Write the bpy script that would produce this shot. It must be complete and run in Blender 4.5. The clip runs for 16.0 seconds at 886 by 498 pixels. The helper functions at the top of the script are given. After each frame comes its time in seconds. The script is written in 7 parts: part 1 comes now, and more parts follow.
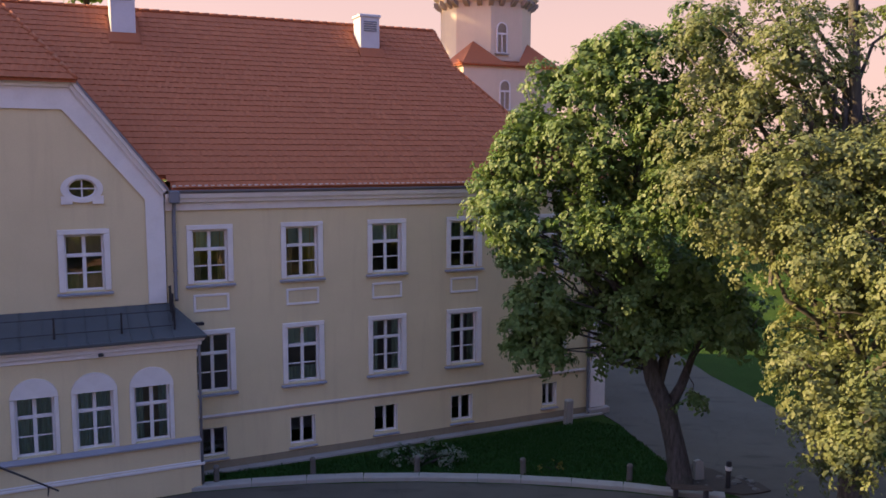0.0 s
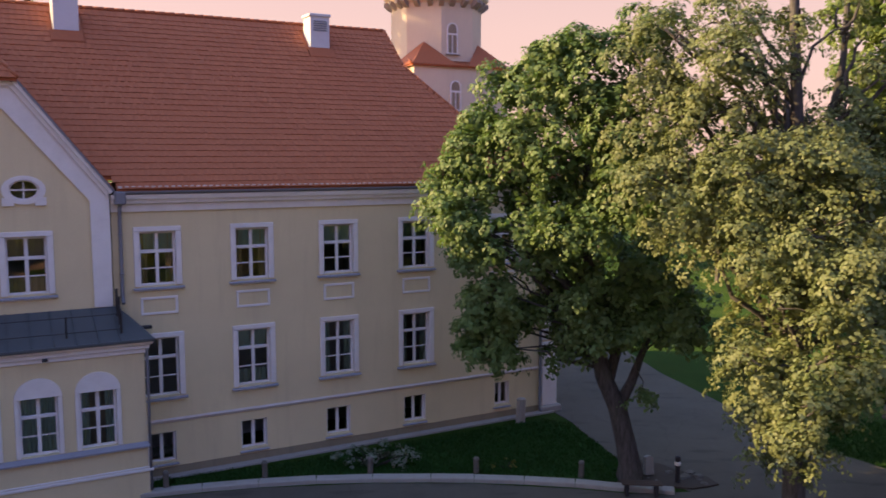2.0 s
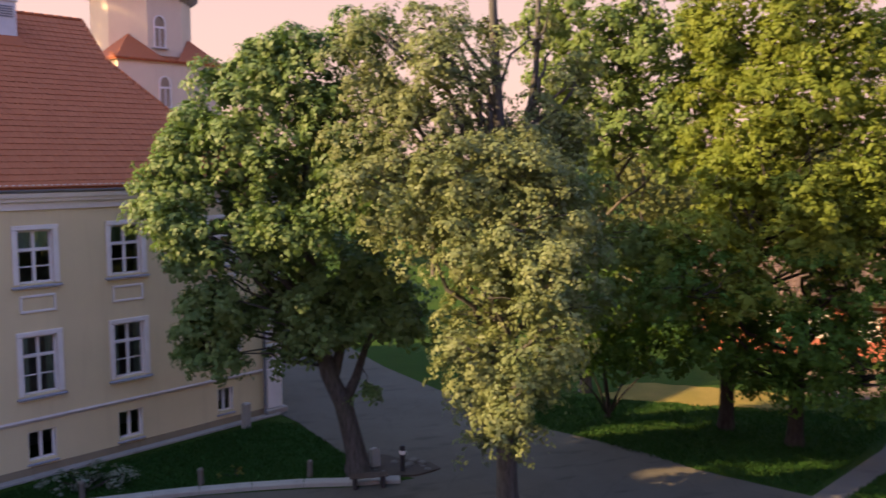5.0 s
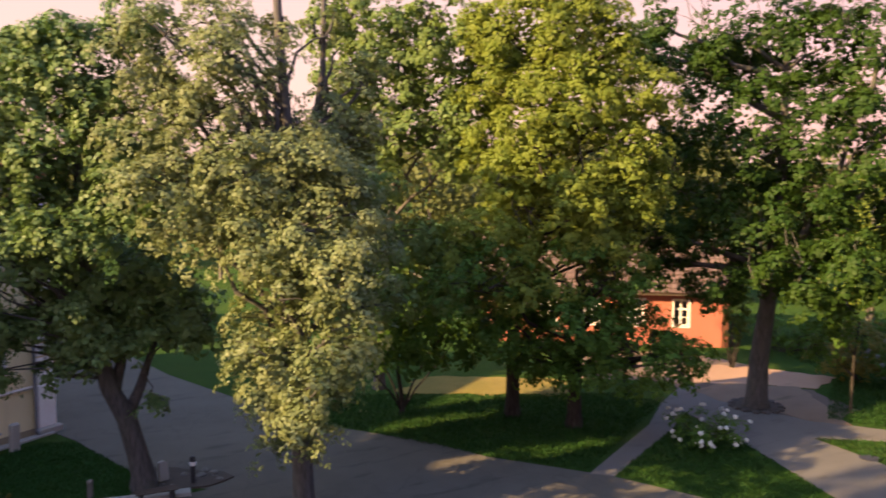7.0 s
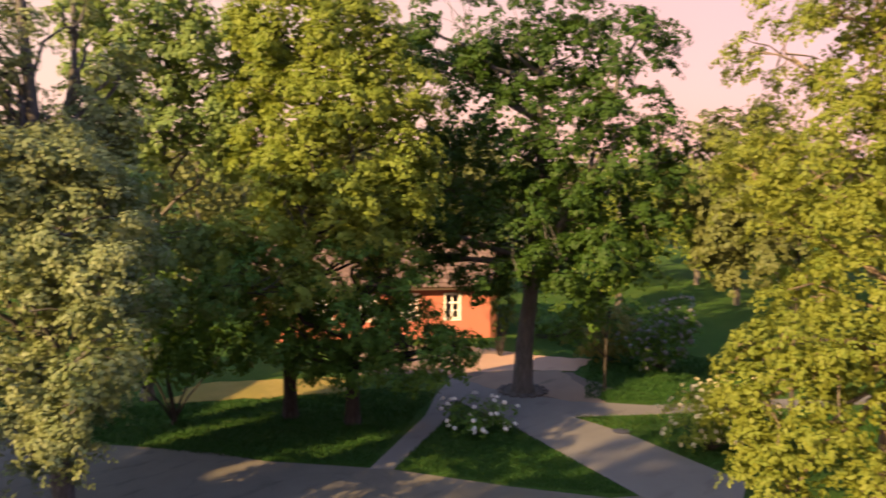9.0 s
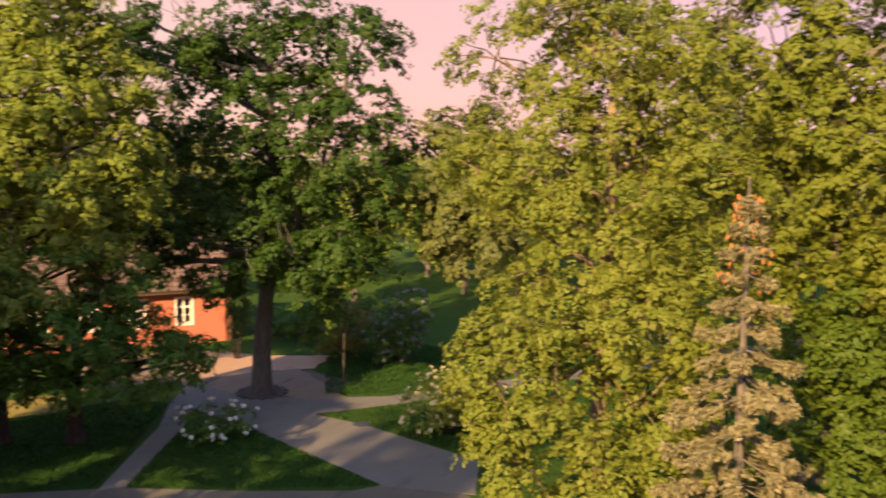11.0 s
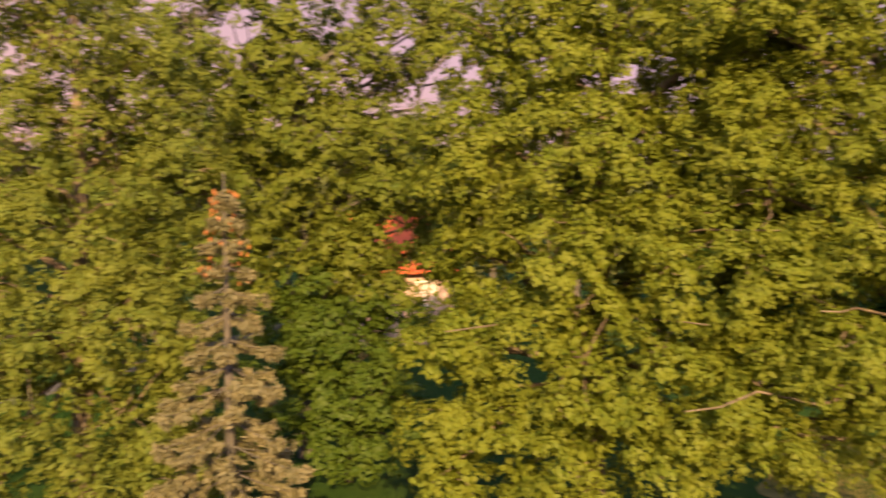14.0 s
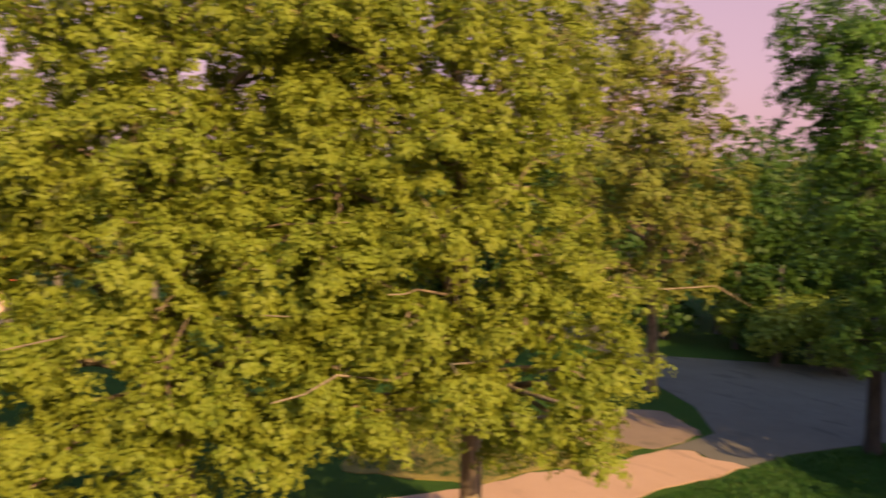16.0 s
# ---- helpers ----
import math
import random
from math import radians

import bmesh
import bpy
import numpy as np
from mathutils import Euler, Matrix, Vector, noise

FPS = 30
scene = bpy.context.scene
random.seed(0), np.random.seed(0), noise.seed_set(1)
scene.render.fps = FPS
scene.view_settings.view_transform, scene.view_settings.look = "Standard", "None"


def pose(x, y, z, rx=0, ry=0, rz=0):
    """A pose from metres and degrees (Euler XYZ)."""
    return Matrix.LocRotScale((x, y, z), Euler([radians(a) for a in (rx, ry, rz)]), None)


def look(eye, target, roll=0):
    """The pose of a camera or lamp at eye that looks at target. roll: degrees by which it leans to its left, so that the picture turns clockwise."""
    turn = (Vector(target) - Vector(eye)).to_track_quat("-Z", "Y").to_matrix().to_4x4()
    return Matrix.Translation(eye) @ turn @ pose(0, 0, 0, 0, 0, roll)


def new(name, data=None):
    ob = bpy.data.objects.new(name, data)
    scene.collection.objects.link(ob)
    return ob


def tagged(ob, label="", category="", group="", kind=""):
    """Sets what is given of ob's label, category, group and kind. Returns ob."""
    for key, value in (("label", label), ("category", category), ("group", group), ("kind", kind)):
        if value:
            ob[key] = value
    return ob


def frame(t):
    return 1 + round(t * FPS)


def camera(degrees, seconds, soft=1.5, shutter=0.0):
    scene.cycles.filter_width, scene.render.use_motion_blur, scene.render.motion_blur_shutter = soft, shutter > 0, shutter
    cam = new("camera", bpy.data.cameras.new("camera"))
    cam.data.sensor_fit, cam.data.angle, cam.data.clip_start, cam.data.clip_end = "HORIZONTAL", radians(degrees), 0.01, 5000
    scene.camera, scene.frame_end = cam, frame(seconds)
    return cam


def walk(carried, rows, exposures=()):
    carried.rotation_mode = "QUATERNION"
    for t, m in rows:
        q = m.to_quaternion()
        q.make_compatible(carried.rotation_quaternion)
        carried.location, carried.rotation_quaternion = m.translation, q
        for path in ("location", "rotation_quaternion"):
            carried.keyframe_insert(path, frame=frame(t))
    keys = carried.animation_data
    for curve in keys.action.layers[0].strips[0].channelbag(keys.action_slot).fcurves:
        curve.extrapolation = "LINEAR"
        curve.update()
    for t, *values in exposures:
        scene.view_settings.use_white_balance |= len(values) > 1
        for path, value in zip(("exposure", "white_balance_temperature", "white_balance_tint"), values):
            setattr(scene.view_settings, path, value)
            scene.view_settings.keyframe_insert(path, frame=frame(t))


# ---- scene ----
import itertools

# ---- camera: a drone that hovers over the courtyard and turns ----
H = 10.5
cam = camera(54.48, 16.0, soft=1.6, shutter=0.7)
TURN = [
    (0.0, 2.4, -6.17, -0.08), (0.5, 2.02, -6.16, 0.0), (1.0, 1.78, -6.16, -0.04), (1.5, 0.76, -6.15, -0.04), (2.0, -0.82, -6.15, -0.04),
    (2.5, -3.17, -6.15, -0.07), (3.0, -6.4, -6.13, -0.07), (3.5, -9.28, -6.13, -0.07), (4.0, -12.76, -6.12, -0.05), (4.2, -14.08, -6.12, -0.06),
    (6.3, -28.09, -6.15, -0.26), (6.5, -29.5, -6.14, -0.26), (7.0, -33.22, -6.14, -0.28), (7.5, -36.46, -6.15, -0.35), (8.0, -40.31, -6.14, -0.36),
    (8.5, -43.89, -6.16, -0.39), (9.0, -48.24, -6.14, -0.37), (9.2, -49.96, -6.14, -0.38), (11.3, -68.61, -6.21, -0.27), (11.5, -70.5, -6.21, -0.27),
    (12.0, -75.3, -6.22, -0.25), (12.5, -79.18, -6.25, -0.28), (13.0, -85.76, -6.27, -0.34), (13.5, -92.31, -6.26, -0.34), (14.0, -99.68, -6.29, -0.35),
    (14.5, -106.13, -6.31, -0.34), (15.0, -113.5, -6.32, -0.36), (15.5, -119.97, -6.33, -0.35), (16.0, -127.37, -6.34, -0.37)]
EXPOSURES = [(t, e + 0.4, k, g) for t, e, k, g in ((0.0, 1.1, 6250, 10), (4.0, 1.13, 6460, 10), (7.0, 1.42, 6550, 10), (8.5, 1.38, 6850, 9), (11.3, 1.16, 6850, 9), (12.2, 1.02, 6850, 9), (13.6, 0.9, 6820, 9), (16.0, 0.95, 6780, 8))]
walk(cam, [(t, pose(0, 0, H, 90 + p, r, yw)) for t, yw, p, r in TURN], EXPOSURES)

# ---- light: low evening sun and a hazy sky ----
SUN_YAW, SUN_UP = 85.5, 26.5
world = bpy.data.worlds.new("world")
scene.world = world
world.use_nodes = True
wn, wl = world.node_tree.nodes, world.node_tree.links
wn.clear()
sky = wn.new("ShaderNodeTexSky")
sky.sky_type = "NISHITA"
sky.sun_disc = False
sky.sun_elevation = radians(SUN_UP)
sky.sun_rotation = radians(-SUN_YAW)
sky.dust_density = 1.2
sky.air_density = 1.0
haze = wn.new("ShaderNodeMix")
haze.data_type, haze.blend_type = "RGBA", "MULTIPLY"
haze.inputs[0].default_value = 1.0
up = wn.new("ShaderNodeSeparateXYZ")
wl.new(wn.new("ShaderNodeTexCoord").outputs["Generated"], up.inputs[0])
tint = wn.new("ShaderNodeValToRGB")
tint.color_ramp.elements.new(0.22)
for stop, (place, shade) in zip(tint.color_ramp.elements, ((0.0, (0.52, 0.30, 0.29, 1)), (0.22, (0.60, 0.335, 0.28, 1)), (0.65, (1.14, 1.15, 1.17, 1)))):
    stop.position, stop.color = place, shade
wl.new(up.outputs[2], tint.inputs[0])
wl.new(tint.outputs[0], haze.inputs[7])
veil = wn.new("ShaderNodeMix")
veil.data_type = "RGBA"
veil.inputs[7].default_value = (2.62, 1.68, 1.42, 1)
low = wn.new("ShaderNodeMapRange")
low.inputs["From Min"].default_value, low.inputs["From Max"].default_value = 0.14, 0.5
low.inputs["To Min"].default_value, low.inputs["To Max"].default_value = 0.68, 0.0
wl.new(up.outputs[2], low.inputs["Value"])
wl.new(low.outputs[0], veil.inputs[0])
back = wn.new("ShaderNodeBackground")
back.inputs["Strength"].default_value = 0.15
wout = wn.new("ShaderNodeOutputWorld")
wl.new(sky.outputs[0], haze.inputs[6])
wl.new(haze.outputs[2], veil.inputs[6])
far_side = wn.new("ShaderNodeMapRange")
far_side.inputs["From Min"].default_value, far_side.inputs["From Max"].default_value = -0.3, 0.95
away = wn.new("ShaderNodeVectorMath")
away.operation = "DOT_PRODUCT"
away.inputs[1].default_value = (0.6, -0.8, 0.0)
wl.new(up.inputs[0].links[0].from_socket, away.inputs[0])
wl.new(away.outputs["Value"], far_side.inputs["Value"])
dusk = wn.new("ShaderNodeMix")
dusk.data_type, dusk.blend_type = "RGBA", "MULTIPLY"
dusk.inputs[0].default_value = 1.0
blush = wn.new("ShaderNodeValToRGB")
blush.color_ramp.elements.new(0.35)
for stop, (place, shade) in zip(blush.color_ramp.elements, ((0.0, (1, 1, 1, 1)), (0.35, (0.90, 0.81, 0.88, 1)), (1.0, (0.78, 0.76, 1.08, 1)))):
    stop.position, stop.color = place, shade
wl.new(far_side.outputs[0], blush.inputs[0])
wl.new(blush.outputs[0], dusk.inputs[7])
wl.new(veil.outputs[2], dusk.inputs[6])
wl.new(dusk.outputs[2], back.inputs[0])
wl.new(back.outputs[0], wout.inputs[0])
sun_data = bpy.data.lights.new("sun", "SUN")
sun_data.energy, sun_data.angle, sun_data.color = 5.0, radians(0.6), (1.0, 0.665, 0.31)
sun = new("sun", sun_data)
sx, sy = -math.sin(radians(SUN_YAW)), math.cos(radians(SUN_YAW))
sun.matrix_world = look((sx * 80, sy * 80, 80 * math.tan(radians(SUN_UP))), (0, 0, 0))


# ---- materials ----
class Nodes:
    """A small writer of node materials."""

    def __init__(self, name):
        self.m = bpy.data.materials.new(name)
        self.m.use_nodes = True
        self.n, self.l = self.m.node_tree.nodes, self.m.node_tree.links
        self.n.clear()
        self.out = self.n.new("ShaderNodeOutputMaterial")
        self.co = self.n.new("ShaderNodeTexCoord").outputs["Object"]

    def noise(self, scale, detail=4, rough=0.55, stretch=None, co=None):
        x = self.n.new("ShaderNodeTexNoise")
        x.inputs["Scale"].default_value, x.inputs["Detail"].default_value, x.inputs["Roughness"].default_value = scale, detail, rough
        src = co or self.co
        if stretch:
            mp = self.n.new("ShaderNodeMapping")
            mp.inputs["Scale"].default_value = stretch
            self.l.new(src, mp.inputs[0])
            src = mp.outputs[0]
        self.l.new(src, x.inputs["Vector"])
        return x.outputs["Fac"]

    def ramp(self, fac, stops):
        x = self.n.new("ShaderNodeValToRGB")
        el = x.color_ramp.elements
        while len(el) < len(stops):
            el.new(0.5)
        for e, (p, c) in zip(el, stops):
            e.position = p
            e.color = (*c, 1) if len(c) == 3 else c
        self.l.new(fac, x.inputs[0])
        return x.outputs[0]

    def mix(self, fac, a, b, how="MIX"):
        x = self.n.new("ShaderNodeMix")
        x.data_type, x.blend_type = "RGBA", how
        for sock, v in ((x.inputs[0], fac), (x.inputs[6], a), (x.inputs[7], b)):
            if hasattr(v, "links"):
                self.l.new(v, sock)
            elif isinstance(v, (int, float)):
                sock.default_value = v
            else:
                sock.default_value = (*v, 1)
        return x.outputs[2]

    def bump(self, height, dist, strength=0.6):
        x = self.n.new("ShaderNodeBump")
        x.inputs["Strength"].default_value, x.inputs["Distance"].default_value = strength, dist
        self.l.new(height, x.inputs["Height"])
        return x.outputs[0]

    def random(self, island=False):
        if island:
            return self.n.new("ShaderNodeNewGeometry").outputs["Random Per Island"]
        return self.n.new("ShaderNodeObjectInfo").outputs["Random"]

    def done(self, colour, rough=0.8, metal=0.0, normal=None, spec=0.3):
        b = self.n.new("ShaderNodeBsdfPrincipled")
        if hasattr(colour, "links"):
            self.l.new(colour, b.inputs["Base Color"])
        else:
            b.inputs["Base Color"].default_value = (*colour, 1)
        if hasattr(rough, "links"):
            self.l.new(rough, b.inputs["Roughness"])
        else:
            b.inputs["Roughness"].default_value = rough
        b.inputs["Metallic"].default_value = metal
        b.inputs["Specular IOR Level"].default_value = spec
        if normal:
            self.l.new(normal, b.inputs["Normal"])
        self.l.new(b.outputs[0], self.out.inputs[0])
        self.bsdf = b
        return self.m


def plaster(name, base, stain):
    k = Nodes(name)
    big = k.noise(0.35, 5, 0.6)
    streak = k.noise(1.2, 4, 0.6, (2.2, 2.2, 0.25))
    fine = k.noise(22, 3)
    c = k.mix(k.ramp(big, [(0.3, (0, 0, 0)), (0.75, (1, 1, 1))]), base, tuple(x * 0.86 for x in base))
    c = k.mix(k.ramp(streak, [(0.52, (0, 0, 0)), (0.8, (0.5, 0.5, 0.5))]), c, stain)
    c = k.mix(k.ramp(fine, [(0.3, (0, 0, 0)), (0.7, (0.18, 0.18, 0.18))]), c, tuple(x * 0.7 for x in base))
    return k.done(c, 0.9, normal=k.bump(fine, 0.004, 0.5), spec=0.15)


def painted(name, base, dirt, rough=0.6, amount=0.35):
    k = Nodes(name)
    c = k.mix(k.ramp(k.noise(1.6, 5, 0.65), [(0.42, (0, 0, 0)), (0.8, (amount,) * 3)]), base, dirt)
    c = k.mix(k.ramp(k.noise(30, 2), [(0.35, (0, 0, 0)), (0.75, (0.15,) * 3)]), c, dirt)
    return k.done(c, rough, normal=k.bump(k.noise(40, 2), 0.002, 0.3))


def bark(name, a, b):
    k = Nodes(name)
    ridg = k.noise(7, 5, 0.7, (1.6, 1.6, 0.28))
    c = k.mix(k.ramp(ridg, [(0.35, (0, 0, 0)), (0.65, (1, 1, 1))]), a, b)
    c = k.mix(k.ramp(k.noise(0.9, 3), [(0.5, (0, 0, 0)), (0.8, (0.5, 0.5, 0.5))]), c, (0.09, 0.10, 0.06))
    return k.done(c, 0.95, normal=k.bump(ridg, 0.03, 0.9), spec=0.1)


def foliage(name, dark, light, through_colour, share=0.35, patch=0.5, gloss=0.12):
    """Leaves: each leaf has its own tone, boughs differ a little, and some light passes through."""
    k = Nodes(name)
    leaf = k.random(True)
    bough = k.noise(patch, 3, 0.6)
    spray = k.noise(3.1, 2, 0.5)
    c = k.mix(k.ramp(leaf, [(0.0, (0.2, 0.2, 0.2)), (1.0, (0.6, 0.6, 0.6))]), dark, light)
    c = k.mix(k.ramp(bough, [(0.35, (0, 0, 0)), (0.7, (0.5, 0.5, 0.5))]), c, light)
    c = k.mix(k.ramp(spray, [(0.4, (0, 0, 0)), (0.62, (0.45, 0.45, 0.45))]), c, light)
    b = k.n.new("ShaderNodeBsdfPrincipled")
    k.l.new(c, b.inputs["Base Color"])
    b.inputs["Roughness"].default_value = 0.5
    b.inputs["Specular IOR Level"].default_value = gloss
    tr = k.n.new("ShaderNodeBsdfTranslucent")
    k.l.new(k.mix(0.5, c, through_colour), tr.inputs[0])
    m = k.n.new("ShaderNodeMixShader")
    m.inputs[0].default_value = share
    k.l.new(b.outputs[0], m.inputs[1])
    k.l.new(tr.outputs[0], m.inputs[2])
    k.l.new(m.outputs[0], k.out.inputs[0])
    return k.m


def tile_material(name, stops):
    k = Nodes(name)
    c = k.ramp(k.random(True), stops)
    wear = k.noise(0.5, 4, 0.6)
    c = k.mix(k.ramp(wear, [(0.45, (0, 0, 0)), (0.8, (0.45, 0.45, 0.45))]), c, stops[0][1])
    c = k.mix(k.ramp(k.noise(9, 3), [(0.4, (0, 0, 0)), (0.8, (0.25,) * 3)]), c, (0.12, 0.07, 0.05))
    return k.done(c, 0.75, normal=k.bump(k.noise(25, 3), 0.006, 0.4), spec=0.25)


def grass_material(name, a, b, dry):
    k = Nodes(name)
    c = k.mix(k.ramp(k.noise(0.6, 6, 0.7), [(0.3, (0, 0, 0)), (0.7, (1, 1, 1))]), a, b)
    c = k.mix(k.ramp(k.noise(0.16, 5, 0.65), [(0.52, (0, 0, 0)), (0.75, (0.55, 0.55, 0.55))]), c, dry)
    fine = k.noise(28, 4, 0.8)
    c = k.mix(k.ramp(fine, [(0.35, (0, 0, 0)), (0.7, (0.6, 0.6, 0.6))]), c, tuple(x * 0.45 for x in a))
    return k.done(c, 0.95, normal=k.bump(fine, 0.06, 1.0), spec=0.08)


def paving(name, a, b, patch, crack=True):
    k = Nodes(name)
    c = k.mix(k.ramp(k.noise(0.35, 6, 0.7), [(0.3, (0, 0, 0)), (0.72, (1, 1, 1))]), a, b)
    c = k.mix(k.ramp(k.noise(0.9, 3, 0.5, (0.5, 1.6, 1)), [(0.58, (0, 0, 0)), (0.68, (0.7, 0.7, 0.7))]), c, patch)
    grit = k.noise(60, 2, 0.8)
    c = k.mix(k.ramp(grit, [(0.3, (0, 0, 0)), (0.75, (0.35, 0.35, 0.35))]), c, tuple(x * 0.5 for x in a))
    if crack:
        v = k.n.new("ShaderNodeTexVoronoi")
        v.feature = "DISTANCE_TO_EDGE"
        v.inputs["Scale"].default_value = 0.32
        wob = k.n.new("ShaderNodeMix")
        wob.data_type, wob.blend_type = "RGBA", "ADD"
        wob.inputs[0].default_value = 1.2
        nz = k.n.new("ShaderNodeTexNoise")
        nz.inputs["Scale"].default_value = 0.8
        k.l.new(k.co, nz.inputs["Vector"])
        k.l.new(k.co, wob.inputs[6])
        k.l.new(nz.outputs["Color"], wob.inputs[7])
        k.l.new(wob.outputs[2], v.inputs["Vector"])
        c = k.mix(k.ramp(v.outputs["Distance"], [(0.0, (0.22, 0.22, 0.22)), (0.010, (0, 0, 0))]), c, tuple(x * 0.35 for x in a))
    return k.done(c, 0.85, normal=k.bump(grit, 0.006, 0.6), spec=0.2)


def glass_material(name):
    k = Nodes(name)
    t = k.n.new("ShaderNodeBsdfTransparent")
    t.inputs[0].default_value = (0.72, 0.78, 0.76, 1)
    g = k.n.new("ShaderNodeBsdfGlossy")
    g.inputs["Roughness"].default_value = 0.03
    nz = k.bump(k.noise(1.3, 2), 0.02, 0.25)
    k.l.new(nz, g.inputs["Normal"])
    fr = k.n.new("ShaderNodeFresnel")
    fr.inputs["IOR"].default_value = 1.95
    m = k.n.new("ShaderNodeMixShader")
    k.l.new(fr.outputs[0], m.inputs[0])
    k.l.new(t.outputs[0], m.inputs[1])
    k.l.new(g.outputs[0], m.inputs[2])
    k.l.new(m.outputs[0], k.out.inputs[0])
    return k.m


PLASTER = plaster("yellow_plaster", (0.74, 0.635, 0.395), (0.56, 0.47, 0.30))
PLASTER_DIRTY = plaster("dirty_base_plaster", (0.30, 0.25, 0.17), (0.16, 0.135, 0.105))
CREAM = plaster("cream_plaster", (0.70, 0.60, 0.47), (0.55, 0.47, 0.36))
WHITE = painted("white_trim", (0.79, 0.76, 0.73), (0.50, 0.47, 0.44))
BELT = painted("dull_belt", (0.60, 0.55, 0.52), (0.42, 0.37, 0.33), 0.8, 0.5)
SASH = painted("white_sash", (0.75, 0.74, 0.74), (0.5, 0.48, 0.46), 0.5, 0.2)
SILL = painted("zinc_sill", (0.30, 0.31, 0.36), (0.2, 0.2, 0.22), 0.45)
ZINC = painted("dark_zinc", (0.085, 0.095, 0.10), (0.05, 0.055, 0.06), 0.5)
COMB = painted("pale_tile_stops", (0.62, 0.52, 0.47), (0.40, 0.30, 0.26), 0.6)
GUTTER = painted("grey_gutter", (0.20, 0.21, 0.24), (0.12, 0.12, 0.13), 0.45)
IRON = painted("black_iron", (0.03, 0.03, 0.035), (0.06, 0.045, 0.04), 0.5)
STONE = plaster("grey_stone", (0.36, 0.33, 0.30), (0.22, 0.2, 0.18))
KERB = plaster("pale_kerb_stone", (0.36, 0.345, 0.315), (0.21, 0.20, 0.18))
POST_STONE = plaster("weathered_post_stone", (0.15, 0.14, 0.125), (0.09, 0.085, 0.08))
DARK_STONE = plaster("dark_stone", (0.09, 0.08, 0.075), (0.05, 0.045, 0.04))
TILE = tile_material("clay_tile", [(0.0, (0.35, 0.108, 0.047)), (0.5, (0.365, 0.115, 0.05)), (1.0, (0.385, 0.125, 0.056))])
OLD_TILE = tile_material("weathered_tile", [(0.0, (0.095, 0.062, 0.05)), (0.5, (0.125, 0.082, 0.066)), (1.0, (0.16, 0.11, 0.09))])
BRICK = plaster("orange_wall", (0.44, 0.152, 0.108), (0.33, 0.115, 0.085))
RENDERING = plaster("pale_house_wall", (0.52, 0.36, 0.31), (0.4, 0.29, 0.25))
CHIMNEY = painted("chimney_metal", (0.62, 0.62, 0.67), (0.36, 0.36, 0.38), 0.45)
WOOD = painted("dark_timber", (0.07, 0.048, 0.036), (0.035, 0.025, 0.018), 0.8)
TRIM = painted("brown_trim", (0.13, 0.05, 0.03), (0.07, 0.03, 0.02), 0.7)
GLASS = glass_material("window_glass")
ROOM = painted("room_plaster", (0.36, 0.37, 0.35), (0.26, 0.27, 0.25), 0.9)
CURTAIN = painted("pale_blind", (0.50, 0.68, 0.64), (0.36, 0.50, 0.47), 0.9)
BEIGE = painted("beige_curtain", (0.55, 0.48, 0.32), (0.42, 0.36, 0.24), 0.9)
BARK_DARK = bark("dark_bark", (0.026, 0.022, 0.02), (0.065, 0.056, 0.05))
BARK_PALE = bark("pale_dead_wood", (0.10, 0.075, 0.055), (0.24, 0.18, 0.135))
BARK_OAK = bark("oak_bark", (0.05, 0.047, 0.045), (0.115, 0.105, 0.098))
BARK_GREY = bark("grey_bark", (0.06, 0.052, 0.047), (0.15, 0.13, 0.115))
GRASS = grass_material("lawn_grass", (0.024, 0.075, 0.016), (0.035, 0.095, 0.02), (0.052, 0.10, 0.022))
MEADOW = grass_material("meadow_grass", (0.026, 0.066, 0.011), (0.046, 0.090, 0.014), (0.080, 0.10, 0.02))
# dry grass, brightened so that its colour also carries sunlight
SUNLIT_DRY_GRASS = grass_material("sunlit_dry_grass", (0.19, 0.165, 0.045), (0.29, 0.22, 0.07), (0.38, 0.265, 0.11))
BLADE = foliage("grass_blades", (0.018, 0.056, 0.011), (0.025, 0.068, 0.013), (0.045, 0.11, 0.018), 0.25)
ASPHALT = paving("worn_asphalt", (0.086, 0.077, 0.062), (0.120, 0.108, 0.088), (0.056, 0.051, 0.043))
GRAVEL = paving("pale_gravel_path", (0.108, 0.100, 0.094), (0.140, 0.130, 0.122), (0.085, 0.079, 0.074), False)
# dust with warm sunlight put into its colour, paler and more orange
SUNLIT_DUST = paving("sunlit_dust", (0.32, 0.20, 0.132), (0.385, 0.245, 0.165), (0.25, 0.16, 0.11), False)
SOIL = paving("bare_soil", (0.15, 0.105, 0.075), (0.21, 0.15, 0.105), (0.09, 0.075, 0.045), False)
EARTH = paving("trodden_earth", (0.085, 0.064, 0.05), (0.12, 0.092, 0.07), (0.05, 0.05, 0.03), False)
BED = paving("dark_bed_soil", (0.05, 0.04, 0.032), (0.08, 0.062, 0.05), (0.035, 0.03, 0.025), False)
MAPLE = foliage("maple_leaves", (0.016, 0.082, 0.029), (0.184, 0.246, 0.074), (0.18, 0.31, 0.065), 0.34, 0.5, 0.3)
LINDEN = foliage("linden_leaves", (0.048, 0.100, 0.030), (0.232, 0.250, 0.108), (0.24, 0.30, 0.085), 0.34, 0.5, 0.25)
PARK = foliage("park_tree_leaves", (0.055, 0.125, 0.030), (0.205, 0.262, 0.074), (0.28, 0.36, 0.07), 0.4, 0.5, 0.2)
LIME = foliage("light_green_leaves", (0.074, 0.130, 0.018), (0.220, 0.256, 0.046), (0.32, 0.38, 0.045), 0.42)
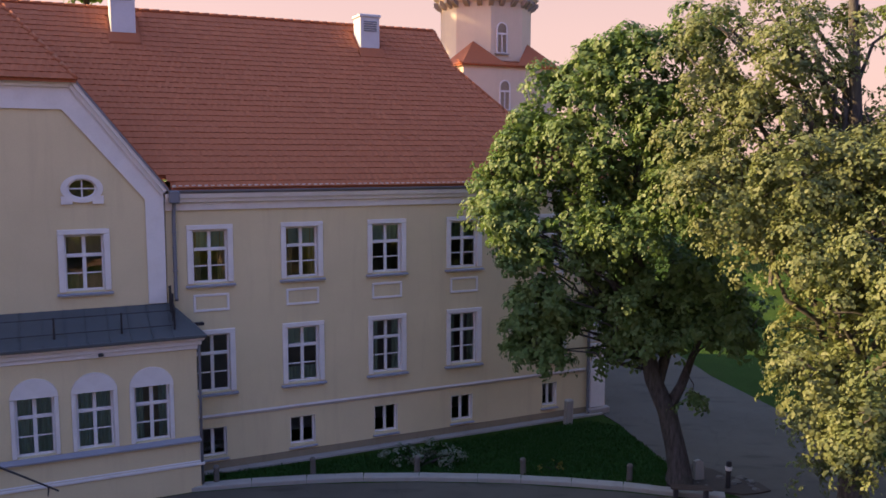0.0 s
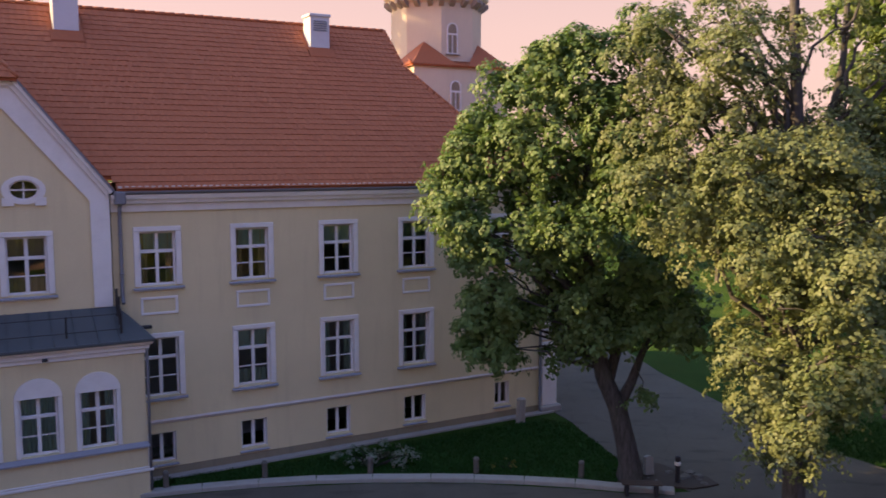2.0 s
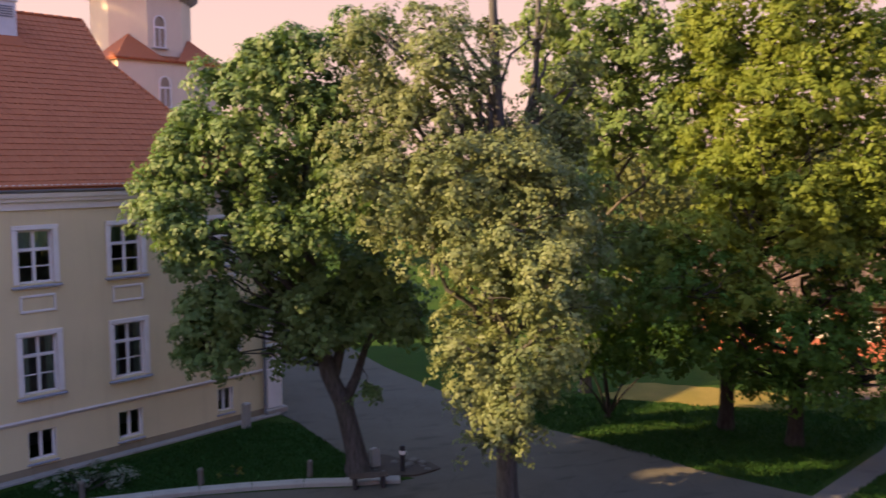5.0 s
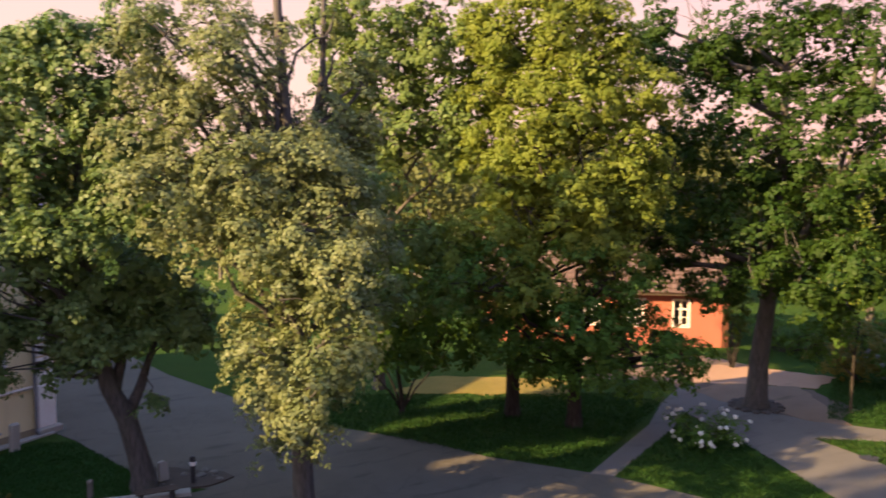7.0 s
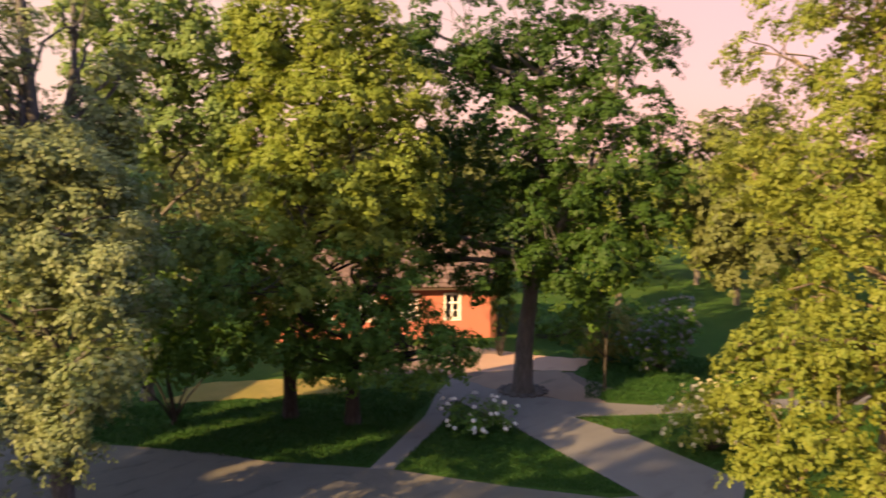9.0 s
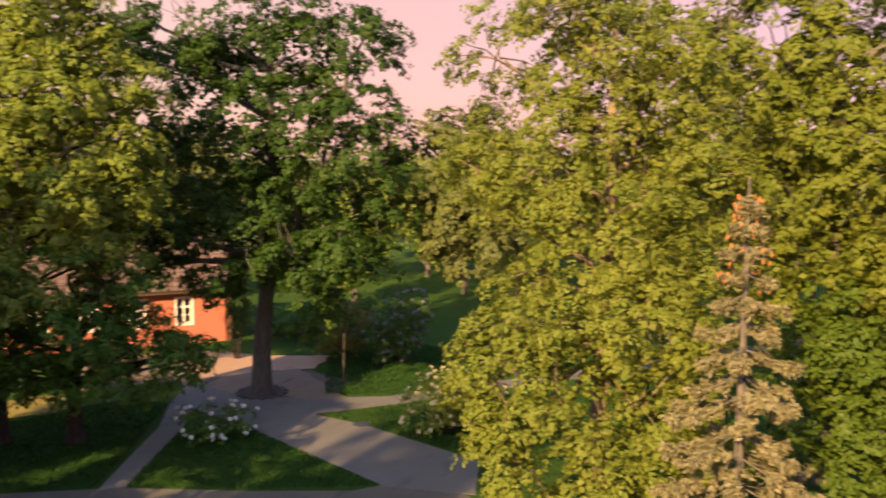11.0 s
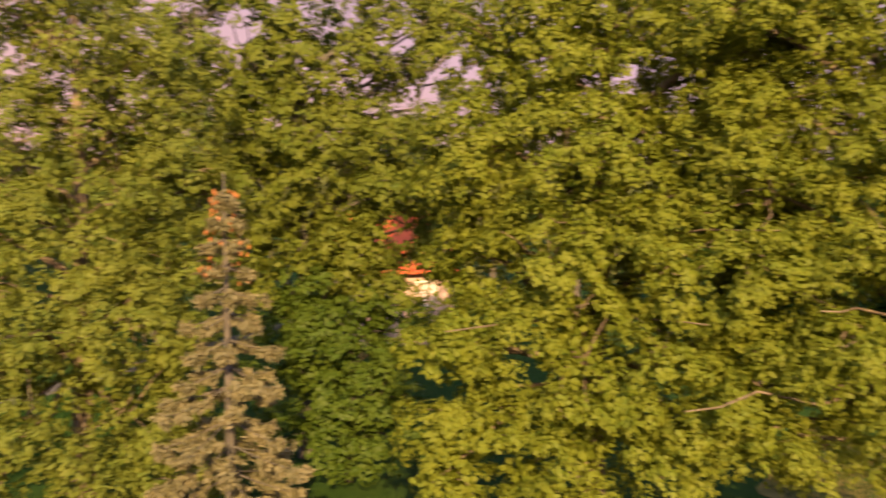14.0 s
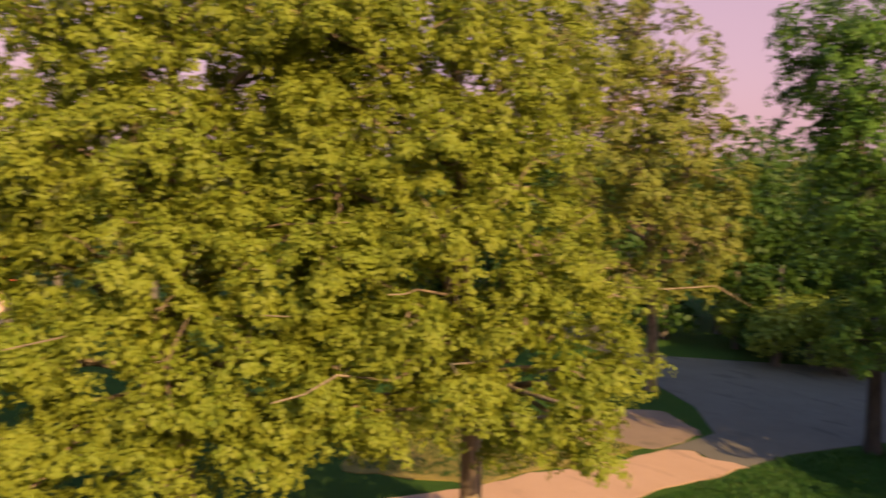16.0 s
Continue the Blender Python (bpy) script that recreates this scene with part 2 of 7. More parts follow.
FRESH = foliage("bright_green_leaves", (0.082, 0.132, 0.020), (0.196, 0.210, 0.038), (0.34, 0.375, 0.045), 0.42)
GOLD = foliage("yellow_green_leaves", (0.086, 0.134, 0.012), (0.208, 0.224, 0.031), (0.34, 0.38, 0.03), 0.42)
YOUNG = foliage("young_tree_leaves", (0.026, 0.062, 0.008), (0.085, 0.118, 0.016), (0.14, 0.20, 0.02), 0.3)
OLIVE = foliage("olive_ash_leaves", (0.050, 0.084, 0.012), (0.162, 0.164, 0.030), (0.21, 0.23, 0.03), 0.3)
ASH = foliage("ash_leaves", (0.062, 0.104, 0.014), (0.158, 0.174, 0.026), (0.25, 0.29, 0.035), 0.38)
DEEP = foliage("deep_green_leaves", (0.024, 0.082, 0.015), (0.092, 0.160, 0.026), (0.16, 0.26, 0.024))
# dark oak leaves, which also give the woods beyond the drive painted shade
OAK_AND_SHADE = foliage("oak_and_shaded_leaves", (0.008, 0.036, 0.007), (0.044, 0.078, 0.012), (0.11, 0.19, 0.015), 0.28)
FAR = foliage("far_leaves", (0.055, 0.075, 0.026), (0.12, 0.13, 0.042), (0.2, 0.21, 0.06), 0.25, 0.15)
NEEDLE = foliage("spruce_needles", (0.070, 0.078, 0.032), (0.225, 0.190, 0.108), (0.18, 0.17, 0.09), 0.14, 2.2)
CONE = foliage("spruce_cones", (0.34, 0.13, 0.05), (0.48, 0.2, 0.08), (0.4, 0.2, 0.1), 0.05)
BLOSSOM = foliage("white_blossom", (0.55, 0.55, 0.52), (0.75, 0.74, 0.70), (0.6, 0.6, 0.55), 0.2)
CREAM_BLOSSOM = foliage("cream_blossom", (0.42, 0.38, 0.24), (0.58, 0.52, 0.34), (0.5, 0.45, 0.3), 0.2)
LILAC = foliage("lilac_blossom", (0.15, 0.155, 0.16), (0.24, 0.24, 0.255), (0.22, 0.22, 0.24), 0.2)
SAGE = foliage("grey_green_leaves", (0.11, 0.14, 0.10), (0.22, 0.25, 0.19), (0.2, 0.25, 0.15), 0.2)
RUST = foliage("rusty_leaves", (0.11, 0.105, 0.025), (0.20, 0.18, 0.04), (0.27, 0.25, 0.06), 0.3)


# ---- mesh writing ----
class MB:
    """Collects corners and faces for one mesh."""

    def __init__(self):
        self.v, self.f = [], []

    def add(self, vs, fs):
        k = len(self.v)
        self.v += [tuple(p) for p in vs]
        self.f += [tuple(i + k for i in f) for f in fs]
        return self

    def box(self, x0, x1, y0, y1, z0, z1, b=0.0):
        if b <= 0:
            vs = [(x, y, z) for z in (z0, z1) for y in (y0, y1) for x in (x0, x1)]
            return self.add(vs, [(0, 2, 3, 1), (4, 5, 7, 6), (0, 1, 5, 4), (2, 6, 7, 3), (0, 4, 6, 2), (1, 3, 7, 5)])
        b = min(b, (x1 - x0) * 0.4, (y1 - y0) * 0.4, (z1 - z0) * 0.4)
        bm = bmesh.new()
        bmesh.ops.create_cube(bm, size=1.0, matrix=Matrix.LocRotScale(((x0 + x1) / 2, (y0 + y1) / 2, (z0 + z1) / 2), None, (x1 - x0, y1 - y0, z1 - z0)))
        bmesh.ops.bevel(bm, geom=bm.edges[:], offset=b, segments=1, affect="EDGES", profile=0.5)
        bm.verts.index_update()
        self.add([v.co for v in bm.verts], [[v.index for v in f.verts] for f in bm.faces])
        bm.free()
        return self

    def prism(self, poly, axis, a, b):
        """A closed outline (list of pairs) pushed along an axis from a to b."""
        n = len(poly)
        def at(p, w):
            return {"x": (w, p[0], p[1]), "y": (p[0], w, p[1]), "z": (p[0], p[1], w)}[axis]
        vs = [at(p, a) for p in poly] + [at(p, b) for p in poly]
        fs = [(i, (i + 1) % n, n + (i + 1) % n, n + i) for i in range(n)]
        return self.add(vs, fs + [tuple(range(n))[::-1], tuple(range(n, 2 * n))])

    def tube(self, pts, radii, sides=8, caps=True):
        pts = [Vector(p) for p in pts]
        rings = []
        side = Vector((0.31, 0.95, 0.07))
        for i, p in enumerate(pts):
            d = (pts[min(i + 1, len(pts) - 1)] - pts[max(i - 1, 0)]).normalized()
            a = (side - d * side.dot(d)).normalized()
            side = a
            c = d.cross(a)
            rings.append([p + (a * math.cos(q) + c * math.sin(q)) * radii[i] for q in (2 * math.pi * j / sides for j in range(sides))])
        vs = [v for r in rings for v in r]
        fs = [(i * sides + j, i * sides + (j + 1) % sides, (i + 1) * sides + (j + 1) % sides, (i + 1) * sides + j) for i in range(len(pts) - 1) for j in range(sides)]
        if caps:
            fs += [tuple(range(sides))[::-1], tuple(range(len(vs) - sides, len(vs)))]
        return self.add(vs, fs)

    def lathe(self, cx, cy, prof, sides=12):
        return self.tube([(cx, cy, z) for r, z in prof], [r for r, z in prof], sides)


def mesh_of(name, mb, mat, smooth=False):
    me = bpy.data.meshes.new(name)
    me.from_pydata(mb.v, [], mb.f)
    if smooth:
        me.polygons.foreach_set("use_smooth", [True] * len(me.polygons))
    me.materials.append(mat)
    me.update()
    return me


def part(name, mb, mat, parent, label="", smooth=False):
    """Links one mesh as a part under a thing or a part."""
    ob = new(name, mb if isinstance(mb, bpy.types.Mesh) else mesh_of(name, mb, mat, smooth))
    ob.parent = parent
    return tagged(ob, label)


def base(name, x, y, z, turn, label, category, group="", kind=""):
    """The empty at the foot of a thing."""
    ob = new(name)
    ob.matrix_world = pose(x, y, z, 0, 0, turn)
    return tagged(ob, label, category, group, kind)


def thing(name, mb, mat, label, category, at=None, group="", kind="", smooth=False):
    ob = new(name, mesh_of(name, mb, mat, smooth))
    if at is not None:
        ob.matrix_world = at
    return tagged(ob, label, category, group, kind)


def open_wall(u0, u1, z0, z1, v, thick, holes):
    """A wall in the plane y = v with rectangular holes (a, b, c, d) = u from, u to, z from, z to, and reveals."""
    mb = MB()
    us = sorted({u0, u1, *[h[0] for h in holes], *[h[1] for h in holes]})
    zs = sorted({z0, z1, *[h[2] for h in holes], *[h[3] for h in holes]})
    us, zs = [u for u in us if u0 <= u <= u1], [z for z in zs if z0 <= z <= z1]
    for a, b in zip(us, us[1:]):
        for c, d in zip(zs, zs[1:]):
            m, k = (a + b) / 2, (c + d) / 2
            if any(h[0] < m < h[1] and h[2] < k < h[3] for h in holes):
                continue
            mb.add([(a, v, c), (b, v, c), (b, v, d), (a, v, d)], [(0, 1, 2, 3)])
            mb.add([(a, v + thick, c), (b, v + thick, c), (b, v + thick, d), (a, v + thick, d)], [(3, 2, 1, 0)])
    for a, b, c, d in [(u0, u1, z0, z1)] + list(holes):
        for p, q in (((a, c), (b, c)), ((b, c), (b, d)), ((b, d), (a, d)), ((a, d), (a, c))):
            mb.add([(p[0], v, p[1]), (q[0], v, q[1]), (q[0], v + thick, q[1]), (p[0], v + thick, p[1])], [(0, 1, 2, 3)])
    return mb


# ---- ground ----
def sheet(name, poly, z, mat, label, category, kind="structure", depth=0.25, holes=0):
    """A flat piece of ground with an outline and a skirt that goes into the earth."""
    mb = MB()
    mb.prism(poly, "z", z - depth, z)
    return thing(name, mb, mat, label, category, kind=kind)


def ragged(poly, amount, seed):
    """Breaks an outline into short uneven steps."""
    out = []
    for (x0, y0), (x1, y1) in zip(poly, poly[1:] + poly[:1]):
        n = max(1, int(math.hypot(x1 - x0, y1 - y0) / 0.45))
        for k in range(n):
            x, y = x0 + (x1 - x0) * k / n, y0 + (y1 - y0) * k / n
            out.append((x + amount * noise.noise((x * 1.1, y * 1.1, seed)), y + amount * noise.noise((x * 1.1, y * 1.1, seed + 7.3))))
    return out


ground = MB()
RINGS = [0, 8, 16, 24, 32, 40, 50, 62, 76, 95, 120, 160, 220, 320, 500, 900, 1800]
SEG = 48
ground.v.append((0, 0, -0.02))
for r in RINGS[1:]:
    for j in range(SEG):
        a = 2 * math.pi * j / SEG
        x, y = r * math.cos(a), r * math.sin(a)
        swell = 0.0 if r < 60 else min(1, (r - 60) / 80) * 1.2 * noise.noise((x / 90, y / 90, 3.1))
        ground.v.append((x, y, -0.02 + swell - (0 if r < 60 else 0.3 * min(1, (r - 60) / 60))))
for j in range(SEG):
    ground.f.append((0, 1 + j, 1 + (j + 1) % SEG))
for i in range(len(RINGS) - 2):
    for j in range(SEG):
        a, b = 1 + i * SEG, 1 + (i + 1) * SEG
        ground.f.append((a + j, b + j, b + (j + 1) % SEG, a + (j + 1) % SEG))
thing("ground", ground, MEADOW, "green park lawn and meadow under the trees", "ground", kind="structure", smooth=True)

# the asphalt yard and the drive that passes the corner of the manor
sheet("road", [(-60, -60), (2, -60), (9, -24), (13.5, -13), (18.6, -6), (18.6, 4), (23.3, 9.0), (24.3, 10.6), (23.5, 12.6), (22.7, 13.2), (21.3, 16.1), (19.8, 20.0), (19.4, 20.6), (17.4, 23.7),
               (16.7, 25.8), (15.0, 28.6), (14.3, 29.6), (12.5, 35.6), (11.2, 41.0), (10.6, 46), (11, 60), (6.2, 60), (6.0, 41), (5.0, 34.8), (5.6, 33.2), (6.0, 31), (6.6, 28.5), (8.2, 26.0),
               (6.2, 25.9), (4.6, 26.3), (1.4, 26.8), (-1.9, 26.85), (-5.5, 26.5), (-7.2, 26.1), (-9.0, 25.6), (-26, 16.5), (-60, -2)],
      0.0, ASPHALT, "worn grey asphalt yard and drive with cracks and dark patches", "road")
sheet("footpath", [(24.0, 9.6), (26.8, 10.6), (28.6, 16.0), (29.0, 18.7), (31.9, 16.2), (60, -6), (60.6, -4.6), (32.6, 17.2), (31.2, 19.6), (30.2, 22.0), (31.2, 26.8), (28.0, 25.2), (26.9, 21.5), (26.5, 20.2), (23.4, 12.4)],
      0.006, GRAVEL, "pale grey footpath that forks across the lawn", "path")
sheet("footpath", [(19.3, 20.5), (19.9, 19.9), (25.5, 22.4), (28.2, 24.2), (27.8, 25.1), (25.0, 23.2)], 0.003, GRAVEL, "narrow grey footpath across the shaded lawn", "path")
# the sunlit part of the yard, its light painted in by the pale dust
sheet("forecourt", ragged([(30.6, 27.3), (33.4, 28.7), (35.3, 28.3), (37.2, 25.6), (38.2, 23.6), (35.4, 22.8), (33.3, 25.2)], 0.4, 3.5), 0.004, SUNLIT_DUST, "dusty yard in a sunlit tone before the orange house", "ground")
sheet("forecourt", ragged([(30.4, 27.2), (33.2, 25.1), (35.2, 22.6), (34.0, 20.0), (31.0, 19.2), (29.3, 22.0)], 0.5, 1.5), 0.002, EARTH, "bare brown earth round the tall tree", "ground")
# painted shade: darker soil over the dust, outlined where the sunlight stops
sheet("forecourt", ragged([(30.4, 25.8), (30.3, 23.8), (30.7, 22.0), (30.7, 20.0), (31.6, 18.8), (32.7, 20.0), (34.0, 21.9), (35.0, 23.5), (33.0, 25.6)], 0.35, 5.5), 0.010, SOIL, "dusty ground round the oak, its shade put into a darker colour", "ground")
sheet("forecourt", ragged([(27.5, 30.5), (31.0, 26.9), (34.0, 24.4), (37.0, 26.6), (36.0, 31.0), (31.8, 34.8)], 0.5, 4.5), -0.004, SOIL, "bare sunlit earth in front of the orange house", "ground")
# sunlight painted on the drive: this sheet ends where the shade begins
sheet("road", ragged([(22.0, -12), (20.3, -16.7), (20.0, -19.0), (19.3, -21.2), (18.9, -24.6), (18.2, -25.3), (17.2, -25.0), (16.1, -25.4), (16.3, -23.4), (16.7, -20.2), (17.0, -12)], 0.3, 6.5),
      0.002, SUNLIT_DUST, "stretch of the drive with evening sun put into its colour", "road")
sheet("road", [(18.9, -24.6), (18.9, -27.5), (21.5, -29.8), (24.1, -31.0), (30, -34), (60, -42), (60, -50), (28.1, -36.2), (25.2, -38.4), (22.0, -41.0), (19.0, -43.0),
               (12, -60), (7, -60), (12.6, -40), (14.2, -32.5), (15.1, -30.2), (15.9, -27.7), (16.1, -25.4), (17.2, -25.0), (18.2, -25.3)], 0.0, ASPHALT, "dark asphalt drive in dappled shade", "road")
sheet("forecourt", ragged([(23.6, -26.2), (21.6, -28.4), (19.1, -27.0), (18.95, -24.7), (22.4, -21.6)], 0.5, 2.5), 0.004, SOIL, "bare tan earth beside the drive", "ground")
sheet("verge", ragged([(20.5, -16.9), (24, -14), (31, -20), (24.5, -22.0), (19.4, -24.2), (19.5, -21.3), (20.3, -18.8)], 0.4, 8.5), 0.005, SUNLIT_DRY_GRASS, "small dry sunlit lawn beside the drive", "lawn")

# a sunlit strip of lawn painted in as a brighter sheet
sheet("verge", ragged([(18.8, 32.7), (20.2, 31.4), (22.4, 29.9), (25.2, 28.2), (27.0, 30.2), (23.8, 32.7), (21.5, 34.4)], 0.5, 9.5), 0.003, SUNLIT_DRY_GRASS, "strip of lawn behind the trees with sunlight put into its colour", "lawn")

# lawn in front of the manor, inside its pale kerb
LAWN = [(-8.9, 26.25), (-7.2, 26.7), (-5.5, 27.05), (-3.7, 27.3), (-1.9, 27.42), (0, 27.4), (1.8, 27.25), (4.4, 26.95), (6.0, 26.7), (6.5, 28.6), (5.9, 31), (5.5, 32.6), (4.4, 33.2), (1.9, 32.0), (-4.3, 28.75), (-8.9, 26.9)]
sheet("lawn", LAWN, 0.09, GRASS, "dark shaded lawn along the foot of the manor", "lawn")
sheet("flower_bed", ragged([(5.8, 26.6), (8.0, 26.1), (9.1, 26.5), (9.2, 27.2), (7.6, 28.4), (6.3, 28.7)], 0.5, 3.5), 0.05, BED, "bare dark bed with stones at the end of the lawn", "flower bed", "structure")


def kerb_run(line, width, height):
    """Kerb stones laid end to end along a line."""
    pts = [Vector((x, y, 0)) for x, y in line]
    kerb = base("kerb", *line[0], 0, 0, "pale stone kerb round the lawn and the drive", "kerb", kind="structure")
    org = Vector((line[0][0], line[0][1], 0))
    rnd = random.Random(5)
    for a, b in zip(pts, pts[1:]):
        n = max(1, round((b - a).length / 0.95))
        d = (b - a).normalized()
        s = Vector((-d.y, d.x, 0))
        for i in range(n):
            p, q = a.lerp(b, i / n) + d * 0.004, a.lerp(b, (i + 1) / n) - d * 0.004
            h = height + rnd.uniform(-0.006, 0.006)
            mb = MB()
            c = 0.03
            prof = [(0, -0.2), (0, h - c), (c, h), (width - c, h), (width, h - c), (width, -0.2)]
            vs = [e - org + s * w + Vector((0, 0, z)) for e in (p, q) for w, z in prof]
            k = len(prof)
            mb.add(vs, [(i2, (i2 + 1) % k, k + (i2 + 1) % k, k + i2) for i2 in range(k)] + [tuple(range(k))[::-1], tuple(range(k, 2 * k))])
            part("kerb_stone", mb, KERB, kerb)
    return kerb


kerb_run([(-9.0, 25.72), (-7.2, 26.22), (-5.5, 26.58), (-3.7, 26.85), (-1.9, 26.95), (0.0, 26.95), (1.4, 26.9), (3.0, 26.72), (4.6, 26.45), (6.2, 26.05), (7.6, 25.75)], 0.42, 0.13)

# ---- manor ----
# the house stands turned by 28.1 degrees: x along the front, y into the house
P0, TH = (-4.14, 30.02), 28.1
manor = base("manor_house", P0[0], P0[1], 0, TH, "yellow manor house with white trim and a red clay tile roof", "manor")
BAYS = [-5.23, -2.15, 0.97, 4.07]
LAST_BAY = 7.93
holes = []
for b in BAYS:
    holes += [(b - 0.57, b + 0.57, 6.36, 8.10), (b - 0.57, b + 0.57, 2.70, 4.64), (b - 0.51, b + 0.39, 0.48, 1.48)]
holes += [(LAST_BAY - 0.57, LAST_BAY + 0.57, 6.36, 8.10), (LAST_BAY - 0.57, LAST_BAY + 0.57, 2.70, 4.64), (LAST_BAY - 0.34, LAST_BAY + 0.34, 0.56, 1.50)]
part("front_wall", open_wall(-6.6, 10.5, 0.30, 8.8, 0.0, 0.5, holes), PLASTER, manor, "weathered yellow plaster wall")
part("plinth", MB().box(-6.5, 9.80, -0.012, 0.3, -0.6, 0.297), PLASTER_DIRTY, manor, "stained base of the wall")
part("footing", MB().box(-6.3, 10.3, -0.36, -0.014, -0.5, 0.06, 0.02), STONE, manor, "rough stone footing strip")
mb = MB()
for z0, z1, p in ((1.80, 1.94, 0.05), (1.86, 1.91, 0.09)):
    mb.box(-6.55, 9.80, -p, -0.002, z0, z1, 0.02)
part("belt_course", mb, BELT, manor, "narrow white belt course")
# back, end and hidden walls that close the house
mb = MB()
mb.box(10.0, 10.496, 0.502, 13.0, -0.5, 9.3)
mb.box(-48.0, -17.3, 0.0, 0.5, -0.5, 9.3)
mb.box(-48.0, 10.496, 13.0, 13.5, -0.5, 9.3)
mb.box(-48.5, -48.0, 0.0, 13.5, -0.5, 9.3)
part("outer_wall", mb, PLASTER, manor)
mb = MB()
mb.box(-16.8, 9.9, 3.2, 3.3, -0.3, 9.0)
for z in (-0.2, 1.95, 5.3, 8.95):
    mb.box(-16.8, 9.9, 0.52, 3.2, z - 0.06, z)
for u in (-6.9, -3.7, -0.6, 2.5, 6.0):
    mb.box(u - 0.06, u + 0.06, 0.52, 3.19, -0.2, 8.9)
part("room_wall", mb, ROOM, manor, "dim rooms behind the windows")

# cornice under the eaves, in three white steps
for z0, z1, p in ((8.76, 9.018, 0.07), (9.02, 9.158, 0.20), (9.16, 9.30, 0.30)):
    step = MB().prism([(-p, z0), (-p + 0.02, z0 - 0.002), (0.0, z0 - 0.002), (0.4, z0), (0.4, z1), (-p - 0.03, z1), (-p - 0.03, z1 - 0.03)], "x", -6.62, 10.62)
    part("cornice", step, WHITE, manor, "white cornice step")
mb = MB()
prof = [(-0.34 + 0.09 * math.cos(a), 9.42 + 0.10 * math.sin(a)) for a in (math.pi + math.pi * i / 8 for i in range(9))]
mb.prism(prof + [(-0.26, 9.42), (-0.42, 9.42)][::1], "x", -6.55, 10.7)
mb.box(-6.55, 10.65, -0.33, 0.1, 9.302, 9.40)
part("gutter", mb, GUTTER, manor, "grey metal gutter")

comb = MB()
for i in range(84):
    u = -6.42 + i * 0.2
    comb.box(u, u + 0.12, -0.40, -0.36, 9.50, 9.575, 0.008)
tagged(part("eaves_comb", comb, COMB, manor, "row of pale tile stops over the gutter"), kind="stuff")

# downpipes: at the gable corner and at the far corner
def downpipe(u, v, z_top, z_low):
    mb = MB()
    mb.tube([(u, v - 0.22, z_top), (u, v - 0.2, z_top - 0.15), (u, v - 0.02, z_top - 0.6), (u, v, z_top - 0.8), (u, v, z_low + 0.25), (u, v - 0.02, z_low + 0.1), (u, v - 0.14, z_low)], [0.06] * 7, 10)
    for z in (z_top - 1.2, (z_top + z_low) / 2, z_low + 0.9):
        mb.tube([(u, v, z), (u, v, z + 0.05)], [0.075, 0.075], 10)
    p = part("downpipe", mb, GUTTER, manor, smooth=True)
    part("rainwater_head", MB().box(u - 0.16, u + 0.16, v - 0.36, v - 0.06, z_top - 0.25, z_top + 0.16, 0.04), GUTTER, p)
downpipe(-6.36, -0.10, 9.25, 5.9)
downpipe(9.72, -0.10, 9.25, 0.1)

# corner pilaster with rusticated blocks above the belt
for i in range(13):
    z = 1.9 + i * 0.53
    part("quoin", MB().box(9.84, 10.56, -0.09 - 0.01 * (i % 2), 0.6, z + 0.035, z + 0.495, 0.03), WHITE, manor)
part("quoin", MB().box(9.82, 10.58, -0.11, 0.6, 0.25, 1.9, 0.03), WHITE, manor)
part("corner_footing", MB().box(9.7, 10.75, -0.25, 0.75, -0.5, 0.25, 0.05), STONE, manor)


def sash_bars(mb, w, h, v, cross, lower_mid):
    """The outer wooden frame of a window of width w and height h with its foot at z = 0, as one ring."""
    f, d = 0.07, 0.07
    o = [(-w / 2, 0), (w / 2, 0), (w / 2, h), (-w / 2, h)]
    i = [(-w / 2 + f, f), (w / 2 - f, f), (w / 2 - f, h - f), (-w / 2 + f, h - f)]
    vs = [(x, y, z) for y in (v, v + d) for ring_ in (o, i) for x, z in ring_]
    fs = []
    for k in range(4):
        j = (k + 1) % 4
        fs += [(k, j, 4 + j, 4 + k), (8 + j, 8 + k, 12 + k, 12 + j), (4 + k, 4 + j, 12 + j, 12 + k), (j, k, 8 + k, 8 + j)]
    return mb.add(vs, fs)


def bars(win, w, h, cross, lower_mid, v=0.0, f=0.07):
    """Mullion, transom and glazing bars of a window."""
    part("mullion", MB().box(-0.055, 0.055, v - 0.012, v + 0.068, f - 0.003, h - f + 0.003, 0.01), SASH, win)
    if cross:
        part("transom", MB().box(-w / 2 + f - 0.003, w / 2 - f + 0.003, v - 0.02, v + 0.066, cross - 0.055, cross + 0.055, 0.012), SASH, win)
    if lower_mid:
        for a, b in ((-w / 2 + f - 0.003, -0.05), (0.05, w / 2 - f + 0.003)):
            part("glazing_bar", MB().box(a, b, v + 0.01, v + 0.06, lower_mid - 0.02, lower_mid + 0.02), SASH, win)


def panes(win, w, h, v, cross, lower_mid):
    zs = [0.05] + ([lower_mid] if lower_mid else []) + ([cross] if cross else []) + [h - 0.05]
    for a, b in zip(zs, zs[1:]):
        for s in (-1, 1):
            x0, x1 = sorted((s * 0.05, s * (w / 2 - 0.06)))
            p = part("pane", MB().add([(x0, v + 0.035, a), (x1, v + 0.035, a), (x1, v + 0.035, b), (x0, v + 0.035, b)], [(0, 1, 2, 3)]), GLASS, win)
            p.rotation_euler = (0.004 * s, 0, 0.006 * math.sin(a * 9 + s + win.location.x * 3))


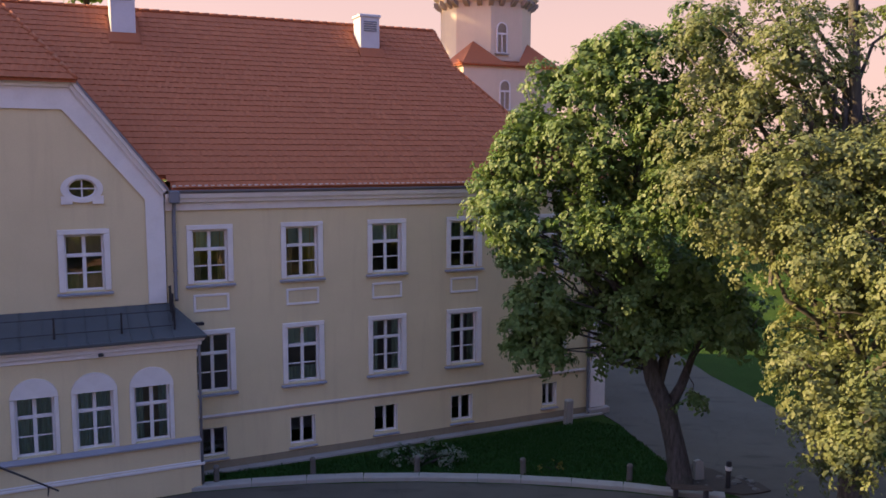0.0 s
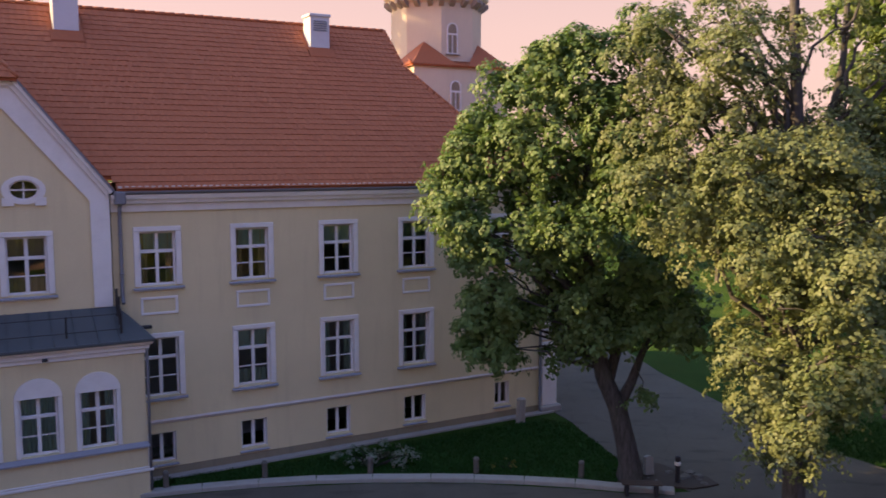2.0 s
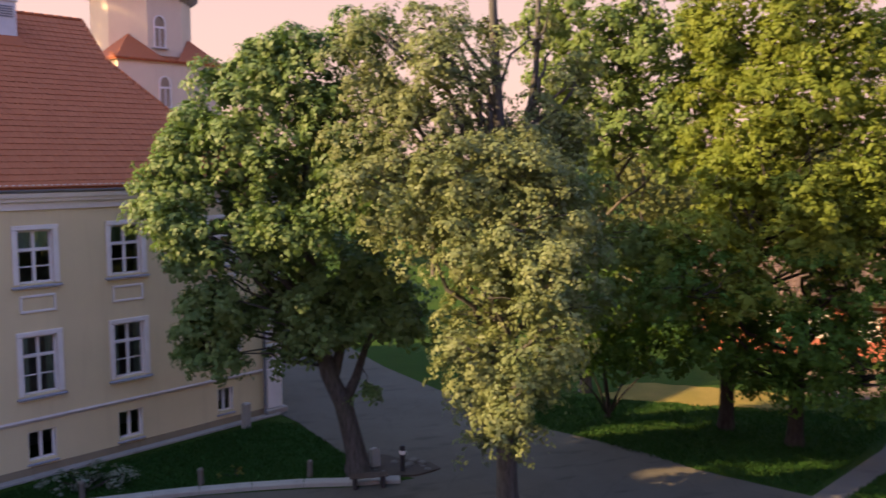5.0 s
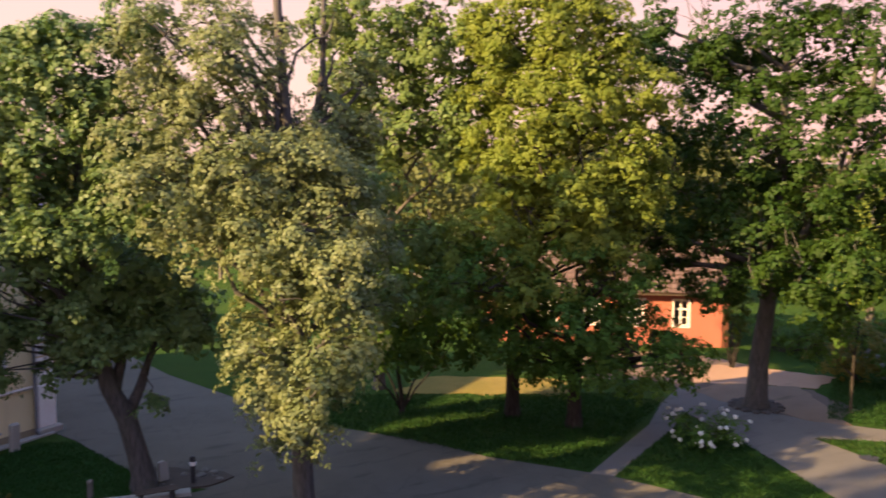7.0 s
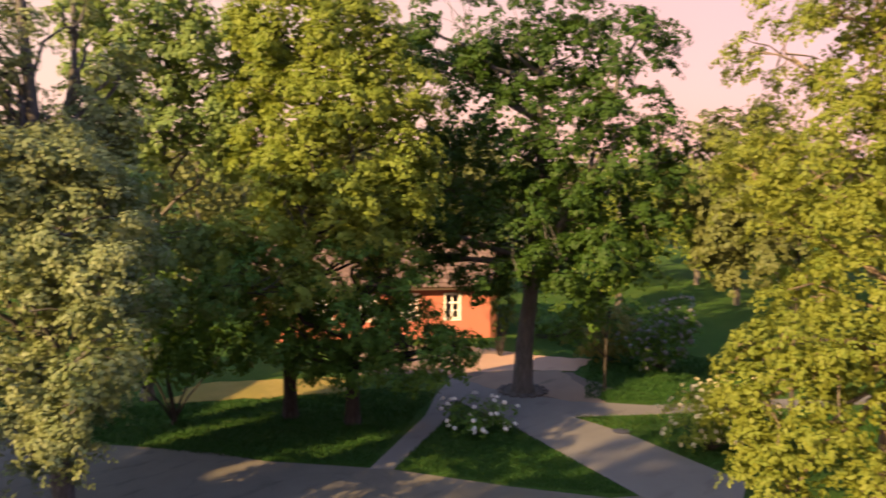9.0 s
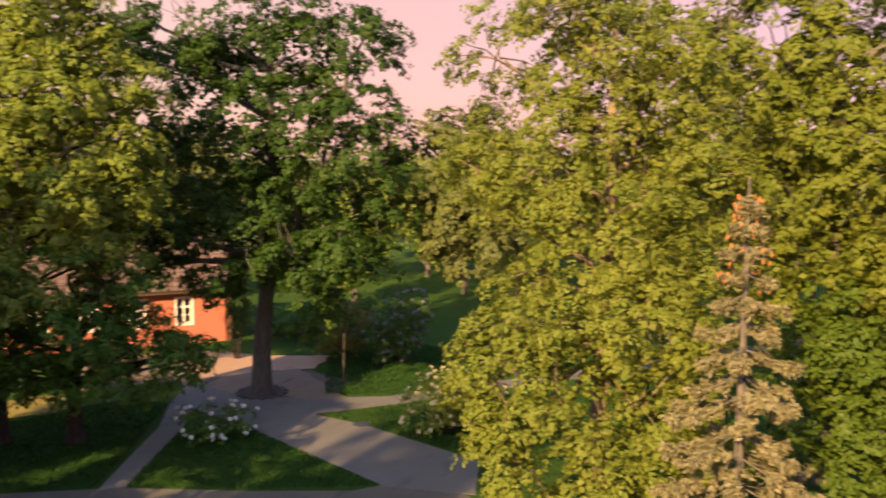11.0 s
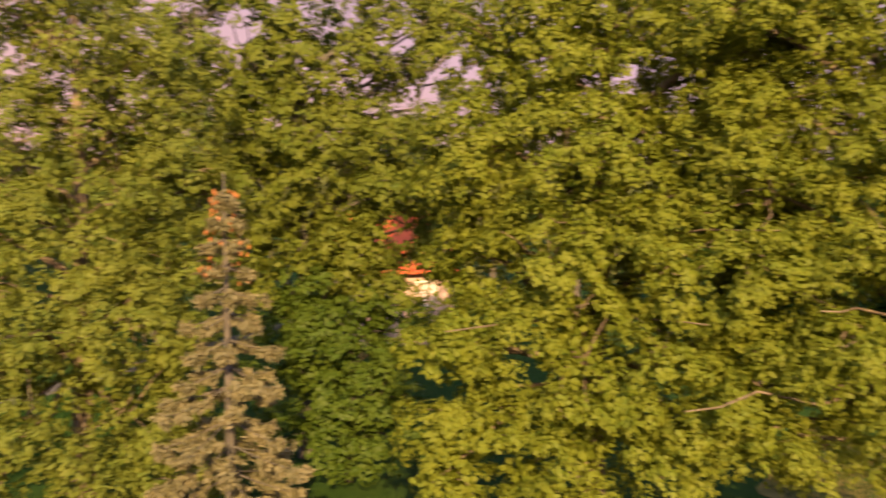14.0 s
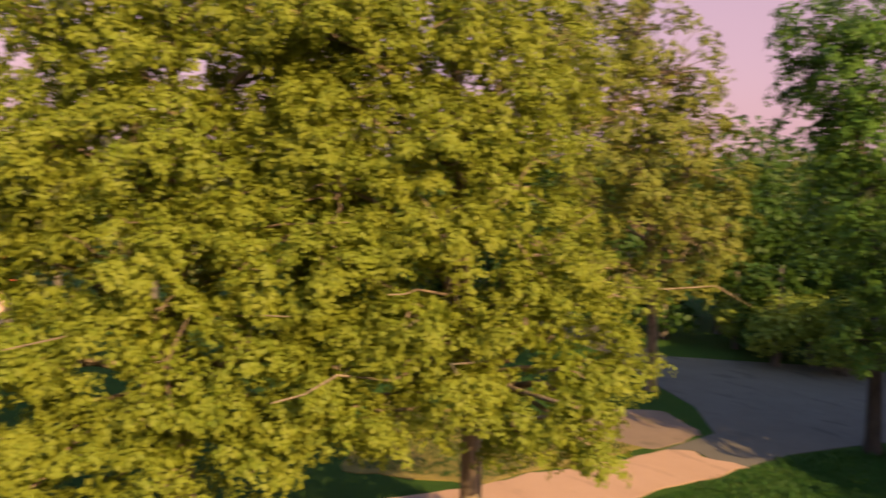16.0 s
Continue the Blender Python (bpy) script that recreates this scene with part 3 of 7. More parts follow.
def drape(win, x0, x1, z0, z1, v, mat, folds, name="curtain"):
    mb = MB()
    n = folds * 4
    vs = []
    for i in range(n + 1):
        x = x0 + (x1 - x0) * i / n
        y = v + 0.03 * math.sin(i * math.pi / 2)
        vs += [(x, y, z0), (x, y, z1)]
    mb.add(vs, [(2 * i, 2 * i + 2, 2 * i + 3, 2 * i + 1) for i in range(n)])
    part(name, mb, mat, win)


def sash_window(parent, u, z, w, h, face, cross, lower_mid, surround, dress=(), sill=True):
    """A casement window in its reveal with white surround, sill and panes. face: the wall's plane."""
    win = part("window", sash_bars(MB(), w, h, 0.0, cross, lower_mid), SASH, parent)
    win.location = (u, face + 0.16, z)
    bars(win, w, h, cross, lower_mid)
    panes(win, w, h, 0.0, cross, lower_mid)
    if surround:
        t, v0 = 0.17, -0.16
        mb = MB()
        mb.box(-w / 2 - t, -w / 2 + 0.01, v0 - 0.06, v0 - 0.001, 0.0, h + 0.01, 0.015)
        mb.box(w / 2 - 0.01, w / 2 + t, v0 - 0.06, v0 - 0.001, 0.0, h + 0.01, 0.015)
        mb.box(-w / 2 - t, w / 2 + t, v0 - 0.065, v0 - 0.001, h + 0.01, h + t, 0.015)
        # white reveals inside the opening
        mb.box(-w / 2 - 0.002, -w / 2 + 0.012, v0, -0.005, 0, h)
        mb.box(w / 2 - 0.012, w / 2 + 0.002, v0, -0.005, 0, h)
        part("surround", mb, WHITE, win)
        if sill:
            part("sill", MB().prism([(v0 - 0.13, -0.115), (v0 - 0.13, -0.085), (-0.002, -0.002), (-0.002, -0.115)], "x", -w / 2 - t - 0.06, w / 2 + t + 0.06), SILL, win)
            part("apron", MB().box(-w / 2 - t, w / 2 + t, v0 - 0.05, v0 - 0.001, -0.16, -0.117, 0.01), WHITE, win)
    else:
        part("reveal", MB().box(-w / 2 - 0.002, -w / 2 + 0.012, -0.16, -0.005, 0, h), WHITE, win)
        part("reveal", MB().box(w / 2 - 0.012, w / 2 + 0.002, -0.16, -0.005, 0, h), WHITE, win)
        part("sill", MB().prism([(-0.24, -0.12), (-0.24, -0.09), (-0.002, -0.002), (-0.002, -0.12)], "x", -w / 2 - 0.06, w / 2 + 0.06), SILL, win)
    for kind_, mat in dress:
        if kind_ == "top":
            drape(win, -w / 2 + 0.05, w / 2 - 0.05, (cross or h / 2) + 0.02, h - 0.03, 0.11, mat, 3, "blind")
        if kind_ == "full":
            drape(win, -w / 2 + 0.04, w / 2 - 0.04, 0.03, h - 0.03, 0.11, mat, 7)
        if kind_ == "sides":
            drape(win, -w / 2 + 0.03, -w / 2 + 0.3, 0.03, h - 0.03, 0.12, mat, 2)
            drape(win, w / 2 - 0.3, w / 2 - 0.03, 0.03, h - 0.03, 0.12, mat, 2)
        if kind_ == "low":
            drape(win, -w / 2 + 0.04, w / 2 - 0.04, 0.03, 0.5, 0.18, mat, 5)
    return win


# the greenish top blinds also paint in the upper panes' grey-green reflections
UP = [(("top", CURTAIN), ("sides", BEIGE)), (("top", CURTAIN), ("sides", BEIGE)), (("top", CURTAIN),), (("top", CURTAIN),), ()]
LOW = [(), (("top", CURTAIN), ("low", CURTAIN)), (("sides", CURTAIN),), (("sides", CURTAIN),), ()]
for b, up, lo in zip(BAYS + [LAST_BAY], UP, LOW):
    sash_window(manor, b, 6.36, 1.14, 1.74, 0.0, 1.10, 0.55, True, up)
    sash_window(manor, b, 2.70, 1.14, 1.94, 0.0, 1.28, 0.64, True, lo)
    panel = MB()
    for z0, z1, h2 in ((5.42, 5.50, 0), (5.92, 6.00, 0)):
        panel.box(b - 0.58, b + 0.58, -0.035, -0.001, z0, z1, 0.01)
    panel.box(b - 0.58, b - 0.50, -0.035, -0.001, 5.50, 5.92, 0.01)
    panel.box(b + 0.50, b + 0.58, -0.035, -0.001, 5.50, 5.92, 0.01)
    part("wall_panel", panel, WHITE, manor, "white framed panel under the window")
for b in BAYS:
    sash_window(manor, b - 0.06, 0.48, 0.90, 1.0, 0.0, 0, 0, False)
sash_window(manor, LAST_BAY, 0.56, 0.68, 0.94, 0.0, 0, 0, False)

# gable pavilion, a hand's breadth in front of the wing
GV = -0.14
gable = MB()
def gable_outline(m):
    """The outline of the gable, drawn in by m."""
    return [(-17.4 + m, 4.0), (-6.66 - m, 4.0), (-6.66 - m, 9.34 - m * 0.35), (-9.22 - m * 0.48, 12.62 - m * 1.35), (-14.84 + m * 0.48, 12.62 - m * 1.35), (-17.4 + m, 9.34 - m * 0.35)]
# the wall round its openings
gable_holes = [(-9.60, -8.46, 6.36, 8.10)]
oval = (-9.02, 9.50, 0.42, 0.30)
body = open_wall(-17.4, -6.66, -0.5, 8.9, GV, 0.64, gable_holes)
part("gable_wall", body, PLASTER, manor, "yellow plaster gable wall")
def oval_ring(k, n=32, c=oval):
    return [(c[0] + c[2] * k * math.cos(2 * math.pi * i / n), c[1] + c[3] * k * math.sin(2 * math.pi * i / n)) for i in range(n)]
def bridge(mb, inner, outer, v):
    n = len(inner)
    mb.add([(x, v, z) for x, z in inner] + [(x, v, z) for x, z in outer], [(i, n + i, n + (i + 1) % n, (i + 1) % n) for i in range(n)])
def on_box(k, x0, x1, z0, z1, n=32):
    """The point where the ray from the oval's centre meets a box."""
    a = 2 * math.pi * k / n
    dx, dz = math.cos(a), math.sin(a)
    t = min([(x1 - oval[0]) / dx if dx > 1e-9 else 1e9, (x0 - oval[0]) / dx if dx < -1e-9 else 1e9, (z1 - oval[1]) / dz if dz > 1e-9 else 1e9, (z0 - oval[1]) / dz if dz < -1e-9 else 1e9])
    return (oval[0] + dx * t, oval[1] + dz * t)
up_wall = MB()
outer_ring = [on_box(i, -10.2, -7.9, 8.902, 10.3) for i in range(32)]
for cx, cz in ((-10.2, 8.902), (-7.9, 8.902), (-7.9, 10.3), (-10.2, 10.3)):
    k = min(range(32), key=lambda j: (outer_ring[j][0] - cx) ** 2 + (outer_ring[j][1] - cz) ** 2)
    outer_ring[k] = (cx, cz)
bridge(up_wall, oval_ring(1.0), outer_ring, GV)
for x0, x1, z0, z1 in ((-17.4, -10.2, 8.902, 9.3), (-7.9, -6.66, 8.902, 9.3)):
    up_wall.add([(x0, GV, z0), (x1, GV, z0), (x1, GV, z1), (x0, GV, z1)], [(0, 1, 2, 3)])
def verge_u(z):
    return -6.66 - (z - 9.34) * (9.22 - 6.66) / (12.62 - 9.34)
up_wall.add([(-7.9, GV, 9.3), (-6.66, GV, 9.3), (verge_u(10.3), GV, 10.3), (-7.9, GV, 10.3)], [(0, 1, 2, 3)])
up_wall.add([(-17.4, GV, 9.3), (-10.2, GV, 9.3), (-10.2, GV, 10.3), (-24.06 - verge_u(10.3), GV, 10.3)], [(0, 1, 2, 3)])
up_wall.add([(-24.06 - verge_u(10.3), GV, 10.3), (verge_u(10.3), GV, 10.3), (-9.22, GV, 12.62), (-14.84, GV, 12.62)], [(0, 1, 2, 3)])
n32 = len(oval_ring(1))
up_wall.add([(x, GV, z) for x, z in oval_ring(1.0)] + [(x, GV + 0.3, z) for x, z in oval_ring(1.0)], [(i, (i + 1) % n32, n32 + (i + 1) % n32, n32 + i) for i in range(n32)])
part("gable_wall", up_wall, PLASTER, manor, "yellow plaster gable top")
part("gable_attic", MB().box(-17.2, -8.6, 0.6, 0.7, 8.9, 12.3), ROOM, manor)
# white band along the gable's edge
o, i_ = gable_outline(0.0), gable_outline(0.56)
o, i_ = o[1:6], i_[1:6]
o[0], i_[0] = (-6.66, 5.84), (-7.2, 5.84)
o[4], i_[4] = (-17.4, 9.34), (-16.84, 9.2)
for k in range(4):
    a, b, c, d = o[k], o[k + 1], i_[k + 1], i_[k]
    vs = [(p[0], v, p[1]) for v in (GV - 0.07, GV + 0.02) for p in (a, b, c, d)]
    part("gable_band", MB().add(vs, [(3, 2, 1, 0), (4, 5, 6, 7), (0, 1, 5, 4), (1, 2, 6, 5), (2, 3, 7, 6), (3, 0, 4, 7)]), WHITE, manor, "broad white band along the gable")
cap = MB()
for (a, b), w in (((o[1], o[2]), 0.16), ((o[2], o[3]), 0.16), ((o[3], o[4]), 0.16)):
    dx, dz = b[0] - a[0], b[1] - a[1]
    L = math.hypot(dx, dz)
    nx, nz = dz / L, -dx / L
    if nz < 0:
        nx, nz = -nx, -nz
    for lo, hi, pr in ((-0.10, 0.02, 0.15), (0.02, 0.12, 0.24)):
        vs = [(p[0] + nx * q, v, p[1] + nz * q) for v in (GV - pr, GV + 0.5) for p, q in ((a, lo), (b, lo), (b, hi), (a, hi))]
        cap.add(vs, [(3, 2, 1, 0), (4, 5, 6, 7), (0, 1, 5, 4), (1, 2, 6, 5), (2, 3, 7, 6), (3, 0, 4, 7)])
part("gable_moulding", cap, WHITE, manor, "white moulding on the gable's edge")
flash = MB()
for (a, b) in ((o[1], o[2]), (o[2], o[3])):
    dx, dz = b[0] - a[0], b[1] - a[1]
    L = math.hypot(dx, dz)
    nx, nz = dz / L, -dx / L
    if nz < 0:
        nx, nz = -nx, -nz
    vs = [(p[0] + nx * q, v, p[1] + nz * q) for v in (GV - 0.28, GV + 0.55) for p, q in ((a, 0.122), (b, 0.122), (b, 0.18), (a, 0.18))]
    flash.add(vs, [(3, 2, 1, 0), (4, 5, 6, 7), (0, 1, 5, 4), (1, 2, 6, 5), (2, 3, 7, 6), (3, 0, 4, 7)])
part("flashing", flash, GUTTER, manor, "grey metal edge of the gable roof")
sash_window(manor, -9.03, 6.36, 1.14, 1.74, GV, 1.10, 0.55, True, (("top", BEIGE), ("low", BEIGE)))
# oval window with its white frame
ring = MB()
def ring_part(mb, r0, r1, v0, v1):
    a, b = oval_ring(r0), oval_ring(r1)
    n = len(a)
    vs = [(x, v0, z) for x, z in a] + [(x, v0, z) for x, z in b] + [(x, v1, z) for x, z in a] + [(x, v1, z) for x, z in b]
    fs = []
    for k in range(n):
        j = (k + 1) % n
        fs += [(k, n + k, n + j, j), (n + k, 3 * n + k, 3 * n + j, n + j), (2 * n + k, k, j, 2 * n + j)]
    mb.add(vs, fs)
ring_part(ring, 0.86, 1.02, GV + 0.03, GV + 0.1)
ring.box(oval[0] - 0.02, oval[0] + 0.02, GV + 0.05, GV + 0.09, oval[1] - 0.28, oval[1] + 0.28)
ring.box(oval[0] - 0.38, oval[0] + 0.38, GV + 0.052, GV + 0.088, oval[1] - 0.02, oval[1] + 0.02)
oval_win = part("oval_window", ring, SASH, manor, "small oval window with a white frame")
mb = MB()
ring_part(mb, 1.0, 1.42, GV - 0.07, GV + 0.01)
mb.box(-9.62, -9.3, GV - 0.065, GV - 0.001, 9.03, 9.28, 0.01)
mb.box(-8.74, -8.42, GV - 0.065, GV - 0.001, 9.03, 9.28, 0.01)
part("surround", mb, WHITE, oval_win)
part("pane", MB().add([(x, GV + 0.07, z) for x, z in oval_ring(0.95)], [tuple(range(32))]), GLASS, oval_win)

# ---- roofs ----
EZ = 9.55
RK = (15.98 - EZ) / 6.85
def roof_z(v):
    return EZ + (v + 0.35) * RK
slab = MB()
def roof_face(mb, pts, t=0.12):
    lo = [(x, y, z - t) for x, y, z in pts]
    n = len(pts)
    mb.add(list(pts) + lo, [tuple(range(n)), tuple(range(n, 2 * n))[::-1]] + [(i, n + i, n + (i + 1) % n, (i + 1) % n) for i in range(n)])
RZ = -0.03
corner, knee, kpt, rend = (10.75, -0.35, EZ + RZ), (7.45, 2.43, roof_z(2.43) + RZ), (5.88, 4.72, roof_z(4.72) + RZ), (5.84, 6.5, roof_z(6.5) + RZ)
def back(p):
    return (p[0], 13.0 - p[1], p[2])
roof_face(slab, [(-6.45, -0.35, EZ + RZ), corner, knee, kpt, rend, (-6.45, 6.5, rend[2])])
roof_face(slab, [(-17.5, 0.05, roof_z(0.05) + RZ), (-6.46, 0.05, roof_z(0.05) + RZ), (-6.46, 6.5, rend[2]), (-17.5, 6.5, rend[2])])
roof_face(slab, [(-48.3, -0.35, EZ + RZ), (-17.52, -0.35, EZ + RZ), (-17.52, 6.5, rend[2]), (-48.3, 6.5, rend[2])])
roof_face(slab, [back(p) for p in ((-48.3, -0.35, EZ + RZ), corner, knee, kpt, rend, (-48.3, 6.5, rend[2]))][::-1])
roof_face(slab, [corner, back(corner), back(knee), knee])
roof_face(slab, [knee, back(knee), back(kpt), kpt])
roof_face(slab, [kpt, back(kpt), back(rend), rend][:3] + [rend])
roof = part("roof", slab, TILE, manor, "steep roof of red clay tiles")
roof_face(slab, [(-48.3, -0.35, 9.5), (-48.3, 13.35, 9.5), (-48.3, 6.5, 16)])

# half-hip over the gable
hip = MB()
GH = 12.74
roof_face(hip, [(-15.0, -0.45, GH), (-9.06, -0.45, GH), (-11.7, 2.9, 16.0), (-12.36, 2.9, 16.0)], 0.1)
roof_face(hip, [(-6.47, -0.2, 9.47), (-6.47, 0.7, 9.47), (-11.7, 6.4, 16.0), (-11.7, 2.9, 16.0), (-9.06, -0.4, GH - 0.01)], 0.1)
roof_face(hip, [(-17.6, -0.2, 9.47), (-15.0, -0.4, GH - 0.01), (-12.36, 2.9, 16.0), (-12.36, 6.4, 16.0), (-17.6, 0.7, 9.47)], 0.1)
part("gable_roof", hip, TILE, manor, "red tile half-hip over the gable")

# interlocking tiles in courses
SW, SL = 0.225, 0.29
SLOPE = math.atan(RK)
def tile_points(w, length, lift=0.02):
    """One curved tile: a wave across, its tail raised over the course below."""
    us = (0.0, 0.22, 0.42, 0.62, 0.84, 1.0)
    hs = (0.005, 0.006, 0.013, 0.016, 0.010, 0.005)
    lower = [(u * w, -0.03, h + lift) for u, h in zip(us, hs)]
    edge = [(u * w, -0.03, h + lift - 0.03) for u, h in zip(us, hs)]
    upper = [(u * w, length, h) for u, h in zip(us, hs)]
    n = len(us)
    fs = [(i, i + 1, 2 * n + i + 1, 2 * n + i) for i in range(n - 1)] + [(n + i, n + i + 1, i + 1, i) for i in range(n - 1)]
    return lower + edge + upper, fs
TV, TF = tile_points(SW - 0.004, SL)
one = MB().add(TV, TF)
tile_mesh = mesh_of("tile", one, TILE)
def roof_right(v):
    """The right-hand limit of the front slope at depth v."""
    if v < 2.43:
        return 10.75 + (v + 0.35) / 2.78 * (7.45 - 10.75)
    if v < 4.72:
        return 7.45 + (v - 2.43) / 2.29 * (5.88 - 7.45)
    return 5.86
rnd = random.Random(11)
field = MB()
count = 0
courses = int(9.5 / SL)
turn_t = Euler((SLOPE, 0, 0)).to_matrix()
CHIM = ((-7.6, -6.62), (1.93, 2.86))
for c in range(courses + 1):
    s = c * SL
    v, z = -0.40 + s * math.cos(SLOPE), EZ + (-0.05) * RK + s * math.sin(SLOPE)
    if v > 6.35:
        break
    right = roof_right(v + 0.2)
    left = -16.0
    n = int((right - left) / SW)
    for i in range(n):
        u = right - (i + 1) * SW
        if u < -6.5 - max(0.0, z - 9.6) * 0.80 - (0.5 if v > -0.05 else 0.0):
            continue
        if any(a - 0.25 < u < b - 0.05 for a, b in CHIM) and 4.9 < v + 0.15 < 6.2:
            continue
        jit = rnd.uniform(-0.006, 0.006)
        if c < 13 and -6.4 < u < -6.4 + 23 * SW and count < 299:
            t = part("tile", tile_mesh, TILE, roof)
            t.location, t.rotation_euler = (u, v, z + jit), (SLOPE, 0, rnd.uniform(-0.008, 0.008))
            count += 1
        else:
            o_ = Vector((u, v, z + jit))
            field.add([turn_t @ Vector(p) + o_ for p in TV], TF)
rest = part("tile_field", field, TILE, roof)
tagged(rest, kind="stuff")
# half-hip tiles
hipf = MB()
hs = math.atan((16.0 - GH) / 3.35)
ht = Euler((hs, 0, 0)).to_matrix()
for c in range(17):
    s = c * SL
    v, z = -0.48 + s * math.cos(hs), GH + 0.01 + s * math.sin(hs)
    f = (v + 0.45) / 3.35
    right = -9.1 - 2.6 * f
    for i in range(14):
        u = right - (i + 1) * SW
        if u > -13:
            hipf.add([ht @ Vector(p) + Vector((u, v, z)) for p in TV], TF)
tagged(part("tile_field", hipf, TILE, roof), kind="stuff")
capm = mesh_of("ridge_tile", MB().tube([(0, 0, 0), (0.385, 0, 0.008)], [0.074, 0.078], 8), TILE, True)
def cap_row(a, b, name):
    """Half-round tiles laid along a ridge or hip."""
    a, b = Vector(a), Vector(b)
    n = int((b - a).length / 0.37)
    d = (b - a).normalized()
    turn = d.to_track_quat("X", "Z").to_euler()
    for i in range(n):
        t = part(name, capm, TILE, manor)
        t.location, t.rotation_euler = a.lerp(b, i / n), turn
cap_row((-12.0, 6.5, 15.95), (5.8, 6.5, 15.95), "ridge_tile")
for a, b in ((rend, kpt), (kpt, knee), (knee, corner)):
    cap_row(b, a, "hip_tile")
cap_row((-9.06, -0.45, GH + 0.02), (-11.7, 2.9, 16.02), "hip_tile")


def chimney(u0, u1, v0, v1, top, shaft):
    k = part("chimney", MB().box(u0, u1, v0, v1, roof_z(v0) - 0.5, top, 0.02), shaft, manor, "pale sheet-clad chimney with louvres")
    part("collar", MB().box(u0 - 0.05, u1 + 0.05, v0 - 0.05, v1 + 0.05, top - 0.10, top + 0.02, 0.02), shaft, k)
    if shaft is CHIMNEY:
        part("apron", MB().prism([(v0 - 0.35, roof_z(v0 - 0.35) + 0.05), (v0 - 0.02, roof_z(v0) + 0.1), (v0 - 0.02, roof_z(v0) - 0.2), (v0 - 0.35, roof_z(v0 - 0.35) - 0.1)], "x", u0 - 0.12, u1 + 0.12), TILE, k)
    if shaft is CHIMNEY:
        for j in range(5):
            z = top - 0.30 - j * 0.09
            part("louvre", MB().prism([(v0 - 0.03, z), (v0 - 0.002, z + 0.05), (v0 - 0.002, z - 0.005)], "x", u0 + 0.14, u1 - 0.12), GUTTER, k)
    return k
chimney(-7.54, -6.69, 5.28, 6.1, 16.75, CHIMNEY)
chimney(1.98, 2.81, 5.23, 6.05, 16.22, CHIMNEY)
chimney(-2.35, -1.35, 6.9, 7.6, 15.92, PLASTER)
chimney(1.4, 2.15, 6.9, 7.6, 15.92, PLASTER)

# an unseen wing added on the sunset side, its ridges set for the shadows they cast
wing = base("unseen_shade_wing", -12.2, 0, 0, 0, "unseen yellow wing added to shade the yard and the trees", "manor")
part("wall", MB().box(-13.5, -5.5, 12.0, 27.7, -0.5, 8.38), PLASTER, wing)
part("roof", MB().prism([(-13.8, 8.4), (-5.2, 8.4), (-9.5, 17.2)], "y", 11.7, 23.5), TILE, wing)
part("roof", MB().prism([(-13.8, 8.4), (-5.2, 8.4), (-9.5, 20.3)], "y", 23.55, 25.5), TILE, wing)
part("roof", MB().prism([(-13.8, 8.4), (-5.2, 8.4), (-9.5, 18.5)], "y", 25.55, 27.9), TILE, wing)

# ---- annex in front of the gable, with a metal roof and rail ----
annex = base("annex", P0[0], P0[1], 0, TH, "low yellow annex with arched windows and a dark metal roof", "annex")
AV = -1.46
AB = [-7.36, -8.98, -10.6, -12.22, -13.84]
ah = [(b - 0.53, b + 0.51, 1.78, 3.54) for b in AB]
part("front_wall", open_wall(-16.0, -6.0, 0.90, 4.56, AV, 0.4, ah), PLASTER, annex, "yellow plaster wall")
part("side_wall", MB().box(-6.4, -6.002, AV + 0.402, GV - 0.01, -0.5, 4.56), PLASTER, annex)
part("plinth", MB().box(-16.05, -5.95, AV - 0.05, AV + 0.4, -0.5, 0.9, 0.02), PLASTER, annex)
mb = MB()
for z0, z1, p in ((0.82, 0.92, 0.10), (0.92, 0.97, 0.06)):
    mb.box(-16.1, -5.95 + p, AV - p, AV - 0.002 if z0 > 0.9 else AV - 0.052, z0, z1, 0.02)
part("lower_band", mb, WHITE, annex, "white band over the base")
mb = MB()
mb.prism([(AV - 0.13, 1.60), (AV - 0.13, 1.65), (AV - 0.001, 1.76), (AV - 0.001, 1.60)], "x", -16.0, -5.94)
part("sill_band", mb, SILL, annex, "grey sloping sill band")
mb = MB()
for z0, z1, p in ((4.54, 4.68, 0.06), (4.68, 4.82, 0.14), (4.82, 4.95, 0.22)):
    mb.box(-16.1, -6.0 + p, AV - p, AV + 0.3, z0, z1, 0.02)
part("cornice", mb, WHITE, annex, "white cornice")
mb = MB()
AE = AV - 0.30
roof_face(mb, [(-16.2, AE, 5.02), (-5.74, AE, 5.02), (-6.55, GV - 0.02, 5.82), (-16.2, GV - 0.02, 5.82)], 0.06)
roof_face(mb, [(-5.74, AE, 5.02), (-5.74, 0.0, 5.02), (-6.55, GV - 0.02, 5.82)], 0.06)
mb.box(-16.2, -5.72, AE - 0.05, AE + 0.02, 4.93, 5.03, 0.015)
aroof = part("roof", mb, ZINC, annex, "dark sheet-metal roof")
for i in range(16):
    u = -6.7 - i * 0.6
    s = MB()
    s.add([(u - 0.015, AE + 0.02, 5.03), (u + 0.015, AE + 0.02, 5.03), (u + 0.015, GV - 0.05, 5.81), (u - 0.015, GV - 0.05, 5.81), (u - 0.015, AE + 0.02, 5.065), (u + 0.015, AE + 0.02, 5.065), (u + 0.015, GV - 0.05, 5.845), (u - 0.015, GV - 0.05, 5.845)],
          [(4, 5, 6, 7), (0, 1, 5, 4), (1, 2, 6, 5), (3, 0, 4, 7)])
    part("seam", s, ZINC, aroof)
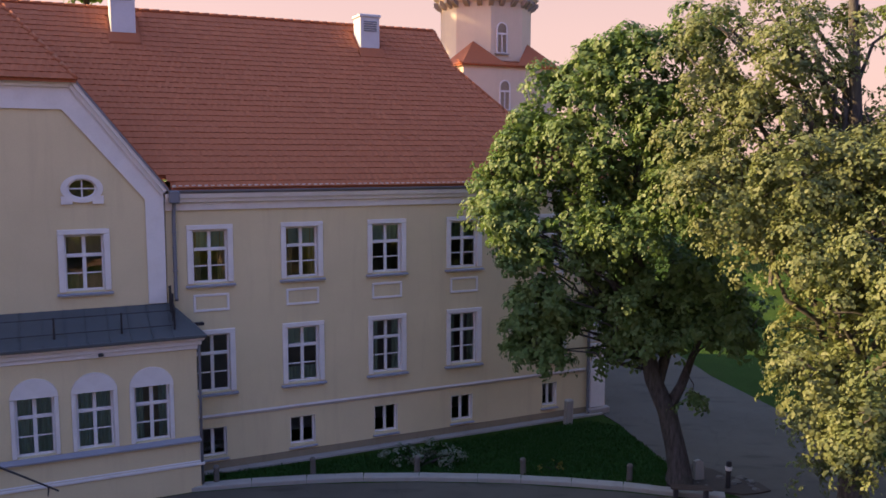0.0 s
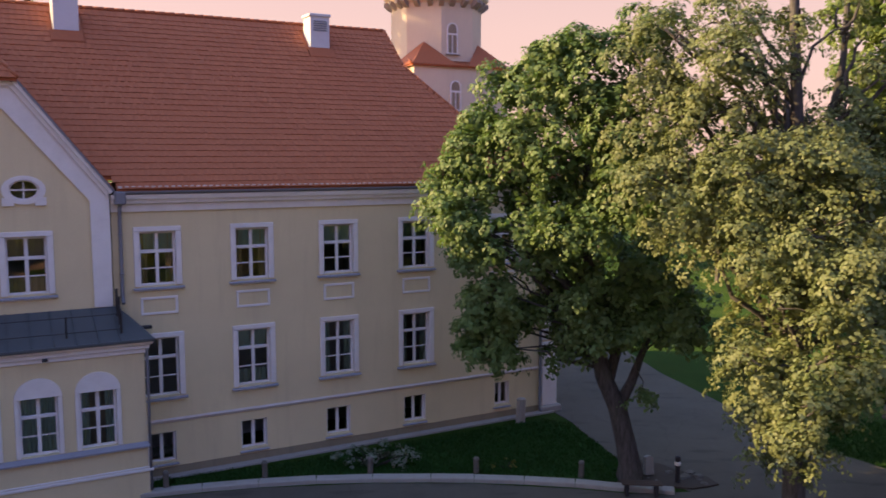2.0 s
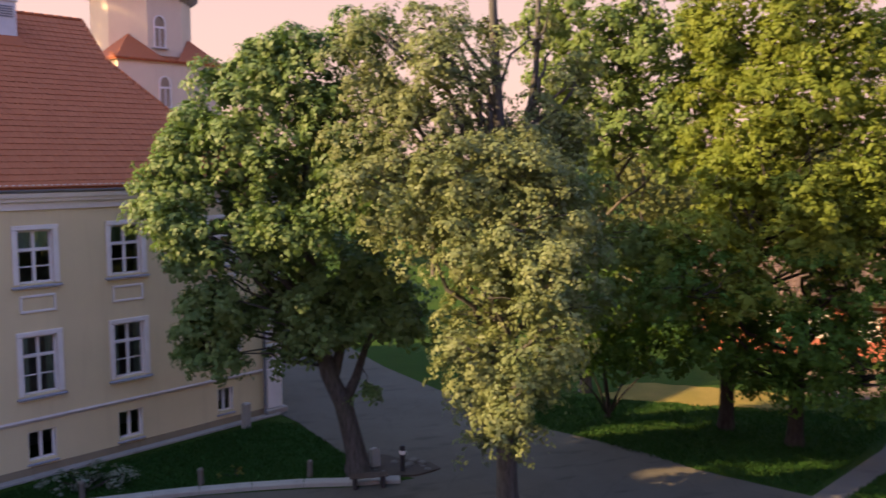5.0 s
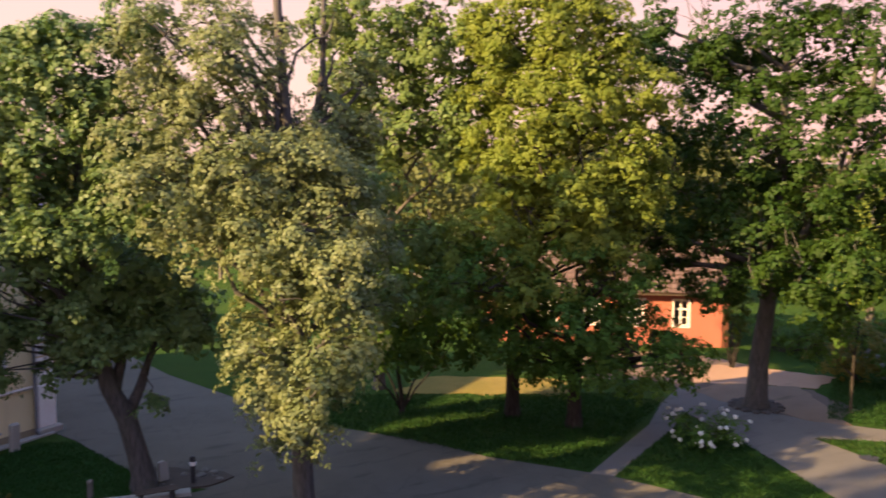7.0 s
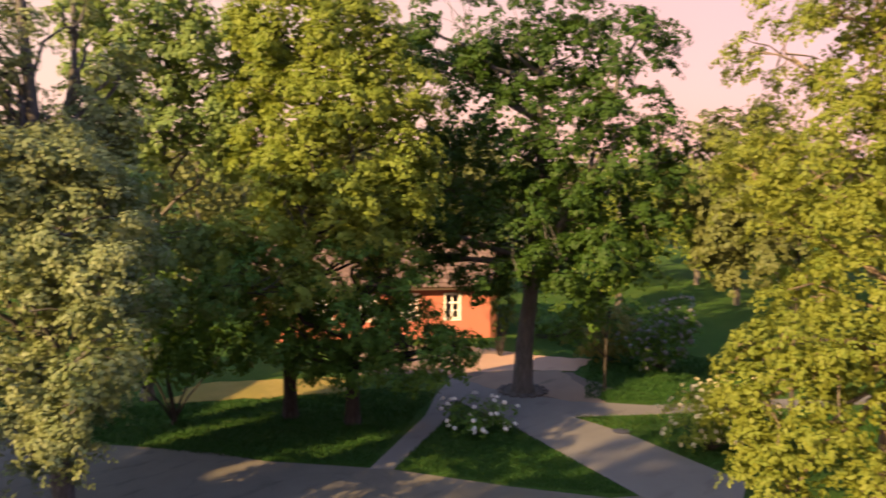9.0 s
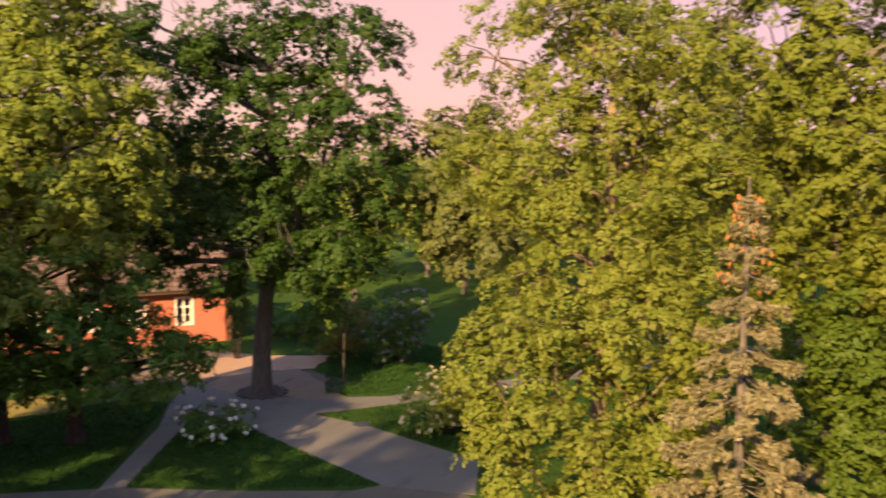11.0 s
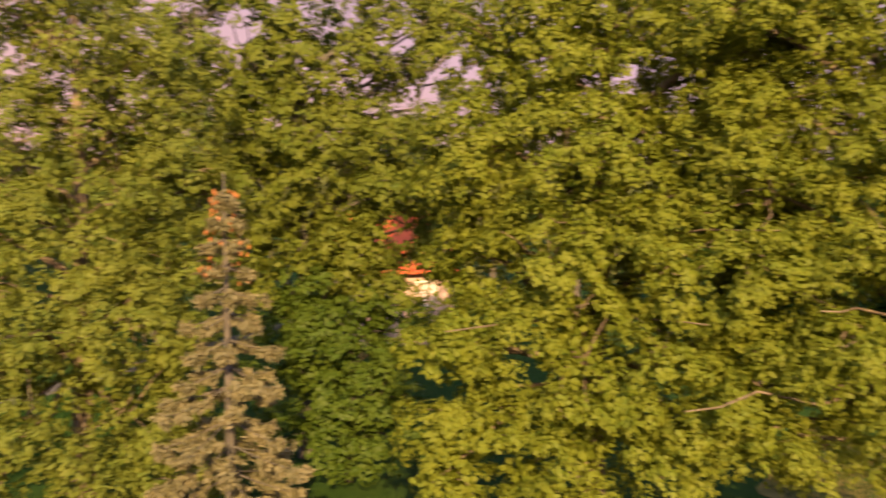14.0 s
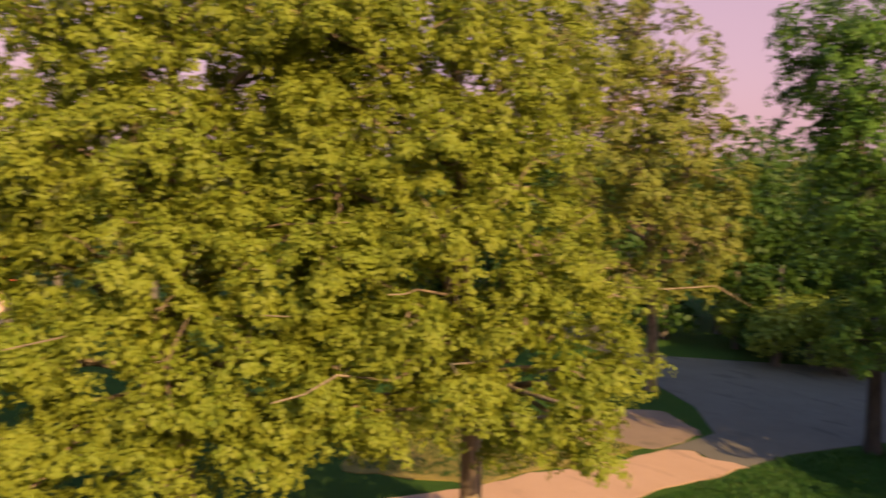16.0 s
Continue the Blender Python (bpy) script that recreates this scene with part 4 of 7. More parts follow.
part("downpipe", MB().tube([(-5.93, AV - 0.03, 4.9), (-5.93, AV - 0.05, 4.6), (-5.93, AV - 0.05, 0.2)], [0.045] * 3, 8), GUTTER, annex, smooth=True)
part("lamp", MB().box(-8.85, -8.7, AV - 0.3, AV - 0.14, 4.62, 4.70, 0.02), IRON, annex, "small dark lamp under the cornice")
for b in AB:
    w = sash_window(annex, b - 0.01, 1.78, 1.04, 1.76, AV, 1.16, 0.58, False, (("full", CURTAIN),) if b < -7.5 else (("sides", CURTAIN),))
    arch = MB()
    n = 14
    outer = [(-0.64 * math.cos(math.pi * i / n), 1.75 + 0.58 * math.sin(math.pi * i / n)) for i in range(n + 1)]
    arch.prism([(x, z) for x, z in outer], "y", -0.235, -0.161)
    for s in (-1, 1):
        x0, x1 = sorted((s * 0.518, s * 0.64))
        arch.box(x0, x1, -0.215, -0.161, 0.0, 1.75, 0.012)
    part("arch", arch, WHITE, w, "white blind arch over the window")

# iron rail on the annex roof
rail = base("roof_rail", P0[0], P0[1], 0, TH, "thin black iron rail on the annex roof", "railing")
def roof_foot(v):
    return 5.04 + (v - AE) / (GV - AE) * 0.78
for u in (-16.0, -13.9, -11.9, -10.0, -8.15, -6.62):
    z = roof_foot(AV + 0.05)
    part("post", MB().tube([(u, AV + 0.05, z - 0.02), (u, AV + 0.05, z + 0.62)], [0.032, 0.026], 6), IRON, rail)
for h in (0.12, 0.58):
    z = roof_foot(AV + 0.05) + h
    part("bar", MB().tube([(-16.0, AV + 0.05, z), (-6.62, AV + 0.05, z)], [0.012, 0.012], 5), IRON, rail)
for v in (AV + 0.45, AV + 0.85):
    part("post", MB().tube([(-6.6, v, roof_foot(v) - 0.05), (-6.6, v, roof_foot(v) + 0.85)], [0.035, 0.03], 6), IRON, rail)
for k in range(8):
    v = AV + 0.1 + k * 0.15
    part("baluster", MB().tube([(-6.6, v, roof_foot(v) + 0.02), (-6.6, v, roof_foot(v) + 0.60)], [0.018, 0.018], 5), IRON, rail)
for h in (0.1, 0.6):
    part("bar", MB().tube([(-6.6, AV + 0.05, roof_foot(AV + 0.05) + h), (-6.6, AV + 1.2, roof_foot(AV + 1.2) + h)], [0.022, 0.022], 5), IRON, rail)

# a black bracket lamp on the wing's wall
lamp = base("wall_lamp", P0[0], P0[1], 0, TH, "small black floodlight on the yellow wall", "lamp")
part("arm", MB().tube([(-5.75, -0.002, 5.02), (-5.75, -0.3, 5.08)], [0.02, 0.02], 6), IRON, lamp)
part("head", MB().box(-5.9, -5.55, -0.42, -0.25, 5.05, 5.15, 0.02), IRON, lamp)

# ---- tower behind the wing ----
tower = base("tower", P0[0], P0[1], 0, TH, "cream tower with an octagonal top and tiled broaches", "tower")
TC, TS, TO = (14.65, 17.9), 3.1, 2.5
def octagon(r, z, c=TC):
    q = r * math.tan(math.pi / 8)
    return [(c[0] + x, c[1] + y, z) for x, y in ((-q, -r), (q, -r), (r, -q), (r, q), (q, r), (-q, r), (-r, q), (-r, -q))]
mb = MB()
mb.box(TC[0] - TS, TC[0] + TS, TC[1] - TS, TC[1] + TS, -0.5, 15.66)
part("base_wall", mb, CREAM, tower, "square cream base")
mb = MB()
a, b = octagon(TO, 15.5), octagon(TO, 19.3)
mb.add(a + b, [(i, (i + 1) % 8, 8 + (i + 1) % 8, 8 + i) for i in range(8)] + [tuple(range(8, 16))])
part("octagon_wall", mb, CREAM, tower, "octagonal cream upper wall")
mb = MB()
for r0, r1, z0, z1 in ((TO, TO + 0.18, 19.25, 19.45), (TO + 0.18, TO + 0.42, 19.45, 19.7), (TO + 0.42, TO + 0.42, 19.7, 21.2)):
    a, b = octagon(r0, z0), octagon(r1, z1)
    mb.add(a + b, [(i, (i + 1) % 8, 8 + (i + 1) % 8, 8 + i) for i in range(8)] + [tuple(range(8, 16)), tuple(range(8))[::-1]])
part("parapet", mb, CREAM, tower)
q8 = octagon(TO + 0.3, 19.1)
for i in range(8):
    p, q = Vector(q8[i]), Vector(q8[(i + 1) % 8])
    for f in (0.0, 0.32, 0.68):
        m = p.lerp(q, f)
        d = (m - Vector((TC[0], TC[1], 19.1))).normalized()
        s = Vector((-d.y, d.x, 0))
        cb = MB()
        vs = [m + s * w + d * o2 + Vector((0, 0, z)) for w in (-0.14, 0.14) for o2, z in ((-0.35, -0.12), (-0.1, 0.02), (0.1, 0.2), (0.1, 0.42), (-0.35, 0.42))]
        cb.add(vs, [(0, 1, 2, 3, 4), (9, 8, 7, 6, 5)] + [(j, 5 + j, 5 + (j + 1) % 5, (j + 1) % 5) for j in range(5)])
        part("corbel", cb, STONE, tower)
# tile skirts and broaches on the square corners
mb = MB()
q = TO * math.tan(math.pi / 8)
for sx_, sy_ in ((-1, -1), (1, -1), (1, 1), (-1, 1)):
    c0 = Vector((TC[0] + sx_ * (TS + 0.12), TC[1] + sy_ * (TS + 0.12), 15.62))
    p1 = Vector((TC[0] + sx_ * TO * 1.0, TC[1] + sy_ * q * 0.2, 15.66))
    p2 = Vector((TC[0] + sx_ * q * 0.2, TC[1] + sy_ * TO * 1.0, 15.66))
    top = Vector((TC[0] + sx_ * TO * 0.72, TC[1] + sy_ * TO * 0.72, 17.05))
    e1 = Vector((TC[0] + sx_ * (TS + 0.12), TC[1] + sy_ * q * 0.3, 15.62))
    e2 = Vector((TC[0] + sx_ * q * 0.3, TC[1] + sy_ * (TS + 0.12), 15.62))
    inn = Vector((TC[0] + sx_ * TO * 0.6, TC[1] + sy_ * TO * 0.6, 15.66))
    mb.add([c0, e1, e2, top, inn], [(0, 1, 3), (2, 0, 3), (1, 4, 3), (4, 2, 3), (0, 2, 4, 1)])
for k in range(4):
    r = [(-1, -1), (1, -1), (1, 1), (-1, 1)][k]
    s = [(1, -1), (1, 1), (-1, 1), (-1, -1)][k]
    A, B2 = (TC[0] + r[0] * (TS + 0.14), TC[1] + r[1] * (TS + 0.14)), (TC[0] + s[0] * (TS + 0.14), TC[1] + s[1] * (TS + 0.14))
    A2, B3 = (TC[0] + r[0] * TO, TC[1] + r[1] * TO), (TC[0] + s[0] * TO, TC[1] + s[1] * TO)
    mb.add([(*A, 15.57), (*B2, 15.57), (*B3, 15.89), (*A2, 15.89), (*A, 15.51), (*B2, 15.51)], [(0, 1, 2, 3), (4, 5, 1, 0)])
part("broach_roof", mb, TILE, tower, "red tiled broaches")
rn = MB()
for i in range(37):
    x = TC[0] - TS - 0.1 + i * 0.17
    rn.tube([(x, TC[1] - TS - 0.16, 15.59), (x, TC[1] - TO + 0.02, 15.93)], [0.06, 0.05], 6)
part("eave_tiles", rn, TILE, tower, smooth=True)
def arched(u, z, w, h, v):
    n = 10
    out = [(-w / 2, 0), (w / 2, 0)] + [(w / 2 * math.cos(math.pi * i / n), h - w / 2 + w / 2 * math.sin(math.pi * i / n)) for i in range(n + 1)]
    fr = MB()
    inn = [(x * 0.78, 0.06 + (zz) * 0.93) for x, zz in out]
    k = len(out)
    fr.add([(x, -0.05, zz) for x, zz in out] + [(x, -0.05, zz) for x, zz in inn] + [(x, 0.02, zz) for x, zz in out] + [(x, 0.02, zz) for x, zz in inn],
           [(i, (i + 1) % k, k + (i + 1) % k, k + i) for i in range(k)] + [(k + i, k + (i + 1) % k, 3 * k + (i + 1) % k, 3 * k + i) for i in range(k)] + [((i + 1) % k, i, 2 * k + i, 2 * k + (i + 1) % k) for i in range(k)])
    fr.box(-0.03, 0.03, -0.04, 0.0, 0.05, h * 0.62)
    fr.box(-w * 0.4, w * 0.4, -0.045, 0.0, h * 0.60, h * 0.66)
    win = part("window", fr, SASH, tower, "narrow arched window with a white frame")
    win.location = (u, v, z)
    part("pane", MB().add([(x, -0.01, zz) for x, zz in inn], [tuple(range(k))]), GLASS, win)
    part("backing", MB().add([(x * 0.98, 0.012, zz) for x, zz in inn], [tuple(range(k))]), ROOM, win)
    part("sill", MB().box(-w / 2 - 0.1, w / 2 + 0.1, -0.12, -0.0, -0.08, 0.0, 0.01), STONE, win)
arched(TC[0] - 0.33, 16.35, 0.72, 1.75, TC[1] - TO - 0.01)
arched(TC[0] - 0.45, 13.1, 0.72, 1.7, TC[1] - TS - 0.01)


# ---- trees ----
def unit(a):
    return a / np.maximum(np.linalg.norm(a, axis=1, keepdims=True), 1e-9)


def leaf_mesh(name, c, nrm, tip, size, mat, wide=0.42):
    """Many folded leaves in one mesh: middle c, face direction nrm, tip direction, length."""
    side = unit(np.cross(nrm, tip))
    s = size[:, None]
    p0 = c - tip * s * 0.5
    p1 = c + side * s * wide + nrm * s * 0.05 + tip * s * 0.05
    p2 = c + tip * s * 0.55 - nrm * s * 0.07
    p3 = c - side * s * wide + nrm * s * 0.05 + tip * s * 0.05
    v = np.stack([p0, p1, p2, p3], 1).reshape(-1, 3).astype(np.float32)
    n = len(c)
    idx = np.array([0, 1, 2, 0, 2, 3])
    loops = (np.arange(n)[:, None] * 4 + idx[None]).reshape(-1).astype(np.int32)
    me = bpy.data.meshes.new(name)
    me.vertices.add(len(v))
    me.vertices.foreach_set("co", v.reshape(-1))
    me.loops.add(len(loops))
    me.loops.foreach_set("vertex_index", loops)
    me.polygons.add(2 * n)
    me.polygons.foreach_set("loop_start", np.arange(0, 6 * n, 3, dtype=np.int32))
    me.polygons.foreach_set("loop_total", np.full(2 * n, 3, dtype=np.int32))
    me.materials.append(mat)
    me.update(calc_edges=True)
    return me


def clump_centres(blobs, rng, density, gap=-0.15, scale=0.7):
    """Places for leafy shelves: near the skin of the crown's boughs, few inside their neighbours, with gaps."""
    B = np.array(blobs, dtype=float)
    out, way = [], []
    for i, (x, y, z, rx, rz) in enumerate(B):
        n = int(density * 4 * (rx * rx + 2 * rx * rz) / 3 * 3.1)
        d = unit(rng.normal(size=(n, 3)))
        rad = 1.04 - 0.5 * rng.random(n) ** 2.2
        P = np.array([x, y, z]) + d * rad[:, None] * np.array([rx, rx, rz])
        keep = P[:, 2] > 0.7
        for j, o in enumerate(B):
            if j != i:
                deep = (((P - o[:3]) / np.array([o[3], o[3], o[4]])) ** 2).sum(1) < 0.55
                keep &= ~deep | (rng.random(n) < 0.15)
        for k in np.nonzero(keep)[0]:
            if noise.noise(Vector(P[k]) * scale) >= gap:
                out.append(P[k])
                way.append(d[k])
    return np.array(out).reshape(-1, 3), np.array(way).reshape(-1, 3)


def crown_leaves(centres, way, rng, per, radius, leaf, droop=0.5, flat=0.3, lift=0.75, tuft=0.17, each=8):
    """Leaves of every twig: a sagging shelf set with small domed tufts of leaves."""
    n = len(centres)
    m = max(2, round(per / each))
    face = unit(way * 0.6 + np.array([0, 0, lift]) + rng.normal(size=(n, 3)) * 0.15)
    out = way * np.array([1, 1, 0.2]) + rng.normal(size=(n, 3)) * 0.2
    along = unit(out - face * (out * face).sum(1, keepdims=True))
    across = np.cross(face, along)
    R = radius * (0.55 + 0.9 * rng.random(n))
    # tufts over each shelf
    F, A, C2 = (np.repeat(v, m, 0) for v in (face, along, across))
    RR = np.repeat(R, m)[:, None]
    ang = rng.random((n * m, 1)) * 6.2832
    r = rng.random((n * m, 1)) ** 0.5
    q = A * np.cos(ang) * r * 1.2 + C2 * np.sin(ang) * r * 0.85
    T = np.repeat(centres, m, 0) + q * RR + F * (rng.random((n * m, 1)) - 0.4) * RR * flat * 1.4
    T[:, 2] -= droop * 0.55 * RR[:, 0] * r[:, 0] ** 2
    up = unit(F + q * 0.75 + rng.normal(size=T.shape) * 0.22)
    rt = tuft * (0.65 + 0.7 * rng.random(n * m))
    # leaves over each tuft
    U = np.repeat(up, each, 0)
    rl = np.repeat(rt, each)[:, None]
    h = unit(rng.normal(size=U.shape))
    dot = (h * U).sum(1, keepdims=True)
    h = np.where(dot < -0.3, h - 2 * U * dot, h)
    pos = np.repeat(T, each, 0) + h * rl * (0.6 + 0.45 * rng.random((len(U), 1)))
    nrm = unit(h * 0.4 + U * 0.72 + rng.normal(size=U.shape) * 0.14)
    t = h - U * (h * U).sum(1, keepdims=True) + np.array([0, 0, -0.55]) + rng.normal(size=U.shape) * 0.35
    tip = unit(t - nrm * (t * nrm).sum(1, keepdims=True))
    size = leaf * (0.65 + 0.7 * rng.random(len(U)))
    return pos, nrm, tip, size


def limb_path(a, b, rnd, sag=0.0, steps=5, wob=0.12):
    a, b = Vector(a), Vector(b)
    L = (b - a).length
    pts = []
    for i in range(steps + 1):
        f = i / steps
        p = a.lerp(b, f)
        j = math.sin(f * math.pi) * L * wob
        pts.append(p + Vector((rnd.uniform(-1, 1) * j, rnd.uniform(-1, 1) * j, rnd.uniform(-0.3, 1) * j * 0.6 + math.sin(f * math.pi) * sag)))
    return pts


def tree(name, label, foot, stem, girth, blobs, leaf_mat, bark_mat, seed, density=2.6, per=70, radius=0.5, leaf=0.13, sparse=(), sparse_density=1.2, gap=-0.15, droop=0.5, twigs=0.25, forks=(), sprigs=(), reach=0.5, low_limb=0.35, lift=0.75, tuft=0.17, core=8.0, limb=1.0, group="park trees"):
    """A broad-leaved tree. stem: points of the trunk above the foot; blobs: boughs (x, y, z, half width, half height)."""
    rng, rnd = np.random.default_rng(seed), random.Random(seed)
    x0, y0 = foot
    t = base(name, x0, y0, 0, 0, label, "tree", group)
    off = np.array([x0, y0, 0.0])
    # trunk with its fork and boughs
    wood = MB()
    pts = [(0, 0, -0.4), (0, 0, 0.05), (0.0, 0.0, 0.5)] + [(px - x0, py - y0, pz) for px, py, pz in stem]
    top = pts[-1][2]
    radii = [girth * 1.7, girth * 1.35, girth * 1.08] + [max(0.05, girth * (1 - 0.8 * p[2] / (top + 0.5)) + 0.02) for p in pts[3:]]
    wood.tube(pts, radii, 12)
    for f in forks:
        fp = [(px - x0, py - y0, pz) for px, py, pz in f]
        wood.tube(fp, [girth * 0.62 * (1 - 0.75 * i / (len(fp) - 1)) for i in range(len(fp))], 9)
    for f in sprigs:
        fp = [(px - x0, py - y0, pz) for px, py, pz in f]
        wood.tube(fp, [girth * 0.22 * (1 - 0.75 * i / (len(fp) - 1)) for i in range(len(fp))], 7)
    stems = [pts[2:]] + [[(px - x0, py - y0, pz) for px, py, pz in f] for f in forks]
    everything = list(blobs) + list(sparse)
    hubs = []
    for bx, by, bz, rx, rz in everything:
        tgt = Vector((bx - x0, by - y0, bz))
        want = max(top * low_limb, tgt.z - (tgt.xy.length * reach) - 0.6)
        best = None
        for st in stems:
            for a, b in zip(st, st[1:]):
                for k in range(5):
                    p = Vector(a).lerp(Vector(b), k / 4)
                    s = abs(p.z - want) + 0.4 * (p - tgt).length
                    if best is None or s < best[0]:
                        best = (s, p)
        p = best[1]
        r = max(0.03, limb * min(girth * 0.36, 0.04 + 0.02 * (tgt - p).length))
        path = limb_path(p, tgt, rnd, 0.1)
        wood.tube(path, [r * (1 - 0.7 * i / 5) for i in range(6)], 7)
        hubs.append(tgt)
    part("trunk", wood, bark_mat, t, smooth=True)
    # twigs and leaves
    cs, ws = clump_centres(blobs, rng, density, gap)
    if sparse:
        c2, w2 = clump_centres(sparse, rng, sparse_density, gap + 0.08)
        if len(c2):
            cs, ws = np.concatenate([cs, c2]), np.concatenate([ws, w2])
    tw = MB()
    H_ = np.array([list(h) for h in hubs]) + off
    for i in range(len(cs)):
        if rnd.random() < twigs:
            j = int(np.argmin(((H_ - cs[i]) ** 2).sum(1)))
            a = hubs[j] + Vector((rnd.uniform(-0.3, 0.3), rnd.uniform(-0.3, 0.3), rnd.uniform(-0.3, 0.1)))
            tw.tube(limb_path(a, Vector(cs[i] - off), rnd, 0.05, 3, 0.1), [0.03, 0.022, 0.015, 0.008], 4, False)
    tagged(part("branchwork", tw, bark_mat, t), kind="stuff")
    pos, nrm, tip, size = crown_leaves(cs - off, ws, rng, per, radius, leaf, droop, 0.3, lift, tuft)
    # the dim inside of the crown
    for bx, by, bz, rx, rz in blobs:
        k = int(core * 4 * (rx * rx + 2 * rx * rz))
        d = unit(rng.normal(size=(k, 3)))
        p = np.array([bx, by, bz]) - off + d * np.array([rx, rx, rz]) * (0.15 + 0.4 * rng.random((k, 1)))
        q = unit(rng.normal(size=(k, 3)) + np.array([0, 0, 0.8]))
        w = unit(np.cross(q, rng.normal(size=(k, 3))))
        pos, nrm, tip, size = (np.concatenate(z) for z in ((pos, p), (nrm, q), (tip, w), (size, np.full(k, min(leaf * 2.1, 0.24)))))
    part("crown", leaf_mesh("crown", pos, nrm, tip, size, leaf_mat), leaf_mat, t)
    return t


# maple by the manor's lawn
tree("maple_tree", "broad maple with dark leaning trunk beside the manor lawn", (6.5, 27.1),
     [(6.35, 27.1, 1.2), (6.05, 27.1, 2.4), (5.6, 27.15, 3.4), (5.3, 27.2, 4.6), (5.1, 27.2, 6.5), (4.9, 26.9, 9.0), (4.8, 26.7, 10.6)], 0.34,
     [(4.2, 25.9, 13.5, 0.7, 0.7), (3.4, 26.4, 13.3, 0.5, 0.5), (2.2, 27.2, 12.9, 0.6, 0.5), (3.2, 26.5, 12.3, 1.2, 0.8), (4.6, 25.6, 12.4, 0.9, 1.0), (1.5, 27.6, 11.8, 0.6, 0.4), (1.6, 27.5, 10.8, 0.9, 0.9), (2.9, 26.7, 10.9, 1.2, 0.9),
      (4.2, 25.9, 10.5, 1.2, 1.2), (0.9, 27.9, 10.2, 0.7, 0.7), (0.4, 28.1, 9.1, 0.8, 0.8), (1.6, 27.5, 9.3, 1.1, 1.1), (3.1, 26.6, 9.2, 1.2, 1.0), (4.5, 25.7, 8.7, 1.3, 1.0), (1.2, 27.8, 7.9, 0.5, 0.5), (2.0, 27.3, 7.5, 0.9, 0.8),
      (2.1, 26.0, 6.7, 0.6, 0.7), (3.1, 26.6, 7.8, 1.0, 0.8), (1.5, 26.8, 5.4, 0.9, 1.2), (1.9, 26.7, 4.4, 0.8, 0.5), (1.3, 27.0, 6.3, 0.5, 0.6), (2.6, 26.9, 5.4, 0.6, 0.7), (5.0, 27.0, 6.8, 1.4, 1.2), (3.9, 27.2, 5.9, 0.9, 0.7),
      (5.3, 27.3, 5.2, 1.4, 0.9), (4.3, 27.0, 4.3, 0.5, 0.4), (6.7, 27.2, 6.8, 1.4, 1.3), (7.0, 27.1, 5.2, 1.5, 0.9), (8.4, 26.9, 5.4, 1.1, 0.9), (5.5, 24.9, 10.9, 1.0, 1.1), (5.7, 24.8, 9.5, 1.0, 1.1), (5.2, 25.1, 12.1, 0.8, 1.0),
      (6.6, 26.1, 3.0, 0.3, 0.3), (4.1, 25.9, 13.8, 0.7, 0.6), (4.9, 25.4, 13.5, 0.6, 0.6), (6.4, 25.7, 14.1, 0.8, 0.8), (3.2, 26.5, 13.2, 0.7, 0.6), (4.0, 26.0, 12.8, 0.9, 0.7), (1.5, 26.6, 5.4, 0.9, 1.1), (1.9, 26.5, 4.4, 0.8, 0.5), (2.4, 26.5, 5.9, 0.6, 0.6), (4.3, 26.9, 5.7, 1.1, 0.7), (5.7, 26.8, 5.1, 1.3, 0.7), (5.1, 26.5, 6.3, 1.1, 0.7), (1.1, 26.4, 8.0, 0.6, 0.6), (0.7, 26.6, 8.8, 0.5, 0.5), (1.7, 26.5, 7.4, 0.6, 0.5), (0.7, 26.2, 8.7, 0.5, 0.5), (1.3, 26.0, 8.2, 0.5, 0.5), (1.7, 25.9, 7.6, 0.5, 0.5), (2.2, 25.9, 8.4, 0.6, 0.5), (1.3, 26.2, 7.4, 0.5, 0.4)],
     MAPLE, BARK_OAK, 1, limb=0.45, per=72, leaf=0.125, radius=0.34, low_limb=0.36, density=4.2, gap=-0.3, droop=0.7, forks=[[(6.05, 27.1, 2.4), (6.5, 27.2, 3.2), (6.9, 27.4, 4.2), (7.6, 27.8, 5.6)], [(5.7, 27.15, 3.2), (6.1, 27.5, 4.3), (6.3, 27.9, 6.0), (6.2, 27.9, 9.0)]])
